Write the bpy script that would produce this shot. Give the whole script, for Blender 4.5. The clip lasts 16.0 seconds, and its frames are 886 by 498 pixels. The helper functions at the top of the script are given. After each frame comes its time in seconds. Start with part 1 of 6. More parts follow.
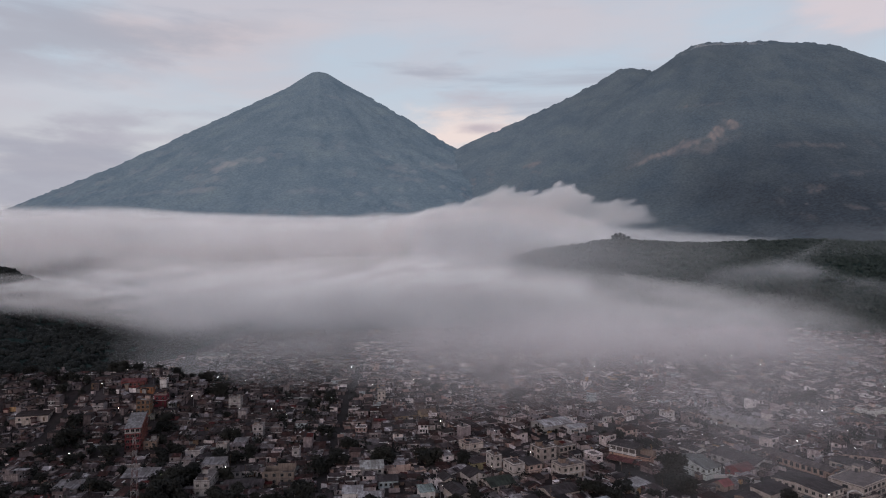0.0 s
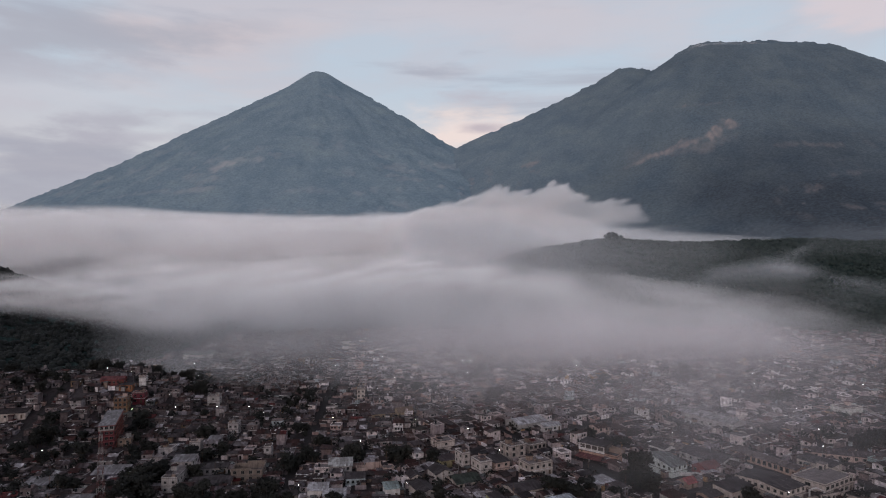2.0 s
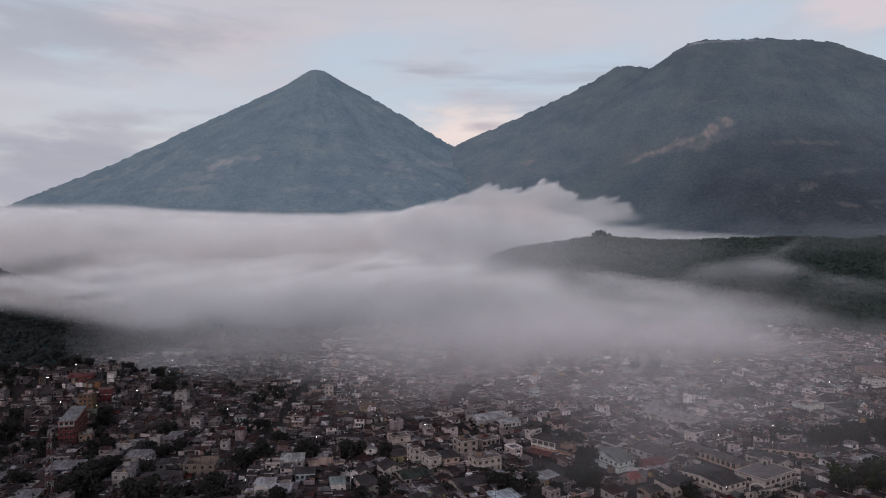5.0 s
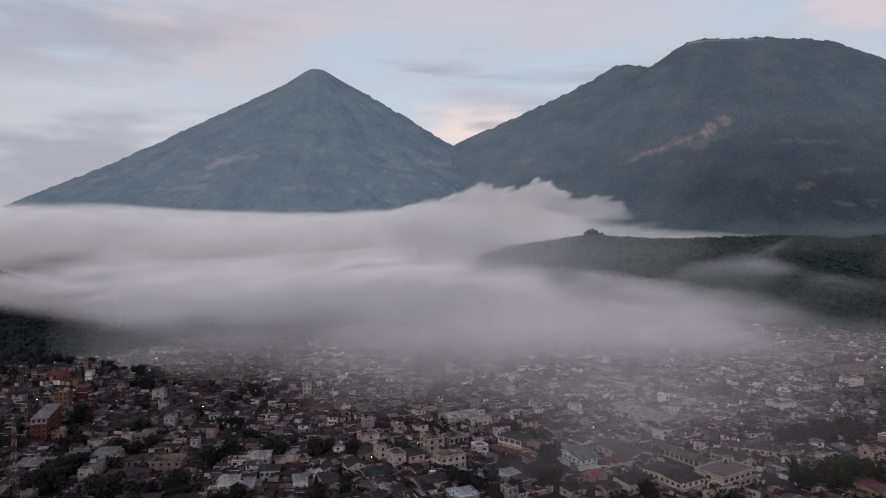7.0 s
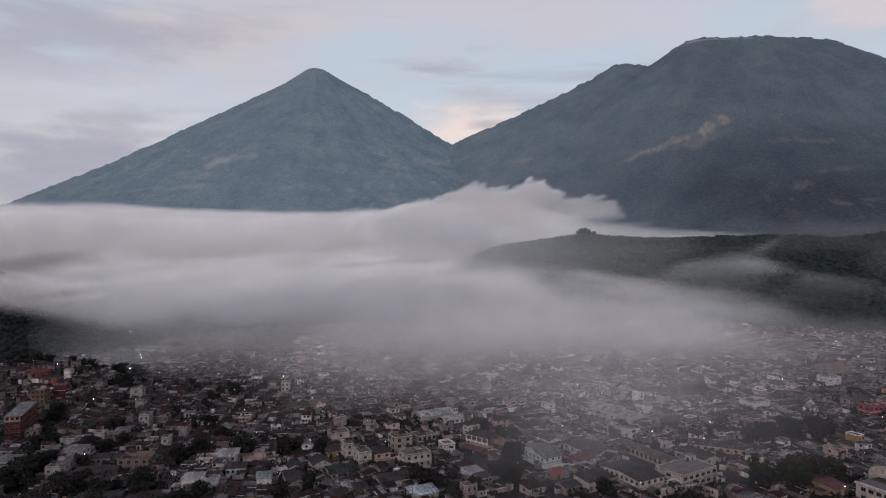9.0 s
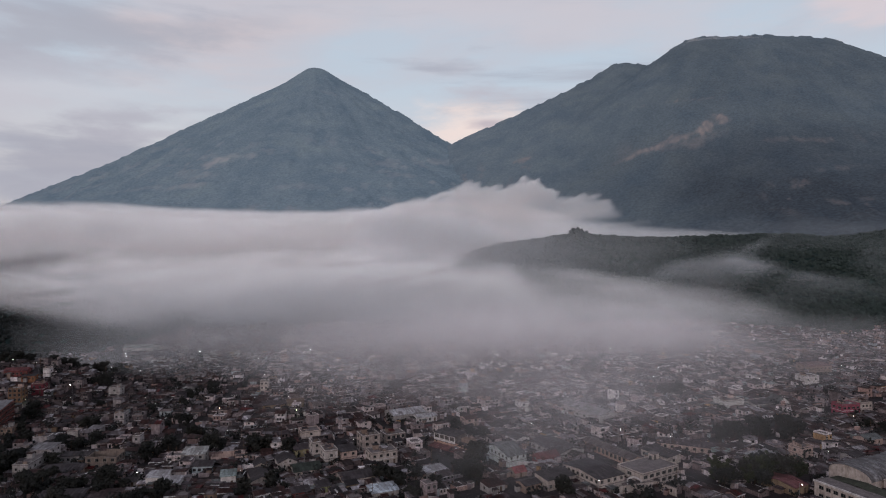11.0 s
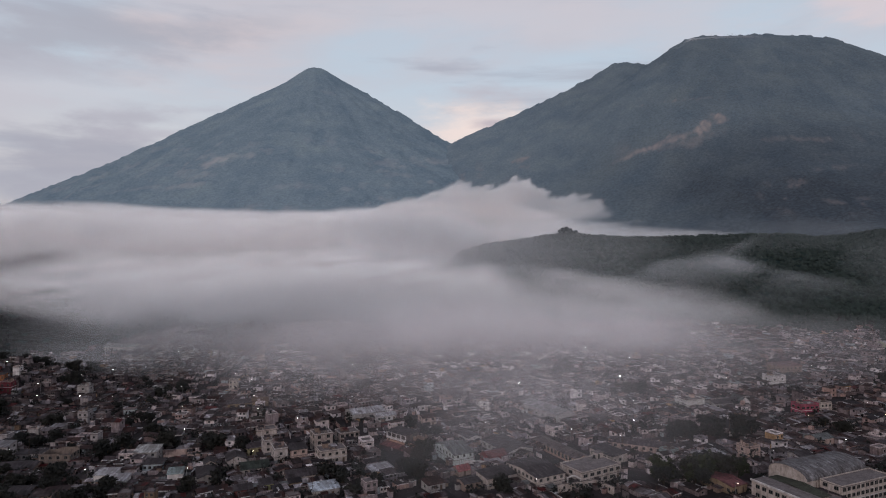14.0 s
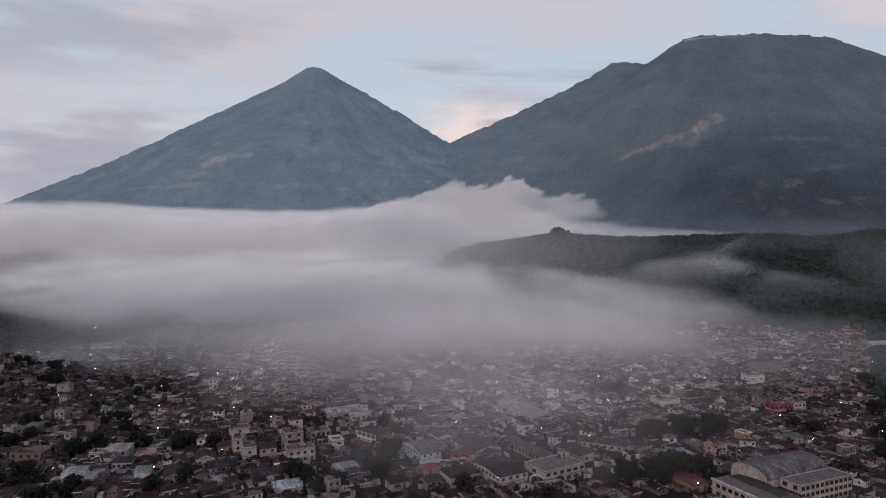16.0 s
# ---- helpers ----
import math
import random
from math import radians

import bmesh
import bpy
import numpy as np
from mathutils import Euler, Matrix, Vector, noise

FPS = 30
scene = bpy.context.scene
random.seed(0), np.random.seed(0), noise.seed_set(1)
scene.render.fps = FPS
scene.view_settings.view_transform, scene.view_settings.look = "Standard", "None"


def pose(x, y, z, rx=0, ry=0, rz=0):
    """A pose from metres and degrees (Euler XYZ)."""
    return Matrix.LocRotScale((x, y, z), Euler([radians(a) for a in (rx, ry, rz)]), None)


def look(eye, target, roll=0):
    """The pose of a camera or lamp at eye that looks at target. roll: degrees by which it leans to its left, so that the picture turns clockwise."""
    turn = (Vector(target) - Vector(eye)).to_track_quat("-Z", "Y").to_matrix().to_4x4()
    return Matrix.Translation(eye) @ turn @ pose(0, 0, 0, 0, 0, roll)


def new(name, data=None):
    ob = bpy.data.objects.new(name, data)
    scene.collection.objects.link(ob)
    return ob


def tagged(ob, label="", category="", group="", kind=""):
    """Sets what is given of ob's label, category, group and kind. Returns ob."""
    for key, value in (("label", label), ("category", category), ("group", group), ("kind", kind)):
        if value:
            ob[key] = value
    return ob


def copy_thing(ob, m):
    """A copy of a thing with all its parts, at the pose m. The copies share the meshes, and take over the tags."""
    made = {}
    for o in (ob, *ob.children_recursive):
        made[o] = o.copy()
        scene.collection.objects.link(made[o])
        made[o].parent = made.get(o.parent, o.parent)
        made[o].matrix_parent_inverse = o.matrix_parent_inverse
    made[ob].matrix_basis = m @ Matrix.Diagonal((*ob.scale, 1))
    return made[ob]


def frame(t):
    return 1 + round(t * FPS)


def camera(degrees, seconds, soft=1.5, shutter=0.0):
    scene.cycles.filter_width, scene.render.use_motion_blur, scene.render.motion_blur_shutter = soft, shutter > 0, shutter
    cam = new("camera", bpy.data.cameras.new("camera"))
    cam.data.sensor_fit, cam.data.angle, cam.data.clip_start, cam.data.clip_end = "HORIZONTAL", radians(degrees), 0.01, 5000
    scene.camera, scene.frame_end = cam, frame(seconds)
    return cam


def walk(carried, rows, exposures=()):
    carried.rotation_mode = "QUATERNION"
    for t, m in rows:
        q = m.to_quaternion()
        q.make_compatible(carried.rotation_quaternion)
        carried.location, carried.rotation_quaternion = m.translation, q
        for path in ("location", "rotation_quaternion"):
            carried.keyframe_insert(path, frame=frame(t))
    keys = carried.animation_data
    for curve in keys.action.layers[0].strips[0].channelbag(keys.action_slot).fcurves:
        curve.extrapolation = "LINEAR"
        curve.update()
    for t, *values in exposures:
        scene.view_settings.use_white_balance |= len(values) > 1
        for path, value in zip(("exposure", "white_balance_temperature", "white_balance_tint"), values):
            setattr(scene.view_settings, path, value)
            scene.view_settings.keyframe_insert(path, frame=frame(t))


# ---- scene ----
# ---------------------------------------------------------------- camera
cam = camera(70.2, 16.0, soft=1.1)
METRES, EYE, TILT, LEAN, TURN = 120.0, 91.0, 0.0, 0.0, 0.0
ROWS = [
    (0.0, 0.0, 0.0, 0.0, -0.0, 0.0, 0.0),
    (0.5, 0.0287, -0.0016, -0.0014, 0.03, 0.0, -0.0),
    (1.0, 0.0582, -0.0028, -0.0027, 0.08, -0.0, -0.0),
    (1.5, 0.0884, -0.0042, -0.0045, 0.12, -0.01, -0.01),
    (2.0, 0.1184, -0.0057, -0.0058, 0.15, -0.03, -0.03),
    (2.5, 0.1495, -0.0073, -0.0076, 0.19, -0.04, -0.03),
    (3.0, 0.1804, -0.0087, -0.0088, 0.22, -0.07, -0.03),
    (3.5, 0.2115, -0.01, -0.0099, 0.25, -0.08, -0.03),
    (4.0, 0.2404, -0.0118, -0.0106, 0.27, -0.11, -0.02),
    (6.5, 0.3992, -0.0209, -0.0142, 0.46, -0.23, -0.04),
    (7.0, 0.4313, -0.0224, -0.0146, 0.5, -0.25, -0.04),
    (7.5, 0.463, -0.024, -0.0148, 0.55, -0.28, -0.04),
    (8.0, 0.495, -0.0254, -0.0153, 0.58, -0.3, -0.05),
    (8.5, 0.527, -0.0277, -0.0152, 0.62, -0.32, -0.05),
    (9.0, 0.5596, -0.0286, -0.016, 0.68, -0.33, -0.05),
    (11.5, 0.7196, -0.0346, -0.018, 0.93, -0.38, -0.04),
    (12.0, 0.7519, -0.0361, -0.0179, 0.99, -0.38, -0.05),
    (12.5, 0.7842, -0.0377, -0.0176, 1.04, -0.39, -0.05),
    (13.0, 0.8169, -0.0386, -0.0179, 1.11, -0.4, -0.05),
    (13.5, 0.8493, -0.0403, -0.0177, 1.17, -0.41, -0.05),
    (14.0, 0.8813, -0.0416, -0.0174, 1.21, -0.41, -0.06),
    (14.5, 0.9123, -0.0429, -0.0172, 1.25, -0.42, -0.06),
    (15.0, 0.9424, -0.0441, -0.0174, 1.29, -0.42, -0.08),
    (15.5, 0.9713, -0.0449, -0.0175, 1.31, -0.43, -0.09),
    (16.0, 0.9985, -0.0461, -0.0171, 1.32, -0.44, -0.1),
]
walk(cam, [(t, pose(0, 0, EYE, TILT, LEAN, TURN) @ pose(METRES * x, METRES * y, METRES * z, 90 + pitch, roll, yaw)) for t, x, y, z, yaw, pitch, roll in ROWS])
# ---------------------------------------------------------------- world and sun
scene.cycles.transparent_max_bounces = 96
world = bpy.data.worlds.new("dawn_sky")
scene.world = world
world.use_nodes = True


def sky_nodes():
    nt = world.node_tree
    nt.nodes.clear()
    n, l = nt.nodes.new, nt.links.new
    out, bg = n("ShaderNodeOutputWorld"), n("ShaderNodeBackground")
    sky = n("ShaderNodeTexSky")
    sky.sky_type, sky.sun_disc = "NISHITA", False
    sky.sun_elevation, sky.sun_rotation = radians(15), radians(200)
    sky.air_density, sky.dust_density, sky.altitude = 1.0, 2.0, 1600
    dim = n("ShaderNodeVectorMath")
    dim.operation, dim.inputs[3].default_value = "SCALE", 0.12
    l(sky.outputs[0], dim.inputs[0])
    tc, sep = n("ShaderNodeTexCoord"), n("ShaderNodeSeparateXYZ")
    l(tc.outputs["Generated"], sep.inputs[0])
    # high clear layer, brighter and paler near the horizon
    grad = n("ShaderNodeValToRGB")
    e = grad.color_ramp.elements
    e[0].position, e[0].color = 0.0, (0.66, 0.56, 0.55, 1)
    e[1].position, e[1].color = 0.75, (0.50, 0.58, 0.72, 1)
    for pos, col in ((0.16, (0.64, 0.63, 0.66, 1)), (0.26, (0.55, 0.64, 0.73, 1)), (0.40, (0.54, 0.62, 0.72, 1))):
        k = e.new(pos)
        k.color = col
    l(sep.outputs["Z"], grad.inputs[0])
    base = n("ShaderNodeMix")
    base.data_type, base.inputs[0].default_value = "RGBA", 0.86
    l(dim.outputs[0], base.inputs[6]), l(grad.outputs[0], base.inputs[7])
    # cloud sheets, stretched along the horizon
    def streaks(scale, size, lo, hi, seed, detail=6.0, rough=0.55):
        mp, no, rr = n("ShaderNodeMapping"), n("ShaderNodeTexNoise"), n("ShaderNodeMapRange")
        mp.inputs["Scale"].default_value, mp.inputs["Location"].default_value = scale, seed
        no.inputs["Scale"].default_value, no.inputs["Detail"].default_value, no.inputs["Roughness"].default_value = size, detail, rough
        no.inputs["Distortion"].default_value = 0.5
        rr.interpolation_type = "SMOOTHSTEP"
        rr.inputs[1].default_value, rr.inputs[2].default_value = lo, hi
        l(tc.outputs["Generated"], mp.inputs[0]), l(mp.outputs[0], no.inputs["Vector"]), l(no.outputs[0], rr.inputs[0])
        return rr.outputs[0]
    tone = base.outputs[2]
    for mask, colour, amount in (
            (streaks((1.0, 1.0, 3.2), 1.9, 0.40, 0.66, (3.1, 0.4, 0.0)), (0.56, 0.54, 0.60, 1), 0.85),
            (streaks((1.0, 1.0, 6.5), 2.6, 0.50, 0.68, (7.7, 2.0, 0.3)), (0.40, 0.42, 0.50, 1), 0.75),
            (streaks((1.0, 1.0, 4.0), 1.7, 0.56, 0.72, (1.7, 5.2, 2.3)), (0.68, 0.57, 0.58, 1), 0.6)):
        m, a = n("ShaderNodeMix"), n("ShaderNodeMath")
        m.data_type = "RGBA"
        a.operation, a.inputs[1].default_value = "MULTIPLY", amount
        l(mask, a.inputs[0]), l(a.outputs[0], m.inputs[0]), l(tone, m.inputs[6])
        m.inputs[7].default_value = colour
        tone = m.outputs[2]
    # single clouds over the valley, by their bearing (across, up), width, height, colour and weight
    cut = n("ShaderNodeMath")
    div, high = n("ShaderNodeMath"), n("ShaderNodeMath")
    cut.operation, cut.inputs[1].default_value = "MAXIMUM", 0.05
    div.operation = high.operation = "DIVIDE"
    l(sep.outputs["Y"], cut.inputs[0])
    l(sep.outputs["X"], div.inputs[0]), l(cut.outputs[0], div.inputs[1])
    l(sep.outputs["Z"], high.inputs[0]), l(cut.outputs[0], high.inputs[1])
    flow, amp = n("ShaderNodeTexNoise"), n("ShaderNodeMath")
    stretch = n("ShaderNodeMapping")
    stretch.inputs["Scale"].default_value = (1.0, 1.0, 3.5)
    flow.inputs["Scale"].default_value, flow.inputs["Detail"].default_value, flow.inputs["Roughness"].default_value = 7.0, 7.0, 0.6
    l(tc.outputs["Generated"], stretch.inputs[0]), l(stretch.outputs[0], flow.inputs["Vector"])
    amp.operation, amp.inputs[1].default_value = "MULTIPLY", 3.0
    l(flow.outputs[0], amp.inputs[0])
    for a, b, w, h, colour, weight in ((-0.58, 0.335, 0.26, 0.045, (0.42, 0.43, 0.50, 1), 0.85), (-0.66, 0.13, 0.18, 0.065, (0.40, 0.40, 0.47, 1), 0.85), (-0.52, 0.205, 0.13, 0.022, (0.43, 0.42, 0.49, 1), 0.7),
                                       (-0.62, 0.25, 0.2, 0.03, (0.62, 0.63, 0.69, 1), 0.3), (-0.64, 0.29, 0.22, 0.03, (0.46, 0.46, 0.53, 1), 0.6), (-0.41, 0.214, 0.12, 0.011, (0.47, 0.46, 0.53, 1), 0.6), (-0.50, 0.178, 0.14, 0.011, (0.46, 0.45, 0.52, 1), 0.6), (0.03, 0.185, 0.10, 0.05, (0.90, 0.75, 0.70, 1), 0.85), (0.05, 0.24, 0.09, 0.018, (0.50, 0.47, 0.53, 1), 0.7),
                                       (0.055, 0.192, 0.04, 0.010, (0.48, 0.43, 0.49, 1), 0.8), (0.2, 0.36, 0.4, 0.05, (0.60, 0.58, 0.64, 1), 0.6), (0.66, 0.39, 0.10, 0.04, (0.74, 0.62, 0.64, 1), 0.6)):
        dx, dy, r = n("ShaderNodeMath"), n("ShaderNodeMath"), n("ShaderNodeMath")
        dx.operation = dy.operation = "MULTIPLY_ADD"
        dx.inputs[1].default_value, dx.inputs[2].default_value = 1 / w, -a / w
        dy.inputs[1].default_value, dy.inputs[2].default_value = 1 / h, -b / h
        l(div.outputs[0], dx.inputs[0]), l(high.outputs[0], dy.inputs[0])
        co, ln = n("ShaderNodeCombineXYZ"), n("ShaderNodeVectorMath")
        ln.operation = "LENGTH"
        l(dx.outputs[0], co.inputs[0]), l(dy.outputs[0], co.inputs[1]), l(co.outputs[0], ln.inputs[0])
        r.operation = "ADD"
        l(ln.outputs["Value"], r.inputs[0]), l(amp.outputs[0], r.inputs[1])
        rr = n("ShaderNodeMapRange")
        rr.interpolation_type = "SMOOTHSTEP"
        rr.inputs[1].default_value, rr.inputs[2].default_value, rr.inputs[3].default_value, rr.inputs[4].default_value = 2.85, 1.65, 0.0, weight
        l(r.outputs[0], rr.inputs[0])
        m = n("ShaderNodeMix")
        m.data_type = "RGBA"
        l(rr.outputs[0], m.inputs[0]), l(tone, m.inputs[6])
        m.inputs[7].default_value = colour
        tone = m.outputs[2]
    # an overcast sky is brighter overhead than at the horizon
    zen, gain = n("ShaderNodeMapRange"), n("ShaderNodeVectorMath")
    zen.interpolation_type = "SMOOTHSTEP"
    zen.inputs[1].default_value, zen.inputs[2].default_value, zen.inputs[3].default_value, zen.inputs[4].default_value = 0.38, 0.95, 1.0, 1.1
    gain.operation = "SCALE"
    l(sep.outputs["Z"], zen.inputs[0]), l(tone, gain.inputs[0]), l(zen.outputs[0], gain.inputs[3])
    l(gain.outputs[0], bg.inputs[0])
    bg.inputs[1].default_value = 1.0
    l(bg.outputs[0], out.inputs[0])


sky_nodes()
sun = new("sun", bpy.data.lights.new("sun", "SUN"))
sun.data.energy, sun.data.angle, sun.data.color = 0.8, radians(25), (1.0, 0.90, 0.86)
sun.matrix_basis = look((0, 0, 0), (0.33, 0.9, -0.28))

# ---------------------------------------------------------------- noise on arrays


def lattice(ix, iy, seed):
    h = (ix * 374761393 + iy * 668265263 + seed * 144665) & 0x7FFFFFFF
    h = ((h ^ (h >> 13)) * 1274126177) & 0x7FFFFFFF
    return ((h ^ (h >> 16)) & 0xFFFF) / 65535.0


def vnoise(x, y, seed=0):
    """Smooth value noise in 0..1 on arrays."""
    x, y = np.asarray(x, float), np.asarray(y, float)
    ix, iy = np.floor(x).astype(np.int64), np.floor(y).astype(np.int64)
    fx, fy = x - ix, y - iy
    fx, fy = fx * fx * (3 - 2 * fx), fy * fy * (3 - 2 * fy)
    a, b = lattice(ix, iy, seed), lattice(ix + 1, iy, seed)
    c, d = lattice(ix, iy + 1, seed), lattice(ix + 1, iy + 1, seed)
    return (a + (b - a) * fx) * (1 - fy) + (c + (d - c) * fx) * fy


def fbm(x, y, octaves=4, seed=0, gain=0.5):
    total, amp, norm = 0.0, 1.0, 0.0
    for k in range(octaves):
        total, norm = total + amp * vnoise(x * 2**k + 17.3 * k, y * 2**k - 9.1 * k, seed + k), norm + amp
        amp *= gain
    return total / norm


def smooth(lo, hi, v):
    k = np.clip((v - lo) / (hi - lo), 0, 1)
    return k * k * (3 - 2 * k)


# ---------------------------------------------------------------- materials


def material(name, rough=0.9):
    m = bpy.data.materials.new(name)
    m.use_nodes = True
    b = m.node_tree.nodes["Principled BSDF"]
    b.inputs["Roughness"].default_value = rough
    b.inputs["Specular IOR Level"].default_value = 0.2 if rough < 0.5 else 0.08
    return m, m.node_tree, b


def ramp(nt, source, stops, mode="LINEAR"):
    r = nt.nodes.new("ShaderNodeValToRGB")
    r.color_ramp.interpolation = mode
    e = r.color_ramp.elements
    e[0].position, e[0].color = stops[0][0], (*stops[0][1], 1)
    e[1].position, e[1].color = stops[-1][0], (*stops[-1][1], 1)
    for pos, col in stops[1:-1]:
        e.new(pos).color = (*col, 1)
    nt.links.new(source, r.inputs[0])
    return r.outputs[0]


def noise_out(nt, scale, detail=4.0, rough=0.55, coords="Object"):
    tc, no = nt.nodes.new("ShaderNodeTexCoord"), nt.nodes.new("ShaderNodeTexNoise")
    no.inputs["Scale"].default_value, no.inputs["Detail"].default_value, no.inputs["Roughness"].default_value = scale, detail, rough
    nt.links.new(tc.outputs[coords], no.inputs["Vector"])
    return no.outputs[0]


def blend(nt, kind, fac, a, b):
    m = nt.nodes.new("ShaderNodeMix")
    m.data_type, m.blend_type = "RGBA", kind
    for socket, v in ((m.inputs[0], fac), (m.inputs[6], a), (m.inputs[7], b)):
        if isinstance(v, (int, float)):
            socket.default_value = v
        elif isinstance(v, tuple):
            socket.default_value = (*v, 1)
        else:
            nt.links.new(v, socket)
    return m.outputs[2]


def relief(nt, b, height, strength, distance):
    bump = nt.nodes.new("ShaderNodeBump")
    bump.inputs["Strength"].default_value, bump.inputs["Distance"].default_value = strength, distance
    nt.links.new(height, bump.inputs["Height"])
    nt.links.new(bump.outputs[0], b.inputs["Normal"])


def forest_material(name, dark, mid, light, crown, bare=None, contrast=0.85, shady=None, ravines=False):
    """Tree canopy seen from afar: crowns a few metres wide, stands of differing green, bare soil where the 'bare' attribute says so."""
    m, nt, b = material(name, 1.0)
    b.inputs["Specular IOR Level"].default_value = 0.0
    big, fine = noise_out(nt, 1 / 160, 5, 0.6), noise_out(nt, 1 / crown, 3, 0.7)
    col = ramp(nt, big, [(0.32, dark), (0.5, mid), (0.7, light)])
    col = blend(nt, "MULTIPLY", contrast, col, ramp(nt, fine, [(0.34, (0.35, 0.38, 0.4)), (0.66, (1.45, 1.42, 1.35))]))
    if shady:
        # darker tone painted on the lower right slopes for shade and thinner haze
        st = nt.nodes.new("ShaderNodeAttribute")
        st.attribute_name = "shady"
        col = blend(nt, "MIX", st.outputs["Fac"], col, blend(nt, "MULTIPLY", 0.5, shady, ramp(nt, fine, [(0.34, (0.5, 0.5, 0.5)), (0.66, (1.4, 1.4, 1.4))])))
    if bare:
        at = nt.nodes.new("ShaderNodeAttribute")
        at.attribute_name = "bare"
        col = blend(nt, "MIX", at.outputs["Fac"], col, bare)
    nt.links.new(col, b.inputs["Base Color"])
    relief(nt, b, fine, contrast, crown * 0.3)
    if ravines:
        # gully shading put into the colour: darker ravines, paler spurs between them
        rv = nt.nodes.new("ShaderNodeAttribute")
        rv.attribute_name = "ravine"
        col = blend(nt, "MULTIPLY", 1.0, col, ramp(nt, rv.outputs["Fac"], [(0.2, (1.07, 1.06, 1.04)), (0.5, (1.0, 1.0, 1.0)), (0.8, (0.88, 0.91, 0.94))]))
        nt.links.new(col, b.inputs["Base Color"])
    return m


# distance haze is mixed into these blue, lightened tones, more for the cone
MOUNTAIN = forest_material("hazy_mountain_forest", (0.138, 0.172, 0.203), (0.158, 0.192, 0.221), (0.184, 0.216, 0.234), 9, (0.285, 0.235, 0.225), 0.28, (0.054, 0.063, 0.075), True)
HAZY_FIELDS = forest_material("hazy_mountain_fields", (0.149, 0.192, 0.228), (0.169, 0.212, 0.248), (0.194, 0.236, 0.260), 10, (0.325, 0.315, 0.32), 0.25, None, True)
HILL = forest_material("hill_forest", (0.016, 0.023, 0.024), (0.023, 0.033, 0.032), (0.032, 0.043, 0.039), 7)


def ground_material():
    m, nt, b = material("town_ground", 1.0)
    big, fine = noise_out(nt, 1 / 30, 5, 0.6), noise_out(nt, 1 / 2.2, 4, 0.6)
    col = ramp(nt, big, [(0.35, (0.015, 0.013, 0.013)), (0.5, (0.027, 0.020, 0.021)), (0.68, (0.050, 0.040, 0.042))])
    col = blend(nt, "MULTIPLY", 0.7, col, ramp(nt, fine, [(0.3, (0.5, 0.5, 0.5)), (0.7, (1.3, 1.3, 1.3))]))
    nt.links.new(col, b.inputs["Base Color"])
    return m


GROUND = ground_material()


def stretched(nt, scale, detail, rough):
    """Noise drawn out along the valley, as drifting fog is."""
    tc, mp, no = nt.nodes.new("ShaderNodeTexCoord"), nt.nodes.new("ShaderNodeMapping"), nt.nodes.new("ShaderNodeTexNoise")
    mp.inputs["Scale"].default_value, mp.inputs["Location"].default_value = (0.5, 1.7, 1.15), (3.7, 11.3, 5.1)
    no.inputs["Scale"].default_value, no.inputs["Detail"].default_value, no.inputs["Roughness"].default_value = scale, detail, rough
    no.inputs["Distortion"].default_value = 0.0
    nt.links.new(tc.outputs["Object"], mp.inputs[0]), nt.links.new(mp.outputs[0], no.inputs["Vector"])
    return no.outputs[0]


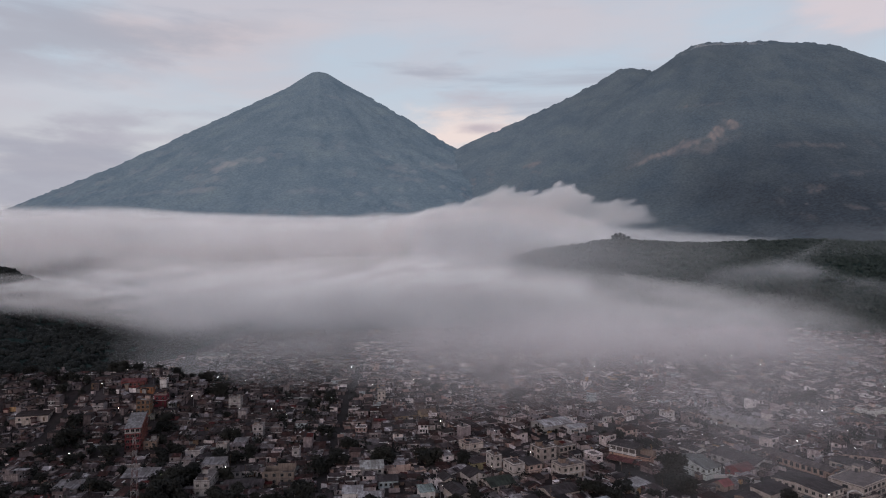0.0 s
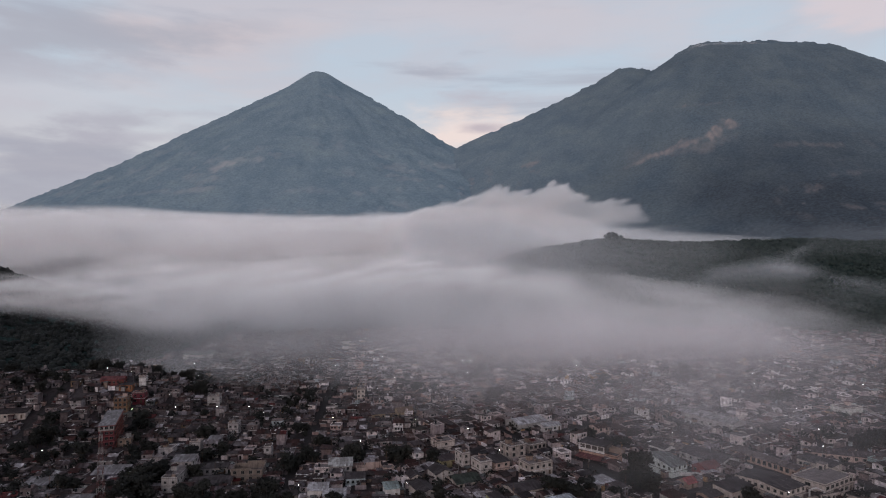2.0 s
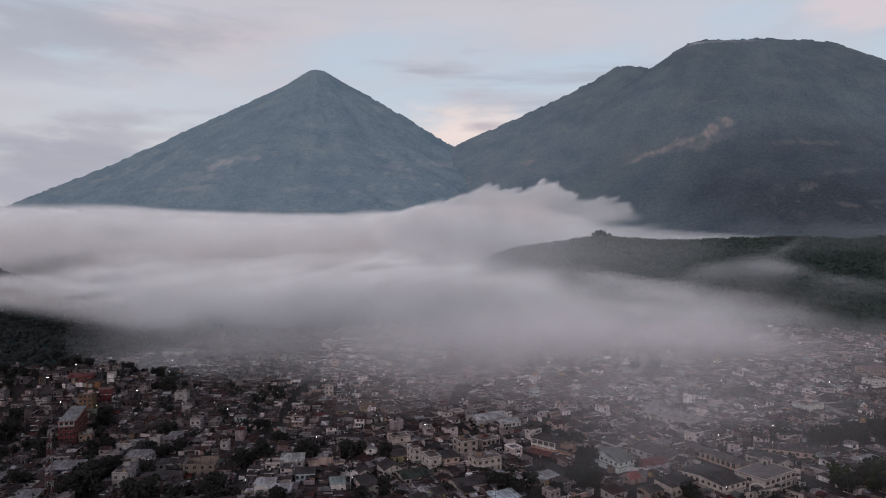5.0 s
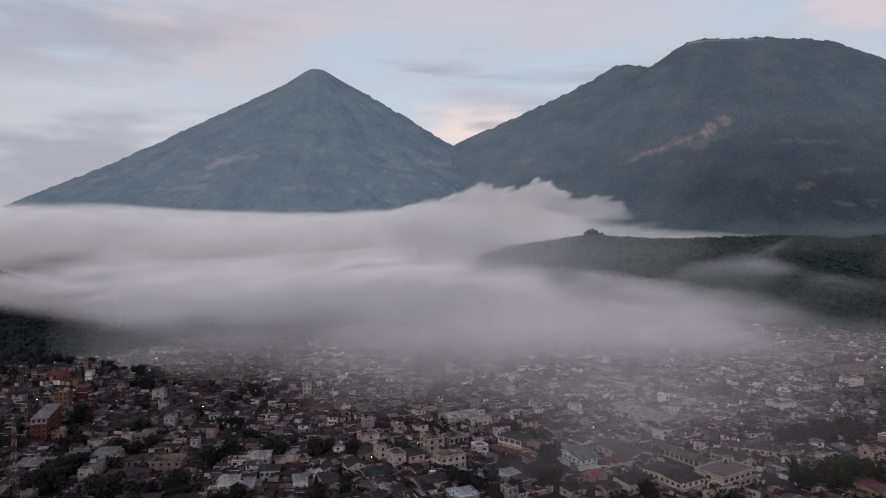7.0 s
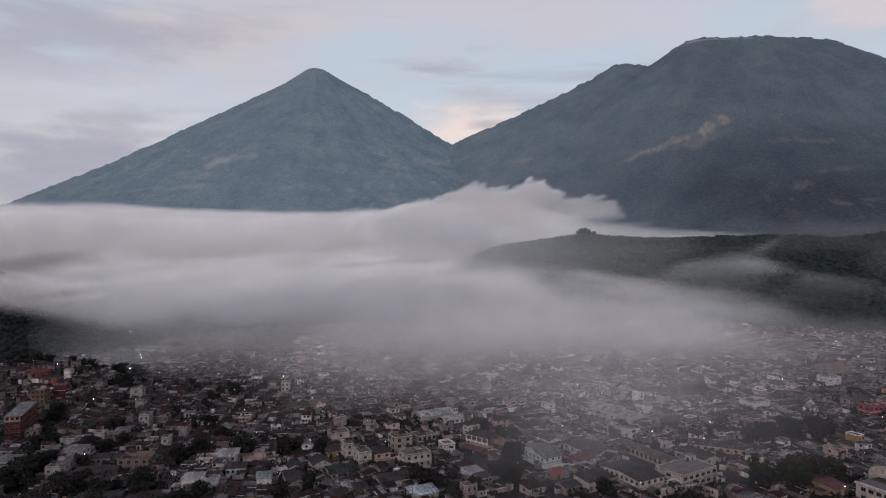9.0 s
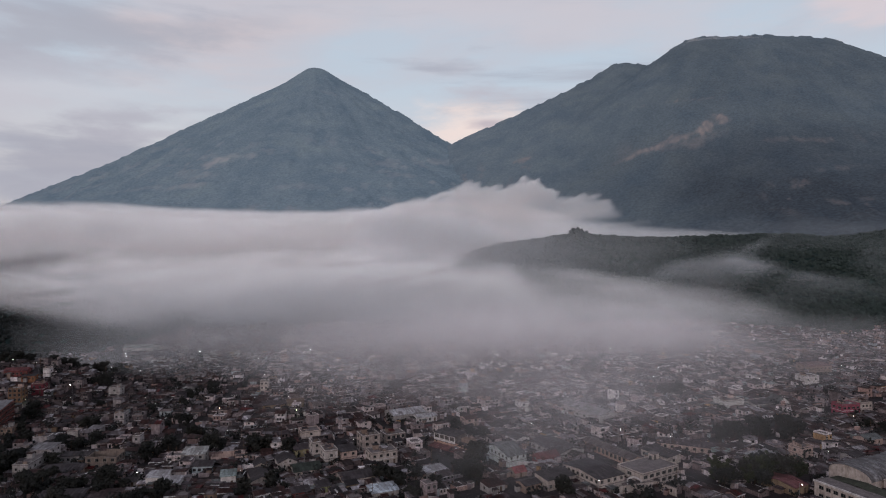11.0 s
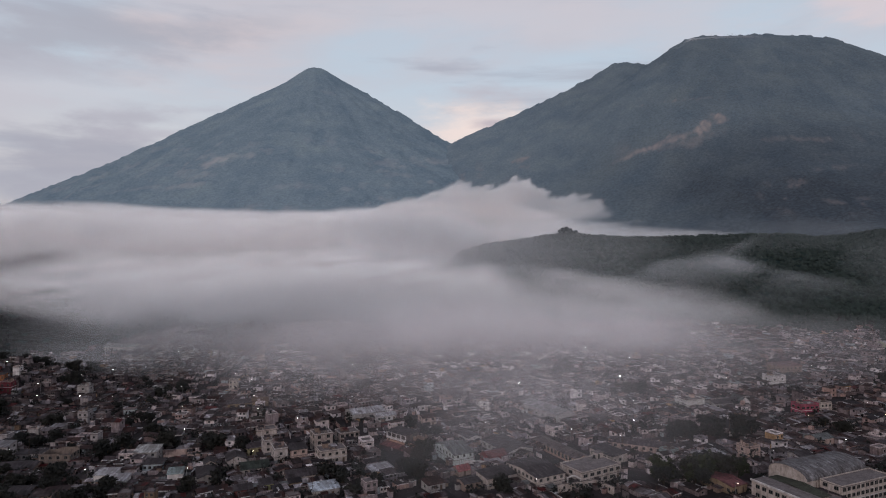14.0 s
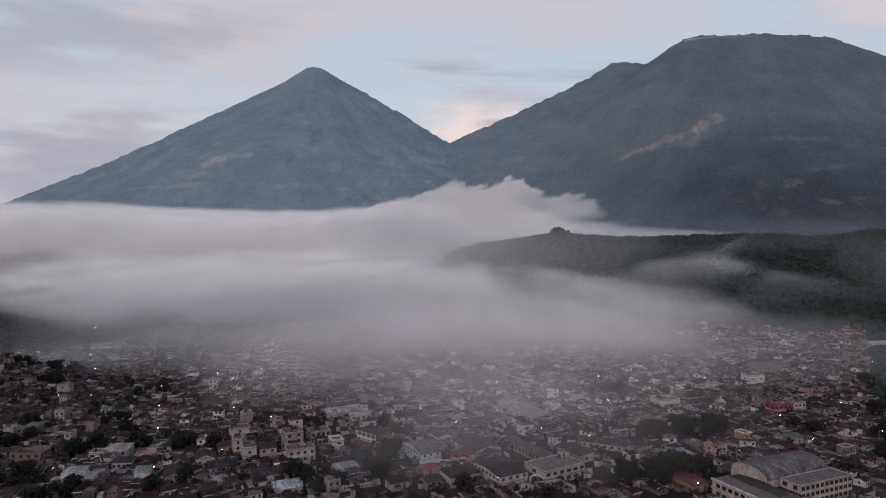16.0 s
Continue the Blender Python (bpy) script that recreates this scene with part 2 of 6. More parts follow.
def mist_material(name, tint):
    """Fog: white droplets that scatter the light of the sky above; 'fog_amount' of the sheet gives how much it hides."""
    m = bpy.data.materials.new(name)
    m.use_nodes = True
    nt = m.node_tree
    nt.nodes.clear()
    n, l = nt.nodes.new, nt.links.new
    out, mix, clear, white = n("ShaderNodeOutputMaterial"), n("ShaderNodeMixShader"), n("ShaderNodeBsdfTransparent"), n("ShaderNodeBsdfDiffuse")
    white.inputs[0].default_value = (*tint, 1)
    # droplets take light from above on both sides of the sheet
    back, both = n("ShaderNodeBsdfTranslucent"), n("ShaderNodeAddShader")
    back.inputs[0].default_value = (*tint, 1)
    # normals face up near the top and tilt away deeper, imitating lost light
    deep = n("ShaderNodeAttribute")
    deep.attribute_name = "fog_depth"
    for shader, turn in ((white, 1), (back, -1)):
        up, across, down = n("ShaderNodeCombineXYZ"), n("ShaderNodeMath"), n("ShaderNodeMath")
        across.operation = down.operation = "MULTIPLY_ADD"
        across.inputs[1].default_value, across.inputs[2].default_value = 0.75 * turn, -0.2 * turn
        down.inputs[1].default_value, down.inputs[2].default_value = -0.98 * turn, 0.98 * turn
        unit = n("ShaderNodeVectorMath")
        unit.operation = "NORMALIZE"
        l(deep.outputs["Fac"], across.inputs[0]), l(deep.outputs["Fac"], down.inputs[0])
        l(across.outputs[0], up.inputs[1]), l(down.outputs[0], up.inputs[2])
        l(up.outputs[0], unit.inputs[0]), l(unit.outputs[0], shader.inputs["Normal"])
    l(white.outputs[0], both.inputs[0]), l(back.outputs[0], both.inputs[1])
    at = n("ShaderNodeAttribute")
    at.attribute_name = "fog_amount"
    fine, wide = stretched(nt, 1 / 75, 4, 0.5), stretched(nt, 1 / 210, 3, 0.5)
    amount = n("ShaderNodeMapRange")
    amount.interpolation_type = "SMOOTHSTEP"
    amount.inputs[1].default_value, amount.inputs[2].default_value, amount.inputs[3].default_value, amount.inputs[4].default_value = 0.2, 0.8, 0.5, 1.5
    l(fine, amount.inputs[0])
    amount2 = n("ShaderNodeMapRange")
    amount2.interpolation_type = "SMOOTHSTEP"
    amount2.inputs[1].default_value, amount2.inputs[2].default_value, amount2.inputs[3].default_value, amount2.inputs[4].default_value = 0.22, 0.78, 0.3, 1.7
    l(wide, amount2.inputs[0])
    mul, mul2, neg, ex, inv = (n("ShaderNodeMath") for _ in range(5))
    mul.operation = mul2.operation = neg.operation = "MULTIPLY"
    ex.operation, inv.operation = "EXPONENT", "SUBTRACT"
    l(at.outputs["Fac"], mul.inputs[0]), l(amount.outputs[0], mul.inputs[1])
    l(mul.outputs[0], mul2.inputs[0]), l(amount2.outputs[0], mul2.inputs[1])
    thin = n("ShaderNodeMath")
    thin.operation, thin.inputs[1].default_value, thin.inputs[2].default_value = "SMOOTH_MIN", 0.185, 0.06
    l(mul2.outputs[0], thin.inputs[0])
    l(thin.outputs[0], neg.inputs[0])
    neg.inputs[1].default_value = -1
    l(neg.outputs[0], ex.inputs[0])
    inv.inputs[0].default_value = 1
    l(ex.outputs[0], inv.inputs[1])
    l(inv.outputs[0], mix.inputs[0]), l(clear.outputs[0], mix.inputs[1]), l(both.outputs[0], mix.inputs[2]), l(mix.outputs[0], out.inputs[0])
    return m


MIST = mist_material("mist", (0.83, 0.778, 0.757))
# a warmer tint for the low veils and tongues
WARM_MIST = mist_material("warm_mist", (0.845, 0.750, 0.728))

# ---------------------------------------------------------------- land


def town_z(x, y):
    """Height of the ground that the town stands on."""
    x, y = np.asarray(x, float), np.asarray(y, float)
    z = 0.04 * np.clip(x, -250, 120) - 5.5 + 1.6 * (fbm(x / 170, y / 170, 2, 5) - 0.5)
    # the west quarter climbs the foot of the wooded hill
    z = z + 24 * np.exp(-(np.clip(x + 200, 0, None) / 60) ** 2 - ((y - 400) / 52) ** 2)
    return z + 0.06 * np.clip(y - 850, 0, 4000)


def sheet(name, xs, ys, height, mat, attribute=None, label="", category="", kind="structure", keep=None):
    """A height field over the grid xs, ys as one mesh."""
    X, Y = np.meshgrid(xs, ys)
    Z = height(X, Y)
    nx, ny = len(xs), len(ys)
    i = (np.arange(ny - 1)[:, None] * nx + np.arange(nx - 1)[None, :]).ravel()
    faces = np.stack([i, i + 1, i + nx + 1, i + nx], 1)
    if keep is not None:
        ok = keep(X, Y, Z).ravel()
        faces = faces[ok[faces].any(1)]
    me = bpy.data.meshes.new(name)
    me.from_pydata(np.stack([X.ravel(), Y.ravel(), Z.ravel()], 1).tolist(), [], faces.tolist())
    me.polygons.foreach_set("use_smooth", np.ones(len(faces), bool))
    if attribute:
        a = me.attributes.new(attribute[0], "FLOAT", "POINT")
        a.data.foreach_set("value", attribute[1](X, Y, Z).ravel().astype(np.float32))
    me.materials.append(mat)
    return tagged(new(name, me), label, category, "", kind)


def spread(lo, hi, near_lo, near_hi, fine, coarse):
    """Grid lines, fine between near_lo and near_hi and coarse outside."""
    return np.concatenate([np.arange(lo, near_lo, coarse), np.arange(near_lo, near_hi, fine), np.arange(near_hi, hi + 1, coarse)])


sheet("ground", spread(-4900, 4900, -700, 1100, 12, 120), spread(-2500, 4950, 0, 1100, 12, 110), town_z, GROUND,
      label="dark earth and weeds between the houses of the town", category="ground")

CONE, DOME = (-737.0, 3750.0, 1137.0), (1560.0, 3070.0, 1103.0)


def gullies(x, y, cx, cy, count, seed):
    """Ravines that run down from a summit."""
    a, r = np.arctan2(y - cy, x - cx), np.hypot(x - cx, y - cy)
    k = fbm(a * count + 0.9 * fbm(r / 400, a * 3, 3, seed + 5), r / 900, 4, seed)
    return (k - 0.5) * np.clip(r / 500, 0, 1)


def cone_z(x, y):
    cx, cy, top = CONE
    dx, r = x - cx, np.hypot(x - cx, (y - cy) * 1.15)
    side = smooth(-400, 400, dx)
    pr = np.array([0, 45, 75, 200, 420, 900, 1200, 1530, 1850, 2400, 3400])
    left = np.array([0, 2, 22, 117, 239, 506, 671, 838, 992, 1243, 1687])
    right = np.array([0, 2, 19, 95, 228, 513, 660, 800, 923, 1119, 1464])
    drop = np.interp(r, pr, left) * (1 - side) + np.interp(r, pr, right) * side
    z = top - drop + 42 * gullies(x, y, cx, cy, 7, 11)
    return z + 5 * (fbm(x / 52, y / 52, 2, 3) - 0.5) + 7 * smooth(0.64, 0.85, vnoise(x / 26, y / 26, 43)) * smooth(150, 400, r)


def dome_z(x, y):
    cx, cy, top = DOME
    # the long summit crest, its shoulders, and how far the front falls below it
    crest = np.interp(x, [-500, 200, 600, 900, 1015, 1058, 1113, 1167, 1208, 1249, 1331, 1413, 1576, 1712, 1848, 1916, 1984, 2052, 2120, 2169, 2500, 3000, 3700],
                      [0, 400, 650, 870, 949, 977, 1018, 1053, 1075, 1088, 1094, 1095, 1100, 1093, 1079, 1051, 1018, 989, 961, 942, 750, 480, 150])
    ahead = np.clip(cy - y, 0, None)
    fall = np.interp(ahead, [0, 60, 150, 300, 500, 717, 1000, 1300, 1600, 1900], [0, 24, 75, 180, 335, 508, 690, 840, 950, 1030])
    main = top - (np.clip(top - crest, 0, None) ** 1.5 + fall ** 1.5) ** (1 / 1.5) - 0.5 * np.clip(y - cy, 0, None)
    # a lower summit beside the main one, whose flank runs down to the saddle
    flank = np.interp(x, [-500, -100, 164, 284, 435, 555, 676, 751, 826, 886, 931, 976, 1042, 1108, 1200, 1400], [330, 540, 663, 714, 783, 840, 900, 939, 975, 1019, 1046, 1058, 1049, 1036, 980, 850])
    fall2 = np.interp(np.clip(3370 - y, 0, None), [0, 80, 200, 500, 1000, 1500, 2200], [0, 30, 110, 300, 590, 830, 1080])
    second = 1060 - (np.clip(1060 - flank, 0, None) ** 1.3 + fall2 ** 1.3) ** (1 / 1.3) - 0.5 * np.clip(y - 3370, 0, None)
    z = np.maximum(main, second) + 45 * gullies(x, y, cx, cy + 150, 8, 31) * smooth(60, 420, np.minimum(ahead, 3370 - y))
    return z + 5 * (fbm(x / 46, y / 46, 2, 8) - 0.5) + 7 * smooth(0.62, 0.85, vnoise(x / 24, y / 24, 44))


def bare_patches(spots, fields=()):
    def f(X, Y, Z):
        out = np.zeros_like(X)
        edge = fbm(X / 32, Y / 50, 4, 77)
        clumps = smooth(0.36, 0.6, fbm(X / 19, Y / 24, 4, 78, 0.6))
        # small clearings and maize plots, strewn over the lower slopes
        for lo, hi, k in fields:
            plots = smooth(0.60, 0.70, fbm(X / 42, Y / 70, 3, 91, 0.6)) * smooth(0.42, 0.6, fbm(X / 260, Y / 300, 2, 93))
            out = np.maximum(out, k * plots * smooth(hi, hi - 140, Z) * smooth(lo, lo + 60, Z))
        for px, pz, w, h, lean, k in spots:
            u, v = X - px, Z - pz - lean * (X - px)
            out = np.maximum(out, 0.95 * k * smooth(1.25, 0.35, np.hypot(u / w, v / h) + 2.2 * (edge - 0.5)))
        return out * (0.4 + 0.6 * clumps)
    return f


sheet("volcano_cone", np.arange(-3700, 1100, 10), np.arange(1250, 4000, 12), cone_z, HAZY_FIELDS,
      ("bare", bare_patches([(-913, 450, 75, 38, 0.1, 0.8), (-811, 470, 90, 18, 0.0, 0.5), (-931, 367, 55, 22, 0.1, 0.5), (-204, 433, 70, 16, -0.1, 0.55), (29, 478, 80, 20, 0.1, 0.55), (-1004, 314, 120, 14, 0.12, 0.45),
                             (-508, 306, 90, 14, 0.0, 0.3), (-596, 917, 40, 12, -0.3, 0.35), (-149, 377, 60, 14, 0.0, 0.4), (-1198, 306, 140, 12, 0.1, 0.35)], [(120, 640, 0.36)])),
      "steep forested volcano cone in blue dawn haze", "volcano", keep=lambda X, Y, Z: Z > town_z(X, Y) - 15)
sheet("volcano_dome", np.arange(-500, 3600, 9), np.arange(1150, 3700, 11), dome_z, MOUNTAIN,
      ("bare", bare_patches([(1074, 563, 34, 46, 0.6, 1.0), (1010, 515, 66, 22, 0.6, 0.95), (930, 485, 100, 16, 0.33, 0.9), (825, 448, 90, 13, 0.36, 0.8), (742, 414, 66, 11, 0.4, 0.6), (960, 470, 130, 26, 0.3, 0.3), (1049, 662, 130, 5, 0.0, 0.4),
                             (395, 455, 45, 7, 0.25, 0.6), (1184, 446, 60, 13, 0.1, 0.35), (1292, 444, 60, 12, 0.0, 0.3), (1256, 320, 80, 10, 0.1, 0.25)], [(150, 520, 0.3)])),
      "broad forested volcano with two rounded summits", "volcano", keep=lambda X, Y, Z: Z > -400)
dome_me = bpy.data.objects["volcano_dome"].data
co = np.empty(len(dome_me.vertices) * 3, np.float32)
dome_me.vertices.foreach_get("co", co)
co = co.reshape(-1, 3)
# how far the painted shade reaches: right side, strongest low down
dim_side = smooth(0, 1200, co[:, 0]) * (0.42 + 0.58 * smooth(620, 220, co[:, 2])) * (0.75 + 0.5 * fbm(co[:, 0] / 180, co[:, 1] / 180, 3, 55))
dome_me.attributes.new("shady", "FLOAT", "POINT").data.foreach_set("value", np.clip(dim_side, 0, 1).astype(np.float32))
for ob_name, (cx, cy, _), count, seed in (("volcano_cone", CONE, 15, 11), ("volcano_dome", DOME, 11, 31)):
    me = bpy.data.objects[ob_name].data
    co = np.empty(len(me.vertices) * 3, np.float32)
    me.vertices.foreach_get("co", co)
    co = co.reshape(-1, 3).astype(float)
    along, out = np.arctan2(co[:, 1] - cy, co[:, 0] - cx), np.hypot(co[:, 0] - cx, co[:, 1] - cy)
    depth = 0.4 * fbm(along * count + 0.8 * fbm(out / 260, along * 4, 3, seed + 6), out / 1100, 4, seed + 1, 0.62) + 0.6 * fbm(co[:, 0] / 60, co[:, 1] / 80, 4, seed + 2, 0.65)
    me.attributes.new("ravine", "FLOAT", "POINT").data.foreach_set("value", np.clip(0.5 + 1.7 * (depth - 0.5), 0, 1).astype(np.float32))


def ridge_z(x, y):
    line = np.interp(x, [60, 130, 280, 460, 700, 900, 1300], [55, 86, 106, 104, 106, 118, 140])
    mid = 1010 + 0.12 * (x - 280)
    v = (y - mid) / np.where(y < mid, 190 + 60 * smooth(350, 560, x), 420)
    z = line * np.exp(-np.abs(v) ** 2.2) * smooth(-10, 110, x) + 16 * (fbm(x / 90, y / 90, 3, 21) - 0.5)
    return z + 4.5 * (fbm(x / 9, y / 9, 2, 4) - 0.4) - 6


def left_hill_z(x, y):
    a = 100 * np.exp(-(np.hypot(x + 715, (y - 800) * 0.9) / 225) ** 2.2)
    b = 72 * np.exp(-(np.hypot(x + 580, (y - 545) * 0.8) / 155) ** 1.8)
    return np.maximum(a, b) - 14 + 14 * (fbm(x / 70, y / 70, 3, 61) - 0.5) + 7 * (fbm(x / 9, y / 9, 2, 14) - 0.4)


sheet("forest_ridge", np.arange(0, 1500, 5), np.arange(700, 1500, 6), ridge_z, HILL, None, "low dark green wooded ridge rising from mist", "hill", keep=lambda X, Y, Z: Z > town_z(X, Y) - 6)
sheet("forest_hill", np.arange(-1000, -250, 5), np.arange(330, 1150, 5), left_hill_z, HILL, None, "dark wooded hillside beside the town", "hill", keep=lambda X, Y, Z: Z > town_z(X, Y) - 6)

# ---------------------------------------------------------------- mist


def mist_sheet(depth, x0, x1, top, low, amount, fade, seed, name="mist_bank", step=9.0, ragged=0.0, foot=None, churn=None, fray=0.0):
    """One layer of fog that hangs across the valley: top and low give its upper and lower edge along x."""
    xs = np.arange(x0, x1, step)
    zs = np.arange(max(-25, min(p[1] for p in low) - 40), max(p[1] for p in top) + 45, 2.5 if fray else 4.0)
    X, Z = np.meshgrid(xs, zs)
    t = np.interp(X, [p[0] for p in top], [p[1] for p in top]) + 26 * (fbm(X / 75, Z / 60 + depth / (900 if fray else 110), 4, seed) - 0.5) * (churn or fade / 30)
    # torn edges that lean the way the air drifts
    t = t + fray * 2 * (fbm((X - 0.8 * Z) / 26, Z / 30 + depth / 600, 5, seed + 13, 0.6) - 0.5)
    b = np.interp(X, [p[0] for p in low], [p[1] for p in low])
    k = np.interp(X, [p[0] for p in amount], [p[1] for p in amount])
    d = k * smooth(0, fade, t - Z) * smooth(-(foot or fade * 0.8), foot or fade * 0.8, Z - b) * smooth(0, 60, X - x0) * smooth(0, 60, x1 - X)
    torn = smooth(0.34, 0.62, fbm(X / 95 + 0.5 * vnoise(X / 90, Z / 60, seed + 9), Z / 38 + depth / 90, 4, seed + 7, 0.42))
    d = d * (1 - ragged + ragged * 1.5 * torn)
    if fray:
        threads = smooth(0.36, 0.60, fbm((X - 0.9 * Z) / 38, (Z - 0.1 * X) / 8 + depth / 600, 5, seed + 17, 0.58))
        rim = smooth(2.6 * fade, 0.3 * fade, t - Z)
        d = d * (1 - 0.85 * rim + 1.3 * rim * threads)
    Y = depth + 12 * (fbm(X / 140, Z / 90, 2, seed + 3) - 0.5)
    nx, ny = len(xs), len(zs)
    i = (np.arange(ny - 1)[:, None] * nx + np.arange(nx - 1)[None, :]).ravel()
    faces = np.stack([i, i + 1, i + nx + 1, i + nx], 1)
    faces = faces[(d.ravel()[faces] > 0.012).any(1)]
    me = bpy.data.meshes.new(name)
    me.from_pydata(np.stack([X.ravel(), Y.ravel(), Z.ravel()], 1).tolist(), [], faces.tolist())
    me.polygons.foreach_set("use_smooth", np.ones(len(faces), bool))
    me.attributes.new("fog_amount", "FLOAT", "POINT").data.foreach_set("value", d.ravel().astype(np.float32))
    # how far the fog is dimmed; veils, tongues and wisps evenly
    sunk = (0.3 if depth > 1100 else 0.8) * smooth(-10, 150, t - Z) if name == "mist_bank" else np.full_like(X, 0.85 if name in ("mist_veil", "mist_tongue", "mist_wisp") else 0.0)
    me.attributes.new("fog_depth", "FLOAT", "POINT").data.foreach_set("value", sunk.ravel().astype(np.float32))
    me.materials.append(WARM_MIST if name in ("mist_veil", "mist_tongue") and depth < 700 else MIST)
    return tagged(new(name, me), "pale grey-white morning fog lying over the town", "fog", "fog layers", "stuff")


def mist(depth, x0, x1, top, low, amount, fade, seed, name="mist_bank", step=9.0, ragged=0.0, foot=None, deep=70, churn=None, fray=0.0):
    """A depth of fog as several thin layers, one behind the other."""
    n = max(1, math.ceil(max(p[1] for p in amount) / 0.14))
    for k in range(n):
        mist_sheet(depth + deep * ((k + 0.5) / n - 0.5), x0, x1, top, low, [(x, a / n) for x, a in amount], fade, seed, name, step, ragged, foot, churn, fray)


FLOOR = [(-2000, -40), (2000, -40)]
BACK_TOP = [(-1000, 176), (-666, 176), (-408, 163), (-161, 161), (-72, 165), (-27, 172), (50, 177), (130, 180), (175, 178), (225, 170), (298, 154), (388, 138), (578, 126), (879, 118), (1200, 114)]
BACK_AMOUNT = [(-1000, 1.6), (180, 1.7), (300, 0.9), (400, 0.35), (600, 0.16), (1000, 0.05)]
for k, (depth, s) in enumerate(((1480, 0.9), (1340, 1.0), (1200, 1.0))):
    f = depth / 1250
    mist(depth, -1150 * f, 1250 * f, [(x * f, 91 + (z - 91) * f - 5 * k) for x, z in BACK_TOP], [(-1400, 40), (-300, 12), (0, 20), (1400, 60)], [(x * f, a * s) for x, a in BACK_AMOUNT], 17, 100, step=14.0, ragged=0.25, foot=34, deep=130)
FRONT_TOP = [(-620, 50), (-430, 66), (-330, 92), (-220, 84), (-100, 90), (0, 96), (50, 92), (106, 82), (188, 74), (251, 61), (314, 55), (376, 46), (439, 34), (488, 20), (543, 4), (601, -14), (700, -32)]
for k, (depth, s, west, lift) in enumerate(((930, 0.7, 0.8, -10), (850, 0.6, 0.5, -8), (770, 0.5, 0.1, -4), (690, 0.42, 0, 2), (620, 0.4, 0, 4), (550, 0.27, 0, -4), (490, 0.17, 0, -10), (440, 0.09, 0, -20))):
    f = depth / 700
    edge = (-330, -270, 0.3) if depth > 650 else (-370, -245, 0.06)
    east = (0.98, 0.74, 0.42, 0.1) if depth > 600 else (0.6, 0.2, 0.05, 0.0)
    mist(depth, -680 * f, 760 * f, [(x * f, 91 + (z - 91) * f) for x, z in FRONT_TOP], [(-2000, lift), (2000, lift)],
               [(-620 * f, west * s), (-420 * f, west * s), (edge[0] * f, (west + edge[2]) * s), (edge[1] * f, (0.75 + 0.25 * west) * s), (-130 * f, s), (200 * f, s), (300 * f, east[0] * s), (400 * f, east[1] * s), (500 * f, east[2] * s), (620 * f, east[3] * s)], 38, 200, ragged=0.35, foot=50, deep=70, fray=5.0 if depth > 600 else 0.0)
# fog that spills over the shoulder of the wooded hill
mist(690, -720, -200, [(-720, 72), (-533, 68), (-438, 64), (-375, 58), (-312, 54), (-200, 50)], [(-720, 34), (-533, 30), (-438, 25), (-375, 14), (-312, 2), (-200, 0)], [(-720, 0.9), (-438, 0.9), (-300, 0.5), (-200, 0)], 16, 230, ragged=0.3, foot=12, deep=40, fray=4.0)
mist(520, 200, 460, [(200, 50), (300, 66), (460, 40)], [(200, 0), (460, -10)], [(200, 0), (260, 0.12), (360, 0.06), (460, 0)], 30, 520, "mist_veil", 7.0, 0.6)
for k, (depth, s) in enumerate(((520, 0.4), (470, 0.4), (430, 0.35))):
    mist(depth, 20, 380, [(20, 40), (120, 50), (240, 44), (330, 30), (380, 20)], [(20, 20), (180, 16), (380, 12)], [(20, 0.1 * s), (120, s), (250, 0.75 * s), (310, 0.28 * s), (380, 0)], 24, 500, "mist_tongue", 7.0, 0.5, deep=36)
for k, (depth, s) in enumerate(((830, 0.36), (790, 0.34))):
    mist(depth, 230, 860, [(230, 26), (271, 36), (314, 54), (350, 72), (385, 78), (421, 83), (457, 78), (492, 68), (528, 59), (564, 49), (612, 40), (677, 27), (860, 0)],
         [(230, 16), (271, 22), (350, 50), (421, 54), (492, 42), (564, 26), (677, 8), (860, -10)], [(230, 0), (300, 0.5 * s), (360, s), (560, s), (700, 0.5 * s), (860, 0.1 * s)], 18, 300, "mist_wisp", 3.5, 0.45, foot=26, deep=36, churn=0.5, fray=13.0)
# a thin thread that rises from it
mist(805, 415, 560, [(415, 76), (442, 82), (464, 92), (485, 104), (510, 113), (560, 122)], [(415, 70), (442, 75), (464, 84), (485, 96), (510, 106), (560, 118)], [(415, 0), (450, 0.26), (490, 0.24), (520, 0.1), (560, 0)], 6, 340, "mist_wisp", 4.0, 0.5, foot=5, deep=20)
for k, depth in enumerate((812, 740)):
    mist(depth, -60, 900, [(-60, 140), (60, 140), (130, 138), (250, 134), (420, 126), (900, 126)], FLOOR, [(-60, 0.6), (40, 0.7), (90, 0.6), (140, 0.3), (200, 0.15), (280, 0.08), (400, 0.05), (900, 0.05)], 40, 310, "mist_veil", 9.0, 0.5, deep=60)
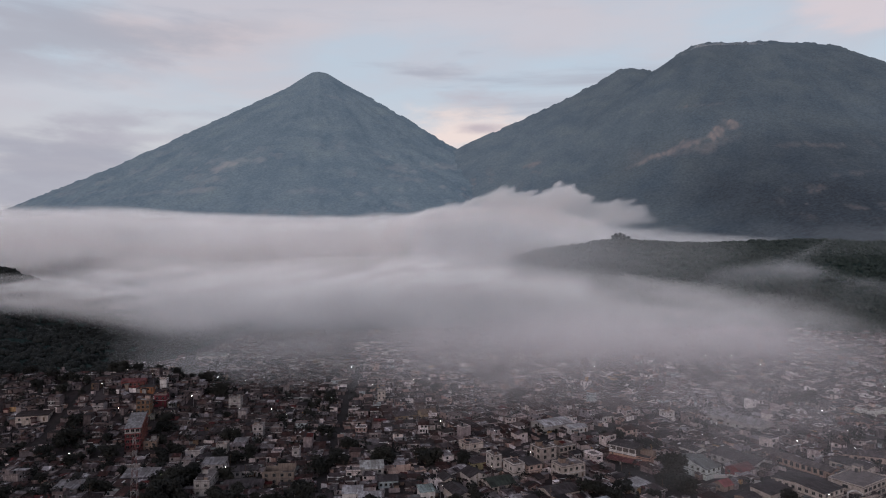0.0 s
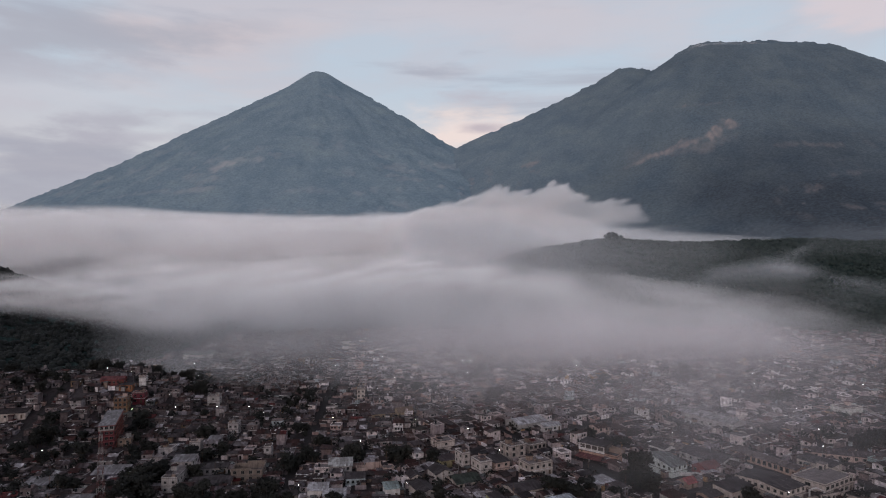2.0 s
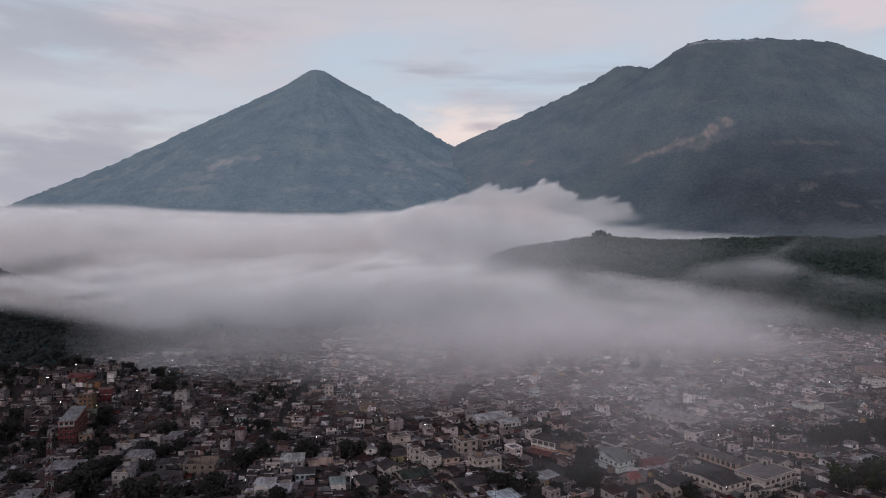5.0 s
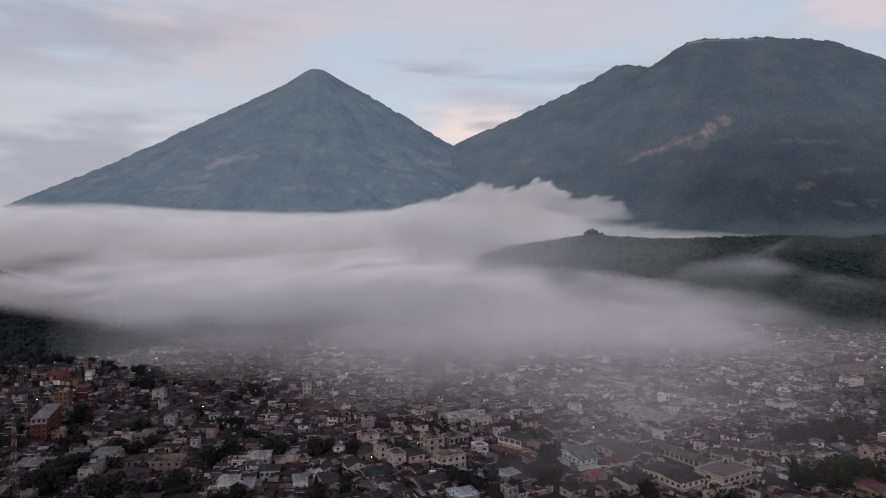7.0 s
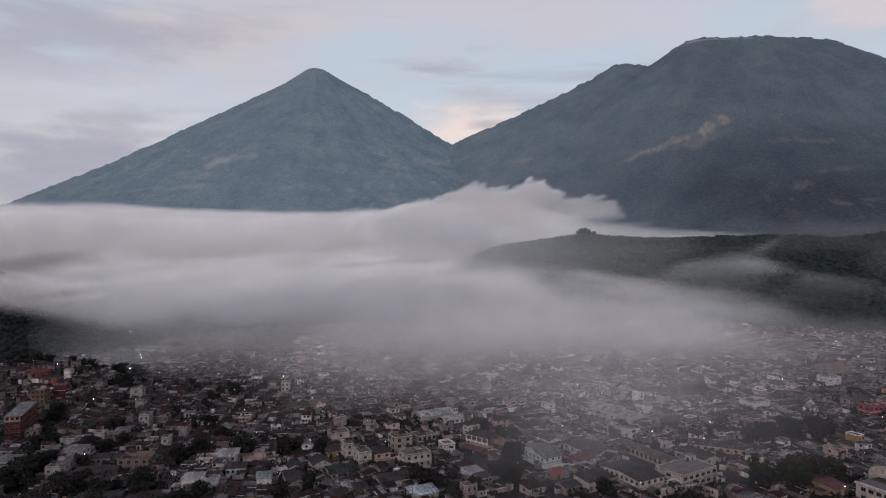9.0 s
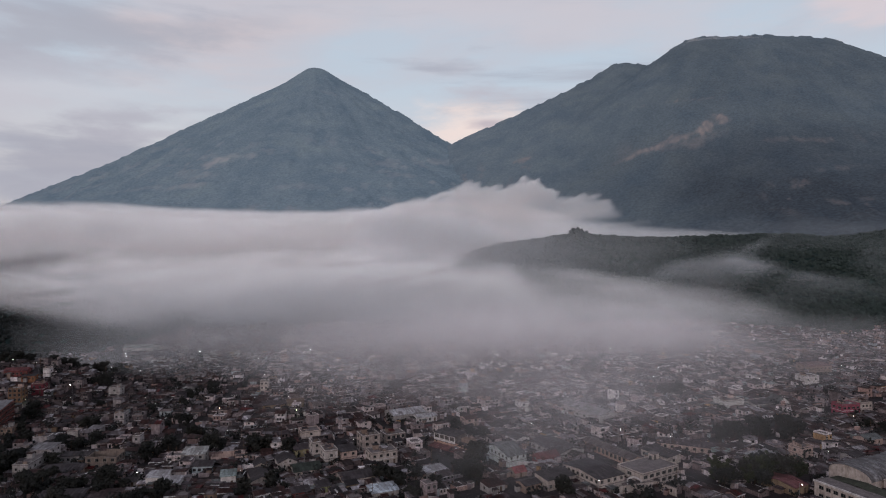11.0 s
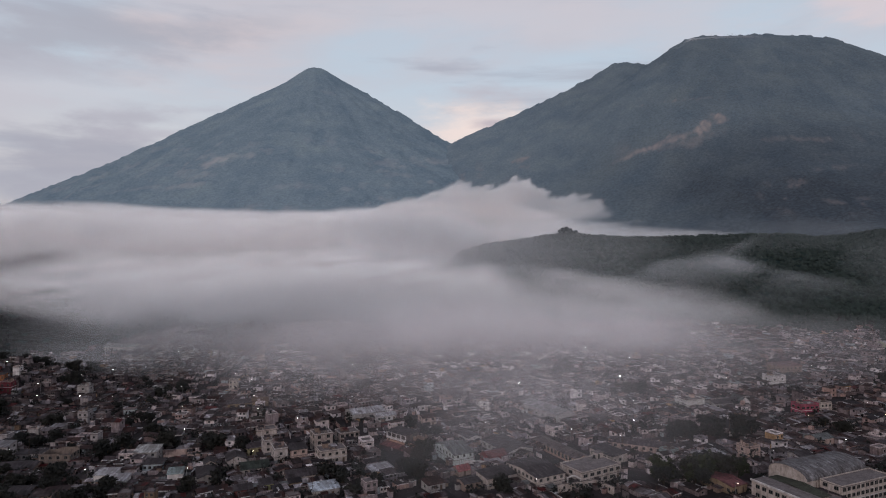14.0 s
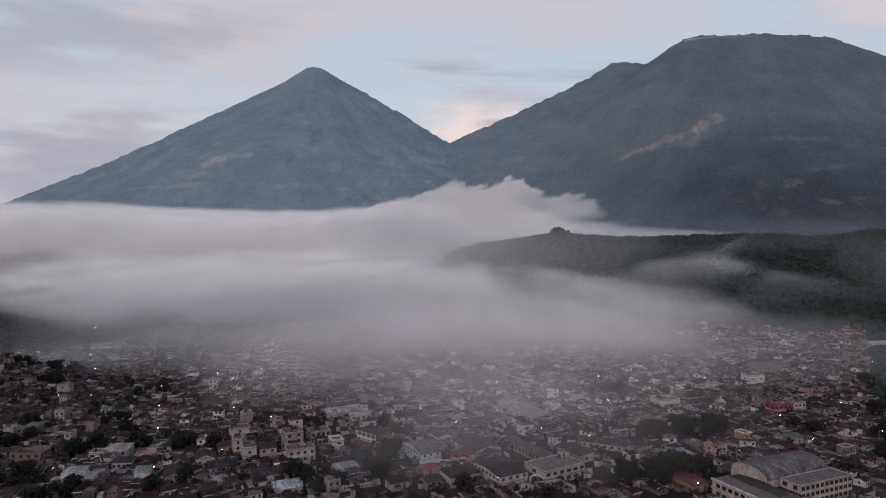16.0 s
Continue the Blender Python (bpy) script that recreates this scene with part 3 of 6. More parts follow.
# haze that fills the valley end, before the foot of the broad volcano
for k, (depth, s) in enumerate(((1120, 0.08), (930, 0.1))):
    mist(depth, 150, 1100, [(150, 128), (400, 138), (700, 150), (1100, 160)], FLOOR, [(150, 0), (330, 0.06 * s), (480, 0.26 * s), (700, 0.42 * s), (1100, 0.45 * s)], 46, 350 + k, "mist_veil", 11.0, 0.35, deep=60)
for k, (depth, s, x0, x1) in enumerate(((415, 0.2, -110, 480), (380, 0.2, -100, 450), (345, 0.19, -70, 355), (310, 0.165, 20, 330), (282, 0.15, 30, 310), (256, 0.14, 30, 290), (236, 0.12, 30, 280), (222, 0.08, 30, 270))):
    mist(depth, x0, x1, [(x0, 14), (x0 + 90, 40), (x1 - 90, 46), (x1, 22)], [(x0, 6), (x1, 6)], [(x0, 0.1 * s), (x0 + 90, 0.9 * s), (x0 + 180, s), (x1 - 200, 0.85 * s), (x1 - 90, 0.3 * s), (x1, 0.05 * s)], 30, 400, "mist_veil", 9.0, 0.45, deep=20)
mist(1170, -130, 440, [(-130, 146), (-104, 150), (-51, 158), (-20, 171), (6, 178), (38, 181), (64, 186), (87, 203), (106, 212), (133, 203), (169, 197), (195, 202), (216, 219), (237, 209), (274, 185), (316, 181), (353, 183), (379, 168), (405, 150), (440, 138)],
     [(-130, 120), (64, 126), (169, 133), (274, 136), (405, 143), (440, 140)], [(-130, 0.2), (-50, 1.0), (80, 1.8), (250, 1.9), (340, 1.3), (390, 0.6), (440, 0.0)], 9, 700, "mist_crest", 2.6, 0.45, foot=9, deep=44, churn=0.3, fray=15.0)
mist(1140, -130, 700, [(-130, 122), (23, 125), (167, 125), (269, 126), (371, 132), (472, 143), (554, 146), (615, 138), (700, 128)], [(-130, 104), (23, 108), (167, 110), (269, 113), (371, 119), (472, 130), (554, 135), (615, 130), (700, 122)],
     [(-130, 0.6), (100, 0.9), (270, 0.7), (400, 0.28), (470, 0.1), (540, 0.04), (620, 0.02), (700, 0)], 8, 720, "mist_streak", 4.0, 0.4, foot=6, deep=30, churn=0.3, fray=4.0)
for k, depth in enumerate((2960, 3000)):
    mist(depth, 1080, 1640, [(1080, 970), (1130, 1016), (1200, 1054), (1290, 1062), (1360, 1066), (1410, 1076), (1470, 1068), (1640, 1050)], [(1080, 960), (1130, 1000), (1200, 1036), (1290, 1048), (1410, 1054), (1640, 1046)], [(1080, 0), (1180, 0.35), (1260, 0.55), (1450, 0.6), (1520, 0.2), (1640, 0)], 14, 600, "summit_cloud", 6.0, 0.7, foot=9, deep=24, churn=0.4, fray=6.0)
mist(3330, 860, 1130, [(860, 990), (930, 1030), (980, 1040), (1060, 1038), (1130, 1032)], [(860, 980), (930, 1016), (980, 1026), (1130, 1024)], [(860, 0), (930, 0.3), (1060, 0.35), (1130, 0)], 12, 640, "summit_cloud", 6.0, 0.6, foot=8, deep=20, churn=0.3, fray=5.0)

for k, (depth, amount) in enumerate(((640, 0.4), (585, 0.36), (535, 0.3), (485, 0.22))):
    mist(depth, -300, 400, [(-300, 6), (-150, 14), (0, 34), (120, 44), (220, 44), (300, 32), (400, 8)], [(-300, -14), (0, 1), (400, -8)], [(-300, 0.3 * amount), (-120, 0.6 * amount), (40, amount), (230, amount), (330, 0.35 * amount), (400, 0)], 30, 970 + k, "mist_tongue", 9.0, 0.4, 26, 50)
# thin sheet added ahead of all houses to lift their darkest tones
mist(188, -190, 330, [(-190, 70), (330, 70)], FLOOR, [(-190, 0.010), (-40, 0.012), (60, 0.010), (150, 0.006), (330, 0.006)], 40, 990, "mist_veil", 12.0, deep=4)
# ---------------------------------------------------------------- more materials


def tint_source(nt, node, out):
    return nt.nodes.new(node).outputs[out]


def stretched_by(nt, scale, axes):
    tc, mp, no = nt.nodes.new("ShaderNodeTexCoord"), nt.nodes.new("ShaderNodeMapping"), nt.nodes.new("ShaderNodeTexNoise")
    mp.inputs["Scale"].default_value = axes
    no.inputs["Scale"].default_value, no.inputs["Detail"].default_value, no.inputs["Roughness"].default_value = scale, 5, 0.65
    nt.links.new(tc.outputs["Object"], mp.inputs[0]), nt.links.new(mp.outputs[0], no.inputs["Vector"])
    return no.outputs[0]


def sheet_pattern(nt, col, turn=0.0, old=0.55, fresh=2.2):
    """Single corrugated sheets, about 0.9 by 2.4 m, some rusted dark and a few new and pale."""
    tc, mp, br = nt.nodes.new("ShaderNodeTexCoord"), nt.nodes.new("ShaderNodeMapping"), nt.nodes.new("ShaderNodeTexBrick")
    mp.inputs["Rotation"].default_value = (0, 0, radians(turn))
    br.offset, br.inputs["Scale"].default_value = 0.37, 1.0
    br.inputs["Brick Width"].default_value, br.inputs["Row Height"].default_value, br.inputs["Mortar Size"].default_value = 0.9, 2.4, 0.012
    br.inputs["Color1"].default_value, br.inputs["Color2"].default_value, br.inputs["Mortar"].default_value = (0, 0, 0, 1), (1, 1, 1, 1), (0.25, 0.25, 0.25, 1)
    nt.links.new(tc.outputs["Object"], mp.inputs[0]), nt.links.new(mp.outputs[0], br.inputs["Vector"])
    return blend(nt, "MULTIPLY", 1.0, col, ramp(nt, br.outputs["Color"], [(0.0, (old, old * 0.93, old * 0.92)), (0.45, (0.85, 0.83, 0.83)), (0.72, (1.0, 1.0, 1.0)), (0.93, (1.25, 1.24, 1.25)), (1.0, (fresh, fresh, fresh))]))


def wall_material(name, near, bare=1.0):
    """Plaster and block walls: one tint for each house, streaked by rain and dust."""
    m, nt, b = material(name, 0.95)
    pick = tint_source(nt, "ShaderNodeObjectInfo", "Random") if near else tint_source(nt, "ShaderNodeNewGeometry", "Random Per Island")
    col = ramp(nt, pick, [(0.0, (0.150, 0.118, 0.124)), (0.16, (0.290, 0.230, 0.240)), (0.30, (0.185, 0.138, 0.141)), (0.42, (0.430, 0.345, 0.355)), (0.54, (0.235, 0.182, 0.190)),
                          (0.62, (0.560, 0.460, 0.460)), (0.71, (0.310, 0.210, 0.198)), (0.77, (0.740, 0.650, 0.670)), (0.85, (0.225, 0.196, 0.220)), (0.92, (0.400, 0.265, 0.240)), (0.96, (0.330, 0.350, 0.370)), (0.985, (0.440, 0.270, 0.150))], "CONSTANT")
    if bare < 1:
        # tints pulled towards near-black: the west quarter's shade put into the wall colour
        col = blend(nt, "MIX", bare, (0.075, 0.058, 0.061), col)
    grime = noise_out(nt, 0.6, 6, 0.65)
    fine = noise_out(nt, 5.0, 4, 0.6)
    col = blend(nt, "MULTIPLY", 0.8, col, ramp(nt, grime, [(0.32, (0.36, 0.34, 0.33)), (0.6, (1.1, 1.09, 1.07))]))
    rain = stretched_by(nt, 1.6, (1.0, 1.0, 0.12))
    col = blend(nt, "MULTIPLY", 0.7, col, ramp(nt, rain, [(0.34, (0.45, 0.43, 0.42)), (0.6, (1.1, 1.1, 1.1))]))
    col = blend(nt, "MULTIPLY", 0.4, col, ramp(nt, fine, [(0.35, (0.7, 0.69, 0.68)), (0.65, (1.15, 1.15, 1.15))]))
    nt.links.new(col, b.inputs["Base Color"])
    relief(nt, b, fine, 0.3, 0.03)
    return m


def roof_material(name, near):
    """Corrugated sheet: weathered zinc, rust, and a few painted ones."""
    m, nt, b = material(name, 0.7)
    pick = tint_source(nt, "ShaderNodeObjectInfo", "Random") if near else tint_source(nt, "ShaderNodeNewGeometry", "Random Per Island")
    col = ramp(nt, pick, [(0.0, (0.026, 0.018, 0.018)), (0.22, (0.036, 0.018, 0.017)), (0.40, (0.021, 0.016, 0.018)), (0.55, (0.053, 0.040, 0.043)), (0.68, (0.031, 0.013, 0.012)),
                          (0.78, (0.112, 0.095, 0.100)), (0.87, (0.043, 0.029, 0.030)), (0.92, (0.23, 0.205, 0.215)), (0.97, (0.061, 0.012, 0.012))], "CONSTANT")
    rust = noise_out(nt, 0.45, 6, 0.7)
    col = blend(nt, "MULTIPLY", 0.85, col, ramp(nt, rust, [(0.33, (0.45, 0.36, 0.32)), (0.55, (1.0, 1.0, 1.0)), (0.72, (1.35, 1.33, 1.32))]))
    col = sheet_pattern(nt, col, 0.0 if near else -30.0)
    nt.links.new(col, b.inputs["Base Color"])
    tc, wave = nt.nodes.new("ShaderNodeTexCoord"), nt.nodes.new("ShaderNodeTexWave")
    wave.inputs["Scale"].default_value = 1.3
    nt.links.new(tc.outputs["Object"], wave.inputs["Vector"])
    relief(nt, b, wave.outputs[1], 0.4, 0.05)
    return m


PAINTS = {}


def paint(colour, rough=0.9, wear=0.75):
    """A painted or plastered surface of one colour, with dirt and wear."""
    key = (colour, rough)
    if key not in PAINTS:
        m, nt, b = material("painted_surface", rough)
        grime, fine = noise_out(nt, 0.5, 6, 0.68), noise_out(nt, 3.5, 4, 0.6)
        col = blend(nt, "MULTIPLY", wear, colour, ramp(nt, grime, [(0.33, (0.5, 0.47, 0.45)), (0.6, (1.12, 1.12, 1.1))]))
        col = blend(nt, "MULTIPLY", 0.6, col, ramp(nt, stretched_by(nt, 1.6, (1.0, 1.0, 0.12)), [(0.34, (0.6, 0.57, 0.55)), (0.6, (1.12, 1.12, 1.12))]))
        col = blend(nt, "MULTIPLY", 0.4, col, ramp(nt, fine, [(0.35, (0.72, 0.71, 0.7)), (0.65, (1.14, 1.14, 1.14))]))
        if rough < 0.75:
            # sheet metal: streaks and sheets of differing age
            streak = stretched_by(nt, 0.9, (1.0, 0.12, 0.3))
            col = blend(nt, "MULTIPLY", 0.8, col, ramp(nt, streak, [(0.3, (0.42, 0.38, 0.36)), (0.5, (0.95, 0.95, 0.95)), (0.7, (1.2, 1.2, 1.2))]))
            col = sheet_pattern(nt, col, 0.0, 0.6, 1.6)
        nt.links.new(col, b.inputs["Base Color"])
        relief(nt, b, fine, 0.3, 0.03)
        PAINTS[key] = m
    return PAINTS[key]


# the two darkened wall copies carry the shade of the west quarter
WALL_NEAR, WALL_DIM, WALL_FAR, WALL_WEST = wall_material("house_wall", True), wall_material("near_wall_dim", True, 0.32), wall_material("far_house_wall", False), wall_material("far_west_wall_dim", False, 0.32)
TIN_NEAR, TIN_FAR = roof_material("tin_roof", True), roof_material("far_tin_roof", False)
SLAB = paint((0.135, 0.112, 0.113), 0.95)
FRAME = paint((0.17, 0.155, 0.15), 0.8)
WOOD = paint((0.10, 0.065, 0.05), 0.8)
SHEET = paint((0.46, 0.44, 0.45), 0.5)
TANK = paint((0.06, 0.06, 0.065), 0.5)
STEEL = paint((0.28, 0.28, 0.29), 0.5)
ASPHALT = paint((0.026, 0.022, 0.023), 0.95)


def glass_material():
    m, nt, b = material("dark_window_glass", 0.12)
    b.inputs["Base Color"].default_value = (0.015, 0.016, 0.018, 1)
    b.inputs["Specular IOR Level"].default_value = 0.4
    return m


GLASS = glass_material()


def lamp_material(name, colour, strength):
    m, nt, b = material(name, 0.4)
    b.inputs["Base Color"].default_value = (0.8, 0.8, 0.8, 1)
    b.inputs["Emission Color"].default_value, b.inputs["Emission Strength"].default_value = (*colour, 1), strength
    return m


LAMP_WHITE = lamp_material("cool_white_lamp", (1.0, 0.96, 0.86), 26)
LAMP_WARM = lamp_material("warm_lamp", (1.0, 0.72, 0.38), 45)
LAMP_GREEN = lamp_material("greenish_lamp", (0.72, 1.0, 0.30), 80)


def leaf_material(name, dark, light):
    m, nt, b = material(name, 0.85)
    b.inputs["Specular IOR Level"].default_value = 0.15
    pick = tint_source(nt, "ShaderNodeNewGeometry", "Random Per Island")
    col = ramp(nt, pick, [(0.0, dark), (1.0, light)])
    stand = tint_source(nt, "ShaderNodeObjectInfo", "Random")
    col = blend(nt, "MULTIPLY", 1.0, col, ramp(nt, stand, [(0.0, (0.75, 0.78, 0.8)), (1.0, (1.25, 1.2, 1.1))]))
    nt.links.new(col, b.inputs["Base Color"])
    return m


LEAF = leaf_material("dark_leaves", (0.016, 0.015, 0.015), (0.030, 0.029, 0.026))
LEAF_LIGHT = leaf_material("light_leaves", (0.018, 0.020, 0.012), (0.036, 0.040, 0.021))
BARK = paint((0.07, 0.055, 0.045), 0.95)

# ---------------------------------------------------------------- mesh helpers


class Shape:
    """A growing list of corners and faces."""

    def __init__(self):
        self.v, self.f = [], []

    def hexa(self, p):
        """Eight corners: four below, four above, both counter-clockwise."""
        n = len(self.v)
        self.v += [tuple(c) for c in p]
        self.f += [tuple(n + k for k in q) for q in ((3, 2, 1, 0), (4, 5, 6, 7), (0, 1, 5, 4), (1, 2, 6, 5), (2, 3, 7, 6), (3, 0, 4, 7))]
        return self

    def box(self, x0, x1, y0, y1, z0, z1, m=None):
        p = [(x0, y0, z0), (x1, y0, z0), (x1, y1, z0), (x0, y1, z0), (x0, y0, z1), (x1, y0, z1), (x1, y1, z1), (x0, y1, z1)]
        return self.hexa([m @ Vector(c) for c in p] if m else p)

    def ring(self, x0, x1, y0, y1, z0, z1, t, m=None):
        """Four walls in one piece, t thick."""
        n = len(self.v)
        for z in (z0, z1):
            p = [(x0, y0, z), (x1, y0, z), (x1, y1, z), (x0, y1, z), (x0 + t, y0 + t, z), (x1 - t, y0 + t, z), (x1 - t, y1 - t, z), (x0 + t, y1 - t, z)]
            self.v += [tuple(m @ Vector(c)) for c in p] if m else p
        for k in range(4):
            j = (k + 1) % 4
            self.f += [(n + k, n + j, n + 8 + j, n + 8 + k), (n + 4 + j, n + 4 + k, n + 12 + k, n + 12 + j), (n + 8 + k, n + 8 + j, n + 12 + j, n + 12 + k), (n + k, n + 4 + k, n + 4 + j, n + j)]
        return self

    def strip(self, x0, x1, line):
        """A slab drawn along x over the line of (y, z, y below, z below)."""
        n = len(self.v)
        for y, z, yb, zb in line:
            self.v += [(x0, y, z), (x1, y, z), (x1, yb, zb), (x0, yb, zb)]
        for k in range(len(line) - 1):
            i = n + 4 * k
            self.f += [(i + q, i + (q + 1) % 4, i + 4 + (q + 1) % 4, i + 4 + q) for q in range(4)]
        self.f += [(n, n + 3, n + 2, n + 1), tuple(len(self.v) - 4 + q for q in range(4))]
        return self

    def tube(self, a, b, ra, rb, sides=6):
        a, b = Vector(a), Vector(b)
        q = (b - a).to_track_quat("Z", "Y")
        n = len(self.v)
        for c, r in ((a, ra), (b, rb)):
            self.v += [tuple(c + q @ Vector((r * math.cos(2 * math.pi * k / sides), r * math.sin(2 * math.pi * k / sides), 0))) for k in range(sides)]
        self.f += [(n + k, n + (k + 1) % sides, n + sides + (k + 1) % sides, n + sides + k) for k in range(sides)]
        self.f += [tuple(n + k for k in reversed(range(sides))), tuple(n + sides + k for k in range(sides))]
        return self

    def gable(self, x0, x1, y0, y1, z, rise, thick=0.12, eave=0.35, end=None):
        """A two-sided sheet roof with its ridge along x."""
        ym = (y0 + y1) / 2
        drop, end = rise * eave / max(ym - y0, 0.1), eave if end is None else end
        for ya, za, yb, zb in ((y0 - eave, z - drop, ym, z + rise), (ym, z + rise, y1 + eave, z - drop)):
            self.hexa([(x0 - end, ya, za), (x1 + end, ya, za), (x1 + end, yb, zb), (x0 - end, yb, zb)] + [(x0 - end, ya, za + thick), (x1 + end, ya, za + thick), (x1 + end, yb, zb + thick), (x0 - end, yb, zb + thick)])
        return self

    def mesh(self, name, mat, flat=True):
        me = bpy.data.meshes.new(name)
        me.from_pydata(self.v, [], self.f)
        if not flat:
            me.polygons.foreach_set("use_smooth", np.ones(len(self.f), bool))
        me.materials.append(mat)
        return me


def part(name, shape, mat, parent, label="", at=None):
    """Links a shape, or a mesh that exists, as one object under a thing or a part."""
    ob = new(name, shape.mesh(name, mat) if isinstance(shape, Shape) else shape)
    ob.parent = parent
    if at is not None:
        ob.matrix_basis = at
    return tagged(ob, label)


def ground_at(x, y):
    return float(town_z(x, y))


WINDOW_MESHES = {}


def window(parent, w, h, at):
    """A window in its frame, set on a wall that faces -y."""
    key = (round(w, 1), round(h, 1))
    if key not in WINDOW_MESHES:
        fr, t = Shape(), 0.09
        for x0, x1, z0, z1 in ((-w / 2 - t, w / 2 + t, -t, 0), (-w / 2 - t, w / 2 + t, h, h + t), (-w / 2 - t, -w / 2, 0, h), (w / 2, w / 2 + t, 0, h), (-0.03, 0.03, 0, h)):
            fr.box(x0, x1, -0.08, 0.02, z0, z1)
        WINDOW_MESHES[key] = (fr.mesh("window", FRAME), Shape().box(-w / 2, w / 2, -0.03, 0.02, 0, h).mesh("pane", GLASS))
    a, b = WINDOW_MESHES[key]
    part("pane", b, None, part("window", a, None, parent, at=at))


def building(w, d, floors=1, fh=2.7, roof="flat", wall=None, cover=None, label="", front=2, side=1, win=(1.0, 1.0), door=True, tank=False, rebar=0, band=None, name="house", rise=1.0, bare_floor=False, annex=0.0, sheets=0, both=True, strips=1, fascia=0.0):
    """One house at the origin, front to -y: walls, roof, windows, door and what stands on the roof."""
    top = new(name)
    tagged(top, label, "house")
    wall, cover = wall or WALL_NEAR, cover or (SLAB if roof in ("flat", "open") else TIN_NEAR)
    h, t = floors * fh, 0.2
    x, y = w / 2, d / 2
    body = Shape()
    body.ring(-x, x, -y, y, -4, h, t)
    if roof == "gable":
        ends = Shape()
        for sx in (-x, x - t):
            n = len(ends.v)
            ends.v += [(sx, -y, h), (sx + t, -y, h), (sx + t, y, h), (sx, y, h), (sx, 0, h + rise), (sx + t, 0, h + rise)]
            ends.f += [(n, n + 1, n + 5, n + 4), (n + 2, n + 3, n + 4, n + 5), (n + 1, n + 2, n + 5), (n + 3, n, n + 4)]
        body.v, body.f = body.v + ends.v, body.f + [tuple(len(body.v) + k for k in q) for q in ends.f]
    part("wall", body, wall, top)
    rf = Shape()
    if roof == "flat":
        rf.box(-x - 0.12, x + 0.12, -y - 0.12, y + 0.12, h, h + 0.18)
        part("roof", rf, cover, top)
        part("parapet", Shape().ring(-x, x, -y, y, h + 0.18, h + 0.55, 0.15), wall, top)
    elif roof == "open":
        part("broken_wall", Shape().box(-x, x * 0.3, -y, -y + 0.2, h, h + 0.5), wall, top)
        part("broken_wall", Shape().box(-x * 0.2, x, y - 0.2, y, h, h + 0.9), wall, top)
    elif roof == "gable":
        for k in range(strips):
            xa, xb = -x - 0.35 + k * (w + 0.7) / strips, -x - 0.35 + (k + 1) * (w + 0.7) / strips
            part("roof_sheet" if strips > 1 else "roof", Shape().gable(xa, xb - 0.02, -y, y, h + 0.03 * (k % 2), rise, 0.1, 0.35, 0.0), cover, top)
    elif roof == "slope":
        e = 0.4
        for k in range(strips):
            xa, xb, q = -x - e + k * (w + 2 * e) / strips, -x - e + (k + 1) * (w + 2 * e) / strips - 0.02, 0.03 * (k % 2)
            za, zb = h + 0.02 + q, h + rise + q
            part("roof_sheet" if strips > 1 else "roof", Shape().hexa([(xa, -y - e, za), (xb, -y - e, za), (xb, y + e, zb), (xa, y + e, zb), (xa, -y - e, za + 0.1), (xb, -y - e, za + 0.1), (xb, y + e, zb + 0.1), (xa, y + e, zb + 0.1)]), cover, top)
        up = Shape().box(-x, x, y - t, y, h, h + rise * 0.93)
        for sx in (-x, x - t):
            up.hexa([(sx, -y, h), (sx + t, -y, h), (sx + t, y - t, h), (sx, y - t, h), (sx, -y, h + 0.03), (sx + t, -y, h + 0.03), (sx + t, y - t, h + rise * 0.88), (sx, y - t, h + rise * 0.88)])
        part("upper_wall", up, wall, top)
    # eave edge whose pale colour stands for the sky it catches
    if fascia:
        part("fascia", Shape().box(-x - 0.4, x * fascia, -y - 0.52, -y - 0.4, h - 0.22, h + 0.14), SHEET, top, "pale metal eave edge")
    if floors > 1:
        part("floor_slab", Shape().box(-x - 0.07, x + 0.07, -y - 0.07, y + 0.07, fh - 0.1, fh + 0.12), SLAB if band is None else band, top)
    ww, wh = win
    for fl in range(floors):
        z = fl * fh + 0.95
        if fl == 0 and bare_floor:
            continue
        for k in range(front):
            px = -x + (k + 0.5) * w / front
            if fl == 0 and door and k == front - 1:
                part("door", Shape().box(px - 0.45, px + 0.45, -y - 0.05, -y + 0.02, 0, 2.05), WOOD, top)
            else:
                window(top, ww, wh, pose(px, -y, z))
        for k in range(side):
            py = -y + (k + 0.5) * d / side
            window(top, ww, wh, pose(-x, py, z, 0, 0, -90))
            if both:
                window(top, ww, wh, pose(x, py, z, 0, 0, 90))
    if annex:
        # a lower lean-to against the back or the side, with its own sheet roof
        ax, ah = annex, fh * 0.8
        part("annex", Shape().ring(x, x + ax, -y * 0.7, y * 0.8, -4, ah, 0.15), wall, top)
        part("annex_roof", Shape().hexa([(x - 0.1, -y * 0.8, ah + 0.35), (x + ax + 0.3, -y * 0.8, ah), (x + ax + 0.3, y * 0.9, ah), (x - 0.1, y * 0.9, ah + 0.35), (x - 0.1, -y * 0.8, ah + 0.45), (x + ax + 0.3, -y * 0.8, ah + 0.1), (x + ax + 0.3, y * 0.9, ah + 0.1), (x - 0.1, y * 0.9, ah + 0.45)]), TIN_NEAR, top)
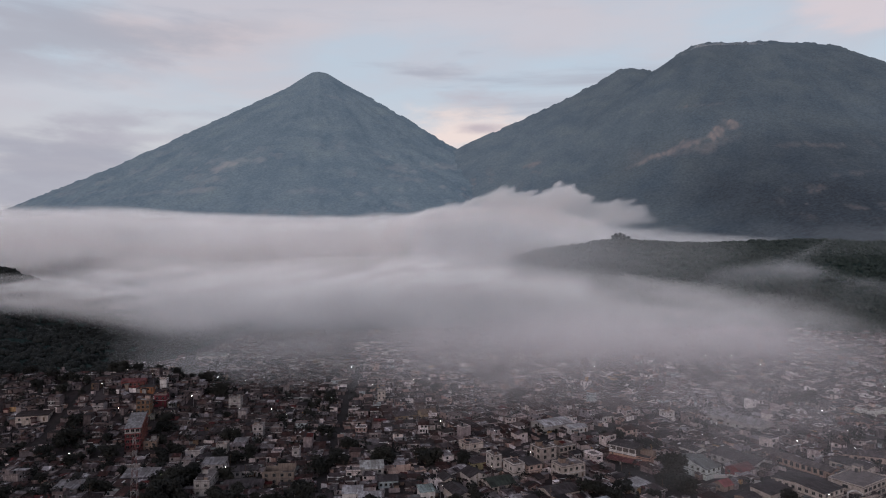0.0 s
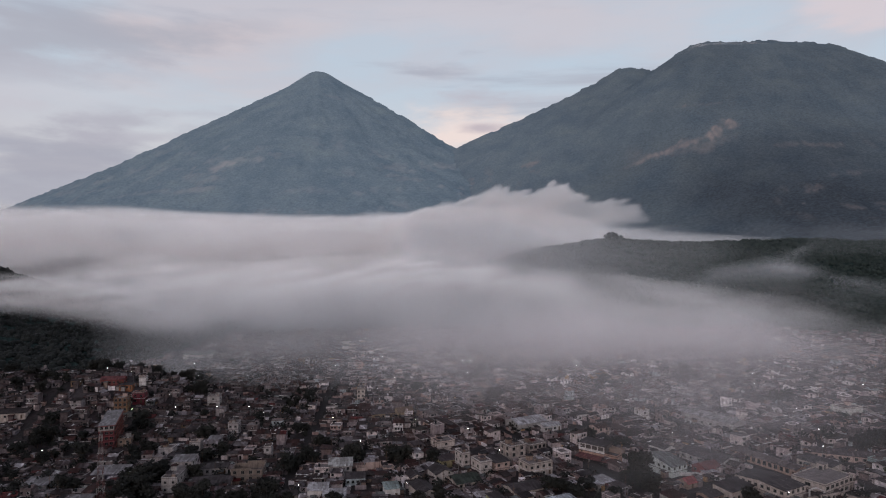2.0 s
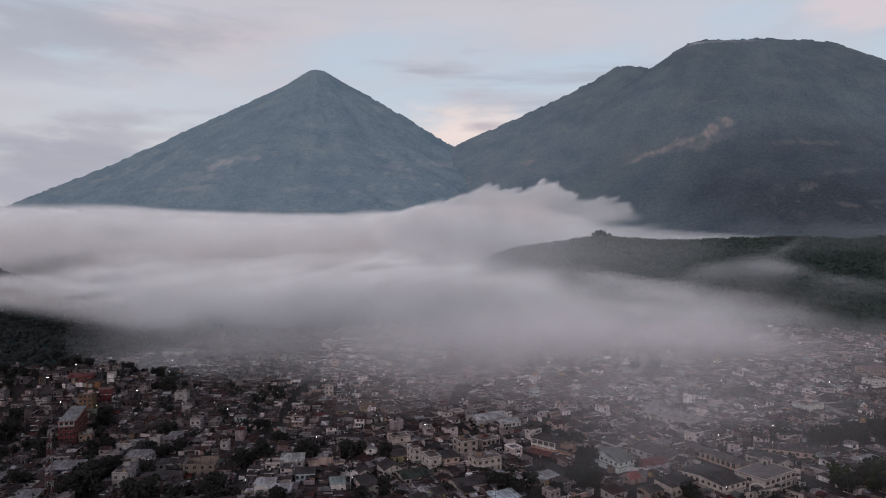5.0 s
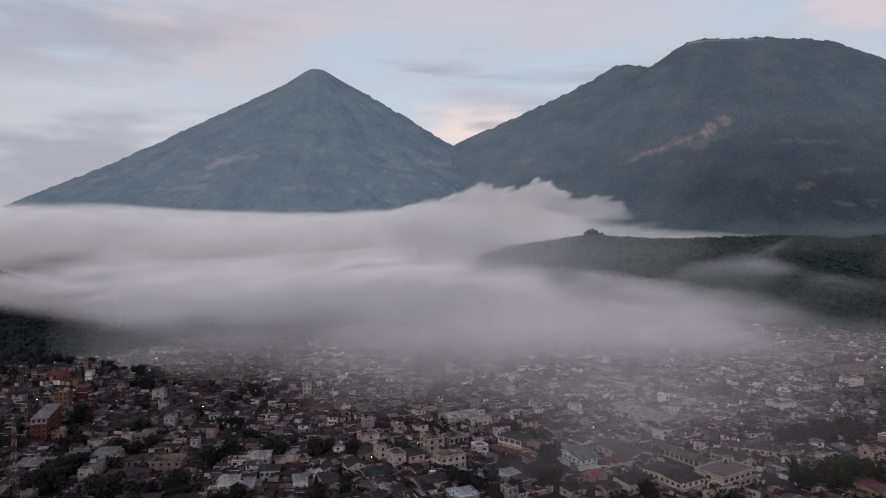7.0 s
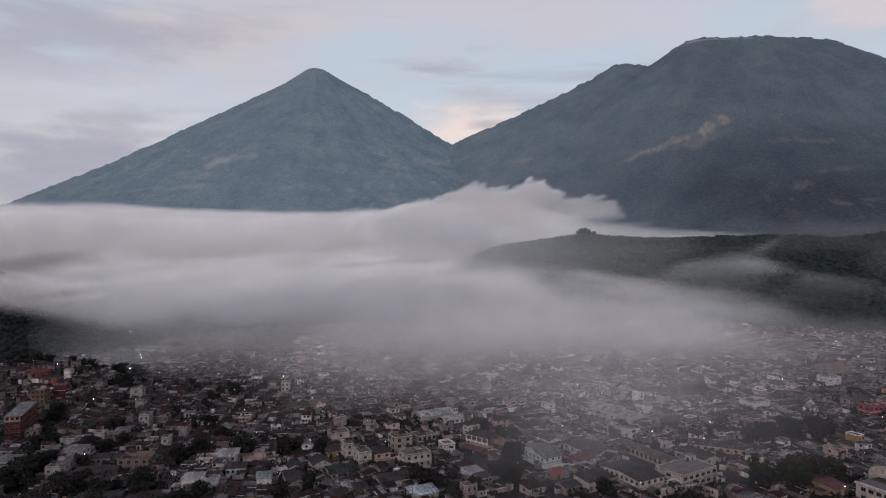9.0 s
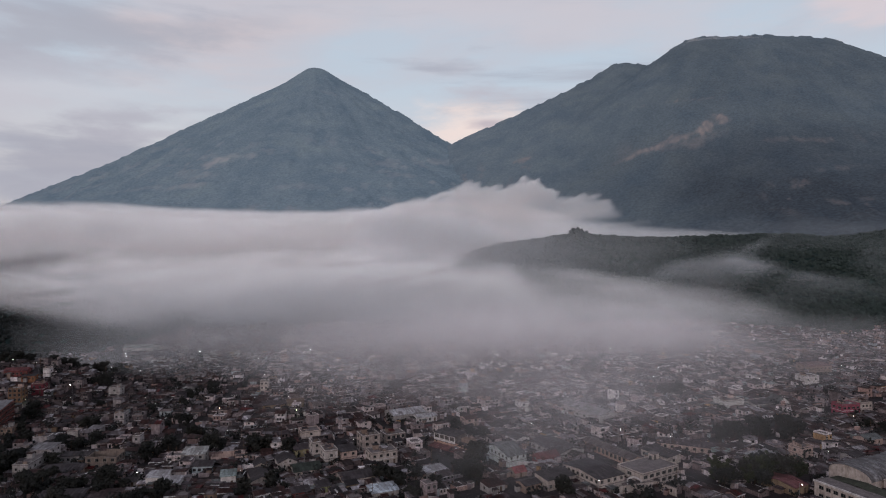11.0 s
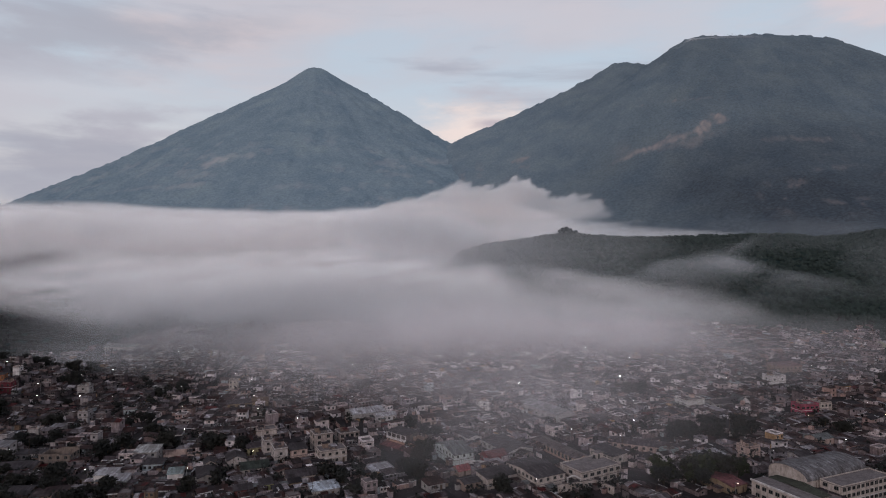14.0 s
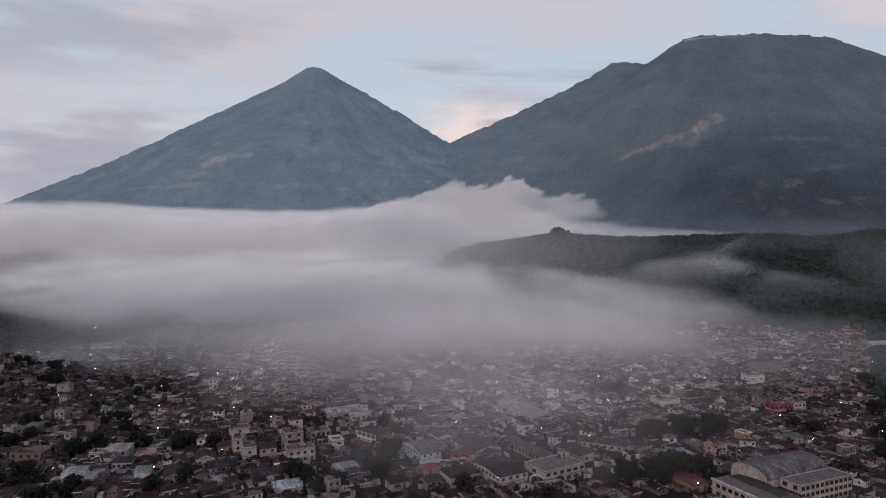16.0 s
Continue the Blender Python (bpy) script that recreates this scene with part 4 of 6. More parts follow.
    for k in range(sheets):
        # newer, paler sheets among the old ones
        u = -x + (0.25 + 0.45 * k) * w
        if roof == "slope":
            z0, z1 = h + 0.17, h + rise * 0.6 + 0.17
            part("roof_sheet", Shape().hexa([(u, -y - 0.3, z0), (u + 0.85, -y - 0.3, z0), (u + 0.85, y * 0.3, z1), (u, y * 0.3, z1), (u, -y - 0.3, z0 + 0.05), (u + 0.85, -y - 0.3, z0 + 0.05), (u + 0.85, y * 0.3, z1 + 0.05), (u, y * 0.3, z1 + 0.05)]), SHEET, top)
        elif roof == "gable":
            z0, z1 = h + 0.14, h + rise + 0.14
            part("roof_sheet", Shape().hexa([(u, -y, z0), (u + 0.85, -y, z0), (u + 0.85, 0, z1), (u, 0, z1), (u, -y, z0 + 0.05), (u + 0.85, -y, z0 + 0.05), (u + 0.85, 0, z1 + 0.05), (u, 0, z1 + 0.05)]), SHEET, top)
    if tank:
        tk = Shape().tube((0, 0, 0.35), (0, 0, 1.5), 0.55, 0.55, 10).tube((0, 0, 1.5), (0, 0, 1.75), 0.55, 0.2, 10)
        for a, b in ((-0.4, -0.4), (0.4, -0.4), (0.4, 0.4), (-0.4, 0.4)):
            tk.box(a - 0.05, a + 0.05, b - 0.05, b + 0.05, 0, 0.4)
        part("water_tank", tk, TANK, top, "black plastic water tank", pose(x * 0.5, y * 0.5, h + 0.18))
    for k in range(rebar):
        part("column_stub", Shape().box(-0.13, 0.13, -0.13, 0.13, 0, 1.0).tube((-0.06, -0.06, 1), (-0.09, -0.06, 1.8), 0.025, 0.025, 4).tube((0.06, 0.06, 1), (0.1, 0.08, 1.7), 0.025, 0.025, 4),
             SLAB, top, at=pose((-x + 0.35) if k % 2 else (x - 0.35), (-y + 0.35) if k < 2 else (y - 0.35), h + 0.18))
    return top


def put(ob, x, y, turn, lift=0.0):
    ob.matrix_basis = pose(x, y, ground_at(x, y) + lift, 0, 0, turn)
    return ob


WHITE, CREAM, PINK, ORANGE = paint((0.52, 0.472, 0.474)), paint((0.40, 0.334, 0.312)), paint((0.407, 0.294, 0.268)), paint((0.346, 0.209, 0.166))
MINT, GREY, BRICK, OCHRE = paint((0.455, 0.471, 0.468)), paint((0.309, 0.278, 0.278)), paint((0.238, 0.170, 0.146)), paint((0.25, 0.182, 0.130))
RED, ROSE, LIME, TEAL = paint((0.172, 0.059, 0.062)), paint((0.27, 0.062, 0.095)), paint((0.295, 0.286, 0.157)), paint((0.249, 0.394, 0.377))
RED_TIN, GREEN_TIN, GREY_TIN, PALE_TIN, BLUE_TIN = paint((0.103, 0.035, 0.037), 0.6), paint((0.031, 0.036, 0.031), 0.7), paint((0.100, 0.101, 0.103), 0.6), paint((0.29, 0.272, 0.288), 0.5), paint((0.36, 0.385, 0.43), 0.5)
DARK_TIN = paint((0.046, 0.037, 0.040), 0.7)


# ---------------------------------------------------------------- known buildings of the town
TAKEN = []


def facing(x, y, turn, **kw):
    """Places a building by the middle of its front."""
    half, a = kw["d"] / 2, radians(turn)
    return known(x - math.sin(a) * half, y + math.cos(a) * half, turn, 0.5 * max(kw["w"], kw["d"]), **kw)


def roof_clutter(top, w, d, h, flat, seed):
    """What people add to their roofs: stair rooms, sheets, tanks, dishes, poles and block stacks."""
    rng = random.Random(seed)
    x, y = w / 2 - 0.8, d / 2 - 0.8
    if flat:
        z = h + 0.18
        if min(w, d) > 5:
            a, b = rng.choice((-1, 1)) * x * 0.45, y * 0.4
            part("stair_room", Shape().ring(a - 1.1, a + 1.1, b - 1.1, b + 1.1, z, z + 2.0, 0.15), rng.choice((GREY, BRICK, PINK)), top)
            part("stair_roof", Shape().box(a - 1.4, a + 1.4, b - 1.4, b + 1.4, z + 2.0, z + 2.12), TIN_NEAR, top)
        for _ in range(rng.choice((1, 2, 3))):
            a, b, r = rng.uniform(-x, x), rng.uniform(-y, 0), rng.uniform(0.4, 0.7)
            part("concrete_block", Shape().box(a - r, a + r, b - 0.4, b + 0.4, z, z + rng.uniform(0.4, 1.0)), rng.choice((BRICK, GREY, SLAB)), top)
        a = rng.uniform(-x, x * 0.2)
        part("lean_roof", Shape().hexa([(a - 1.2, -y, z + 1.5), (a + 1.4, -y, z + 1.5), (a + 1.4, -y + 2.4, z + 1.9), (a - 1.2, -y + 2.4, z + 1.9), (a - 1.2, -y, z + 1.58), (a + 1.4, -y, z + 1.58), (a + 1.4, -y + 2.4, z + 1.98), (a - 1.2, -y + 2.4, z + 1.98)]), TIN_NEAR, top)
        for u in (a - 1.1, a + 1.3):
            for v, tall in ((0.11, 1.55), (2.26, 1.9)):
                part("lean_post", Shape().box(u - 0.06, u + 0.06, -y + v - 0.06, -y + v + 0.06, z, z + tall), WOOD, top)
        if rng.random() < 0.6:
            part("coping", Shape().ring(-w / 2 - 0.04, w / 2 + 0.04, -d / 2 - 0.04, d / 2 + 0.04, h + 0.55, h + 0.63, 0.22), rng.choice((WHITE, PINK, GREY)), top)
    # a lean-to and a wall in the yard
    for side in rng.sample((-1, 1, 0), 2):
        a, q = rng.uniform(-x, x), rng.uniform(1.0, 2.0)
        cx, cy = (side * (w / 2 + q * 0.8), rng.uniform(-y, y)) if side else (a, -d / 2 - q * 0.7)
        t = rng.uniform(1.7, 2.3)
        part("lean_to", Shape().box(cx - q * 0.7, cx + q * 0.7, cy - q * 0.6, cy + q * 0.6, -4, t - 0.06), rng.choice((BRICK, GREY, WALL_DIM)), top)
        part("lean_to_roof", Shape().hexa([(cx - q, cy - q, t - 0.05), (cx + q, cy - q, t - 0.05), (cx + q, cy + q * 0.8, t + 0.25), (cx - q, cy + q * 0.8, t + 0.25), (cx - q, cy - q, t + 0.03), (cx + q, cy - q, t + 0.03), (cx + q, cy + q * 0.8, t + 0.33), (cx - q, cy + q * 0.8, t + 0.33)]), rng.choice((TIN_NEAR, TIN_NEAR, GREY_TIN)), top)


def known(x, y, turn, radius, **kw):
    TAKEN.append((x, y, radius))
    top = building(**kw)
    if y < 420 and kw.get("roof", "flat") != "open":
        roof_clutter(top, kw["w"], kw["d"], kw.get("floors", 1) * kw.get("fh", 2.7), kw.get("roof", "flat") == "flat" and "school" not in kw.get("name", ""), int(x * 7 + y * 13))
    return put(top, x, y, turn)


# school blocks round their yard
known(135.8, 235.6, 30, 14, w=12.6, d=20, floors=2, fh=2.5, roof="gable", wall=CREAM, cover=DARK_TIN, rise=0.9, front=4, side=8, bare_floor=True, label="long two-storey cream school wing with a dark sheet roof", name="school_wing", tank=False)
block = known(157.6, 239.0, 32, 13, w=20, d=12.4, floors=2, fh=2.6, wall=CREAM, label="two-storey cream school block with a flat concrete roof", front=6, side=1, win=(1.8, 1.1), name="school_block", tank=True)
stair = part("stair_room", Shape().ring(6.3, 9.4, 2.6, 5.4, 5.2, 7.5, 0.2), CREAM, block)
part("stair_roof", Shape().box(6.1, 9.6, 2.4, 5.6, 7.5, 7.66), SLAB, stair)
part("stair_door", Shape().box(6.7, 7.5, 2.55, 2.62, 5.4, 7.2), GLASS, stair)
# long hall with pale walls and a row of small windows
known(104.5, 262.0, 30, 12, w=9, d=18.5, floors=2, fh=2.2, roof="gable", wall=MINT, cover=GREY_TIN, rise=2.2, front=3, side=7, win=(0.8, 0.9), bare_floor=True, label="long pale hall with a grey-green gabled roof", name="long_hall")
# orange house with open upper gallery


def gallery_house():
    """Long orange house; two thirds of its upper floor are an open gallery between white pillars."""
    top = building(18, 8, 1, 3.3, "flat", ORANGE, DARK_TIN, "long orange house with an open white-pillared gallery above", 9, 2, (1.0, 0.8), False, False, 0, None, "gallery_house")
    # the shade of the recess is in this wall's dark paint
    part("gallery_back", Shape().box(-8.9, 3.0, -1.4, 3.9, 3.5, 6.6), paint((0.12, 0.10, 0.10)), top, "shaded back wall of the gallery")
    part("gallery_rail", Shape().box(-9.1, 3.2, -4.15, -3.95, 3.5, 4.5), WHITE, top, "white gallery parapet")
    part("gallery_beam", Shape().box(-9.1, 3.2, -4.2, -3.9, 6.2, 6.6), WHITE, top, "white beam over the pillars")
    for k in range(5):
        part("pillar", Shape().box(-0.19, 0.19, -0.19, 0.19, 0, 1.7), WHITE, top, at=pose(-8.85 + k * 2.95, -4.0, 4.5))
    part("gallery_roof", Shape().hexa([(-9.3, -4.5, 6.6), (3.5, -4.5, 6.6), (3.5, 4.3, 7.0), (-9.3, 4.3, 7.0), (-9.3, -4.5, 6.72), (3.5, -4.5, 6.72), (3.5, 4.3, 7.12), (-9.3, 4.3, 7.12)]), DARK_TIN, top)
    part("upper_room", Shape().ring(3.2, 9, 0.5, 3.9, 3.5, 5.2, 0.2), BRICK, top)
    part("yard_roof", Shape().hexa([(-8.5, -9.0, 1.7), (8.0, -9.0, 1.7), (8.0, -4.2, 2.3), (-8.5, -4.2, 2.3), (-8.5, -9.0, 1.8), (8.0, -9.0, 1.8), (8.0, -4.2, 2.4), (-8.5, -4.2, 2.4)]), RED_TIN, top, "dark red sheet roof over the yard")
    part("yard_post", Shape().box(-8.4, -8.25, -8.9, -8.75, -1.0, 1.7), WOOD, top)
    part("yard_post", Shape().box(7.8, 7.95, -8.9, -8.75, -1.0, 1.7), WOOD, top)
    return top


TAKEN.append((84, 279, 10))
put(gallery_house(), 83.7, 278.2, -40)
known(121.5, 258.0, 30, 7, w=9, d=7, floors=1, fh=2.8, roof="gable", wall=RED, cover=RED_TIN, rise=1.5, front=3, side=2, label="low red house with a red sheet roof")
facing(-171.0, 385.0, 8, w=3.8, d=5, floors=2, fh=2.7, wall=WHITE, front=0, side=1, door=False, label="slim white box house with blank front")
facing(-187.0, 380.0, 10, w=13, d=7, floors=1, fh=3.2, roof="gable", wall=paint((0.15, 0.050, 0.050)), cover=paint((0.10, 0.034, 0.036), 0.6), rise=1.4, front=6, side=2, label="long dark red house with a red sheet roof")
facing(-177.5, 377.5, 10, w=7.5, d=5, floors=1, fh=2.6, roof="slope", wall=paint((0.24, 0.105, 0.060)), cover=DARK_TIN, rise=0.6, front=4, side=1, label="low dull orange house with a dark sheet roof")
known(-228.0, 352.0, 14, 9, w=16, d=9, floors=1, fh=3.0, roof="slope", wall=CREAM, cover=TIN_NEAR, front=4, side=1, label="cream house with a sloping tin roof")
known(-220.0, 602.0, 5, 16, w=28, d=14, floors=1, fh=4.0, roof="gable", wall=GREY, cover=GREY_TIN, rise=2.5, front=6, side=2, label="large grey shed with a metal roof", name="shed")
facing(-126.0, 381.0, 4, w=7, d=6, floors=2, fh=3.0, wall=GREY, front=1, side=1, label="bare concrete house with a walled roof")
known(-9.0, 361.0, 20, 7, w=9, d=8, floors=1, fh=4.2, roof="gable", wall=OCHRE, cover=paint((0.098, 0.065, 0.050), 0.8), rise=1.8, front=2, side=1, label="bright ochre house with a brown gabled roof")
known(-22.0, 363.0, 20, 7, w=13, d=7, floors=1, fh=2.8, roof="slope", wall=OCHRE, cover=TIN_NEAR, front=3, side=1, label="low ochre house with a tin roof")
facing(-39.0, 400.0, 6, w=5, d=5, floors=3, fh=2.7, wall=CREAM, front=2, side=1, label="slim cream three-storey tower house")
known(57.0, 331.0, 30, 11, w=18, d=12, floors=1, fh=3.8, roof="gable", wall=GREY, cover=PALE_TIN, rise=1.6, front=4, side=2, label="wide shed with pale patched metal roofs", name="shed")
known(-33.0, 303.5, 12, 5, w=7, d=7, floors=1, fh=3.0, roof="gable", wall=WHITE, cover=DARK_TIN, front=2, side=1, label="white gabled house with a dark roof")
facing(121.0, 335.4, 20, w=5.5, d=5.5, floors=2, fh=2.5, wall=WHITE, front=1, side=1, label="plain white two-storey house")
facing(87.5, 340.0, 20, w=9, d=6, floors=1, fh=3.2, roof="gable", wall=WHITE, cover=DARK_TIN, rise=0.8, front=3, side=1, label="low white house with dark windows")
known(154.0, 328.0, -58, 14, w=30, d=11, floors=1, fh=4.2, roof="gable", wall=GREY, cover=paint((0.196, 0.181, 0.189), 0.6), rise=1.8, front=6, side=2, label="long warehouse with a weathered grey metal roof", name="warehouse")
facing(290.5, 327.5, 14, w=11, d=7, floors=2, fh=2.9, wall=ROSE, band=WHITE, front=4, side=2, win=(1.6, 1.0), label="two-storey crimson house with white bands")
facing(301.5, 332.0, 14, w=7, d=7, floors=2, fh=2.8, wall=CREAM, front=3, side=2, label="two-storey cream house with square windows")
known(264.0, 350.0, 105, 5, w=9, d=7, floors=1, fh=2.6, roof="gable", wall=WHITE, cover=GREY_TIN, rise=2.8, front=2, side=0, label="white gable-fronted church hall", name="church_hall")
known(254.0, 347.0, 18, 8, w=18, d=8, floors=1, fh=2.8, roof="gable", wall=GREY, cover=DARK_TIN, rise=1.2, front=5, side=1, label="long low house with a dark roof")
known(235.0, 346.0, 18, 7, w=13, d=9, floors=1, fh=4.4, wall=paint((0.46, 0.43, 0.42)), front=1, side=0, door=False, label="plain pale box house with a flat roof")
known(308.0, 400.0, 14, 6, w=11, d=8, floors=2, fh=3.3, wall=WHITE, front=2, side=1, label="white two-storey house standing out")
known(335.0, 440.0, 14, 10, w=20, d=10, floors=2, fh=3.0, roof="slope", wall=BRICK, cover=paint((0.12, 0.06, 0.06), 0.6), rise=1.2, front=6, side=2, label="two-storey brown building with a dull red roof")
facing(213.0, 256.0, 22, w=13, d=8, floors=1, fh=2.4, roof="slope", wall=GREY, cover=PALE_TIN, rise=0.5, front=2, side=1, label="low house under a bright pale metal roof")
facing(197.5, 262.5, 28, w=6, d=5, floors=1, fh=3.0, wall=paint((0.23, 0.28, 0.275)), front=2, side=1, label="small dull teal house with a flat roof")
facing(250.0, 257.5, 22, w=8, d=6, floors=1, fh=2.9, roof="gable", wall=WHITE, cover=DARK_TIN, rise=0.9, front=2, side=1, label="white house with a dark tin roof")
known(270.0, 283.0, 24, 6, w=10, d=7, floors=1, fh=3.0, roof="gable", wall=PINK, cover=GREY_TIN, rise=1.2, front=2, side=1, label="pinkish house with a grey metal roof")
known(229.0, 263.0, 24, 5, w=7, d=6, floors=2, fh=2.7, wall=PINK, front=2, side=1, tank=True, label="small two-storey house with a roof tank")
known(483.0, 545.0, 10, 12, w=26, d=14, floors=1, fh=5, roof="gable", wall=paint((0.352, 0.338, 0.274)), cover=PALE_TIN, rise=2, front=5, side=1, label="pale lit shed at the edge of the wood", name="shed")


# west of the middle street
PALE_BLOCK, DUSK, SKY = paint((0.40, 0.345, 0.335)), paint((0.07, 0.065, 0.09)), paint((0.35, 0.385, 0.42))
# west side copies of WHITE and PALE_TIN, darkened for the shade there
DULL_WHITE, DIM_TIN = paint((0.33, 0.29, 0.297)), paint((0.15, 0.137, 0.147), 0.55)
facing(-98.0, 255.8, 4, w=6.3, d=14, floors=2, fh=3.0, wall=GREY, front=2, side=4, win=(0.9, 0.9), door=False, label="grey block house with a sunken roof and small square windows")
facing(-99.5, 271.0, 4, w=9, d=8, floors=3, fh=2.6, roof="slope", wall=DULL_WHITE, cover=DIM_TIN, rise=0.6, front=2, side=2, bare_floor=True, label="dull white three-storey house with a dimmed sheet roof")
facing(-87.5, 276.0, 6, w=12.3, d=5, floors=1, fh=2.9, roof="slope", wall=DULL_WHITE, cover=DARK_TIN, rise=0.6, front=5, side=1, label="low white house with a row of dark windows")
facing(-69.5, 265.6, 6, w=13, d=9, floors=2, fh=2.6, roof="open", wall=paint((0.175, 0.135, 0.12)), front=4, side=3, win=(1.2, 1.2), rebar=4, door=False, label="roofless brown brick shell with empty openings")
facing(-82.0, 257.0, 6, w=16, d=12, floors=1, fh=2.2, roof="gable", wall=BRICK, cover=DARK_TIN, rise=1.4, front=3, side=1, label="broad low shed with a dark tin roof", name="shed")
facing(-46.0, 243.3, 10, w=6, d=5, floors=1, fh=2.4, roof="gable", wall=CREAM, cover=DARK_TIN, rise=0.9, front=2, side=1, label="small cream house with a dark gabled roof")
facing(-35.0, 243.0, 6, w=7.6, d=7, floors=1, fh=3.8, roof="slope", wall=WHITE, cover=PALE_TIN, rise=0.5, front=2, side=1, label="white house under a pale metal roof")
facing(-27.5, 237.0, 6, w=8.4, d=6, floors=1, fh=3.6, roof="slope", wall=WHITE, cover=PALE_TIN, rise=0.7, front=2, side=2, label="white house under large pale metal sheets")
facing(-119.6, 301.0, 4, w=6.8, d=6, floors=1, fh=4.2, wall=DULL_WHITE, front=1, side=0, door=False, label="plain white box house among dark trees")
facing(-69.0, 295.0, 4, w=3.4, d=5, floors=2, fh=2.7, wall=DULL_WHITE, front=1, side=0, door=False, label="slim white two-storey house")
facing(-98.5, 334.8, 4, w=5.3, d=6, floors=2, fh=3.0, wall=DULL_WHITE, front=2, side=1, label="narrow white house with two storeys")
TAKEN.extend([(-157, 320, 9), (-163, 336, 9)])


def long_block():
    """Tall narrow block that runs back from its dark red front; its long side is dull red with rows of openings."""
    top = building(7.0, 30, 5, 2.6, "slope", paint((0.085, 0.040, 0.040)), paint((0.15, 0.138, 0.146), 0.55), "long five-storey block with a dark red front and a pale roof", 0, 9, (1.5, 1.3), False, False, 0, None, "apartment_block", 0.5, strips=4)
    part("front_panel", Shape().box(-3.5, 3.5, -15.12, -15.0, 2.9, 10.3), paint((0.105, 0.026, 0.032)), top, "dark red plastered front")
    part("attic_panel", Shape().box(-3.5, 3.5, -15.12, -15.0, 10.5, 13.0), GREY, top, "grey unpainted top storey")
    for fl in range(5):
        z = fl * 2.6
        part("balcony_band", Shape().box(-3.6, 3.6, -15.5, -15.13, z + 2.3, z + 2.57), paint((0.20, 0.062, 0.066)), top)
        part("gallery_edge", Shape().box(3.52, 4.3, -15, 15, z + 2.35, z + 2.53), paint((0.155, 0.058, 0.050)), top, "dull red gallery slab")
        for k in range(3):
            if fl:
                window(top, 1.3, 1.3, pose(-2.2 + 2.2 * k, -15.12, z + 0.9))
    for k in range(5):
        part("gallery_post", Shape().box(4.12, 4.28, -0.1, 0.1, 0, 12.9), paint((0.155, 0.058, 0.050)), top, at=pose(0, -14 + 7 * k, 0))
    return top


put(long_block(), -157.5, 323.5, 20)
facing(-167.0, 351.0, 10, w=7.0, d=7, floors=4, fh=2.55, wall=paint((0.155, 0.085, 0.056)), front=3, side=2, win=(1.2, 1.4), label="four-storey dull orange house with open windows")
facing(-164.5, 366.5, 8, w=6.5, d=6, floors=2, fh=2.8, wall=paint((0.150, 0.036, 0.046)), band=WHITE, front=2, side=1, label="narrow dark red house with white bands")
facing(-146.0, 314.0, 14, w=6.0, d=7, floors=2, fh=2.6, wall=paint((0.21, 0.145, 0.120)), front=2, side=2, label="brownish two-storey house beside the tall block")
facing(-131.5, 271.7, 6, w=14, d=8, floors=1, fh=3.2, roof="slope", wall=DUSK, cover=DIM_TIN, rise=1.3, front=2, side=1, label="low shed with dusky walls and a dimmed metal roof", name="shed")
facing(-109.0, 310.0, 4, w=5.3, d=5, floors=1, fh=4.2, wall=GREY, front=1, side=0, label="plain grey block house")
facing(-102.5, 318.5, 4, w=6, d=5, floors=1, fh=3.0, roof="slope", wall=GREY, cover=DIM_TIN, rise=0.5, front=2, side=0, label="grey house with a dimmed tin roof")
facing(-126.8, 240.0, 8, w=8, d=7, floors=1, fh=2.8, roof="slope", wall=BRICK, cover=DIM_TIN, rise=1.0, front=3, side=1, label="brick house under a wide dimmed metal roof")
facing(-158.0, 263.0, 4, w=10, d=8, floors=1, fh=2.6, roof="slope", wall=GREY, cover=DIM_TIN, rise=1.0, front=2, side=1, label="grey house under dimmed metal sheets")
facing(-30.0, 266.7, 8, w=9.7, d=8, floors=2, fh=2.5, roof="slope", wall=GREY, cover=paint((0.30, 0.29, 0.29), 0.6), rise=1.0, front=3, side=1, label="grey house with a large lean-to metal roof")
facing(-18.0, 271.0, 14, w=11, d=6, floors=1, fh=1.9, roof="open", wall=PINK, front=0, side=0, door=False, label="low roofless yard walls of pinkish block")
facing(-9.4, 268.3, 18, w=5, d=5, floors=1, fh=2.4, wall=PINK, front=1, side=0, label="small pinkish block house with a flat roof")
facing(-22.3, 257.5, 8, w=8, d=6, floors=1, fh=2.8, roof="slope", wall=SKY, cover=DARK_TIN, rise=0.6, front=4, side=1, label="low pale blue house with a dark tin roof")
facing(-5.7, 241.9, 16, w=5.6, d=6, floors=1, fh=3.8, roof="slope", wall=WHITE, cover=paint((0.18, 0.21, 0.21), 0.6), rise=0.7, front=2, side=1, label="whitish house with a turquoise sheet roof")
facing(-64.0, 228.0, 6, w=16, d=10, floors=1, fh=2.3, roof="gable", wall=BRICK, cover=DARK_TIN, rise=1.3, front=3, side=1, label="broad brick shed with a dark tin roof", name="shed")
facing(-47.5, 226.5, 8, w=11, d=8, floors=1, fh=2.3, roof="slope", wall=BRICK, cover=TIN_NEAR, rise=0.7, front=3, side=1, label="low brick house with a rusty tin roof")
facing(-80.0, 221.0, 4, w=13, d=8, floors=1, fh=2.3, roof="gable", wall=DUSK, cover=DARK_TIN, rise=1.0, front=3, side=1, label="low dusky house with a dark tin roof")
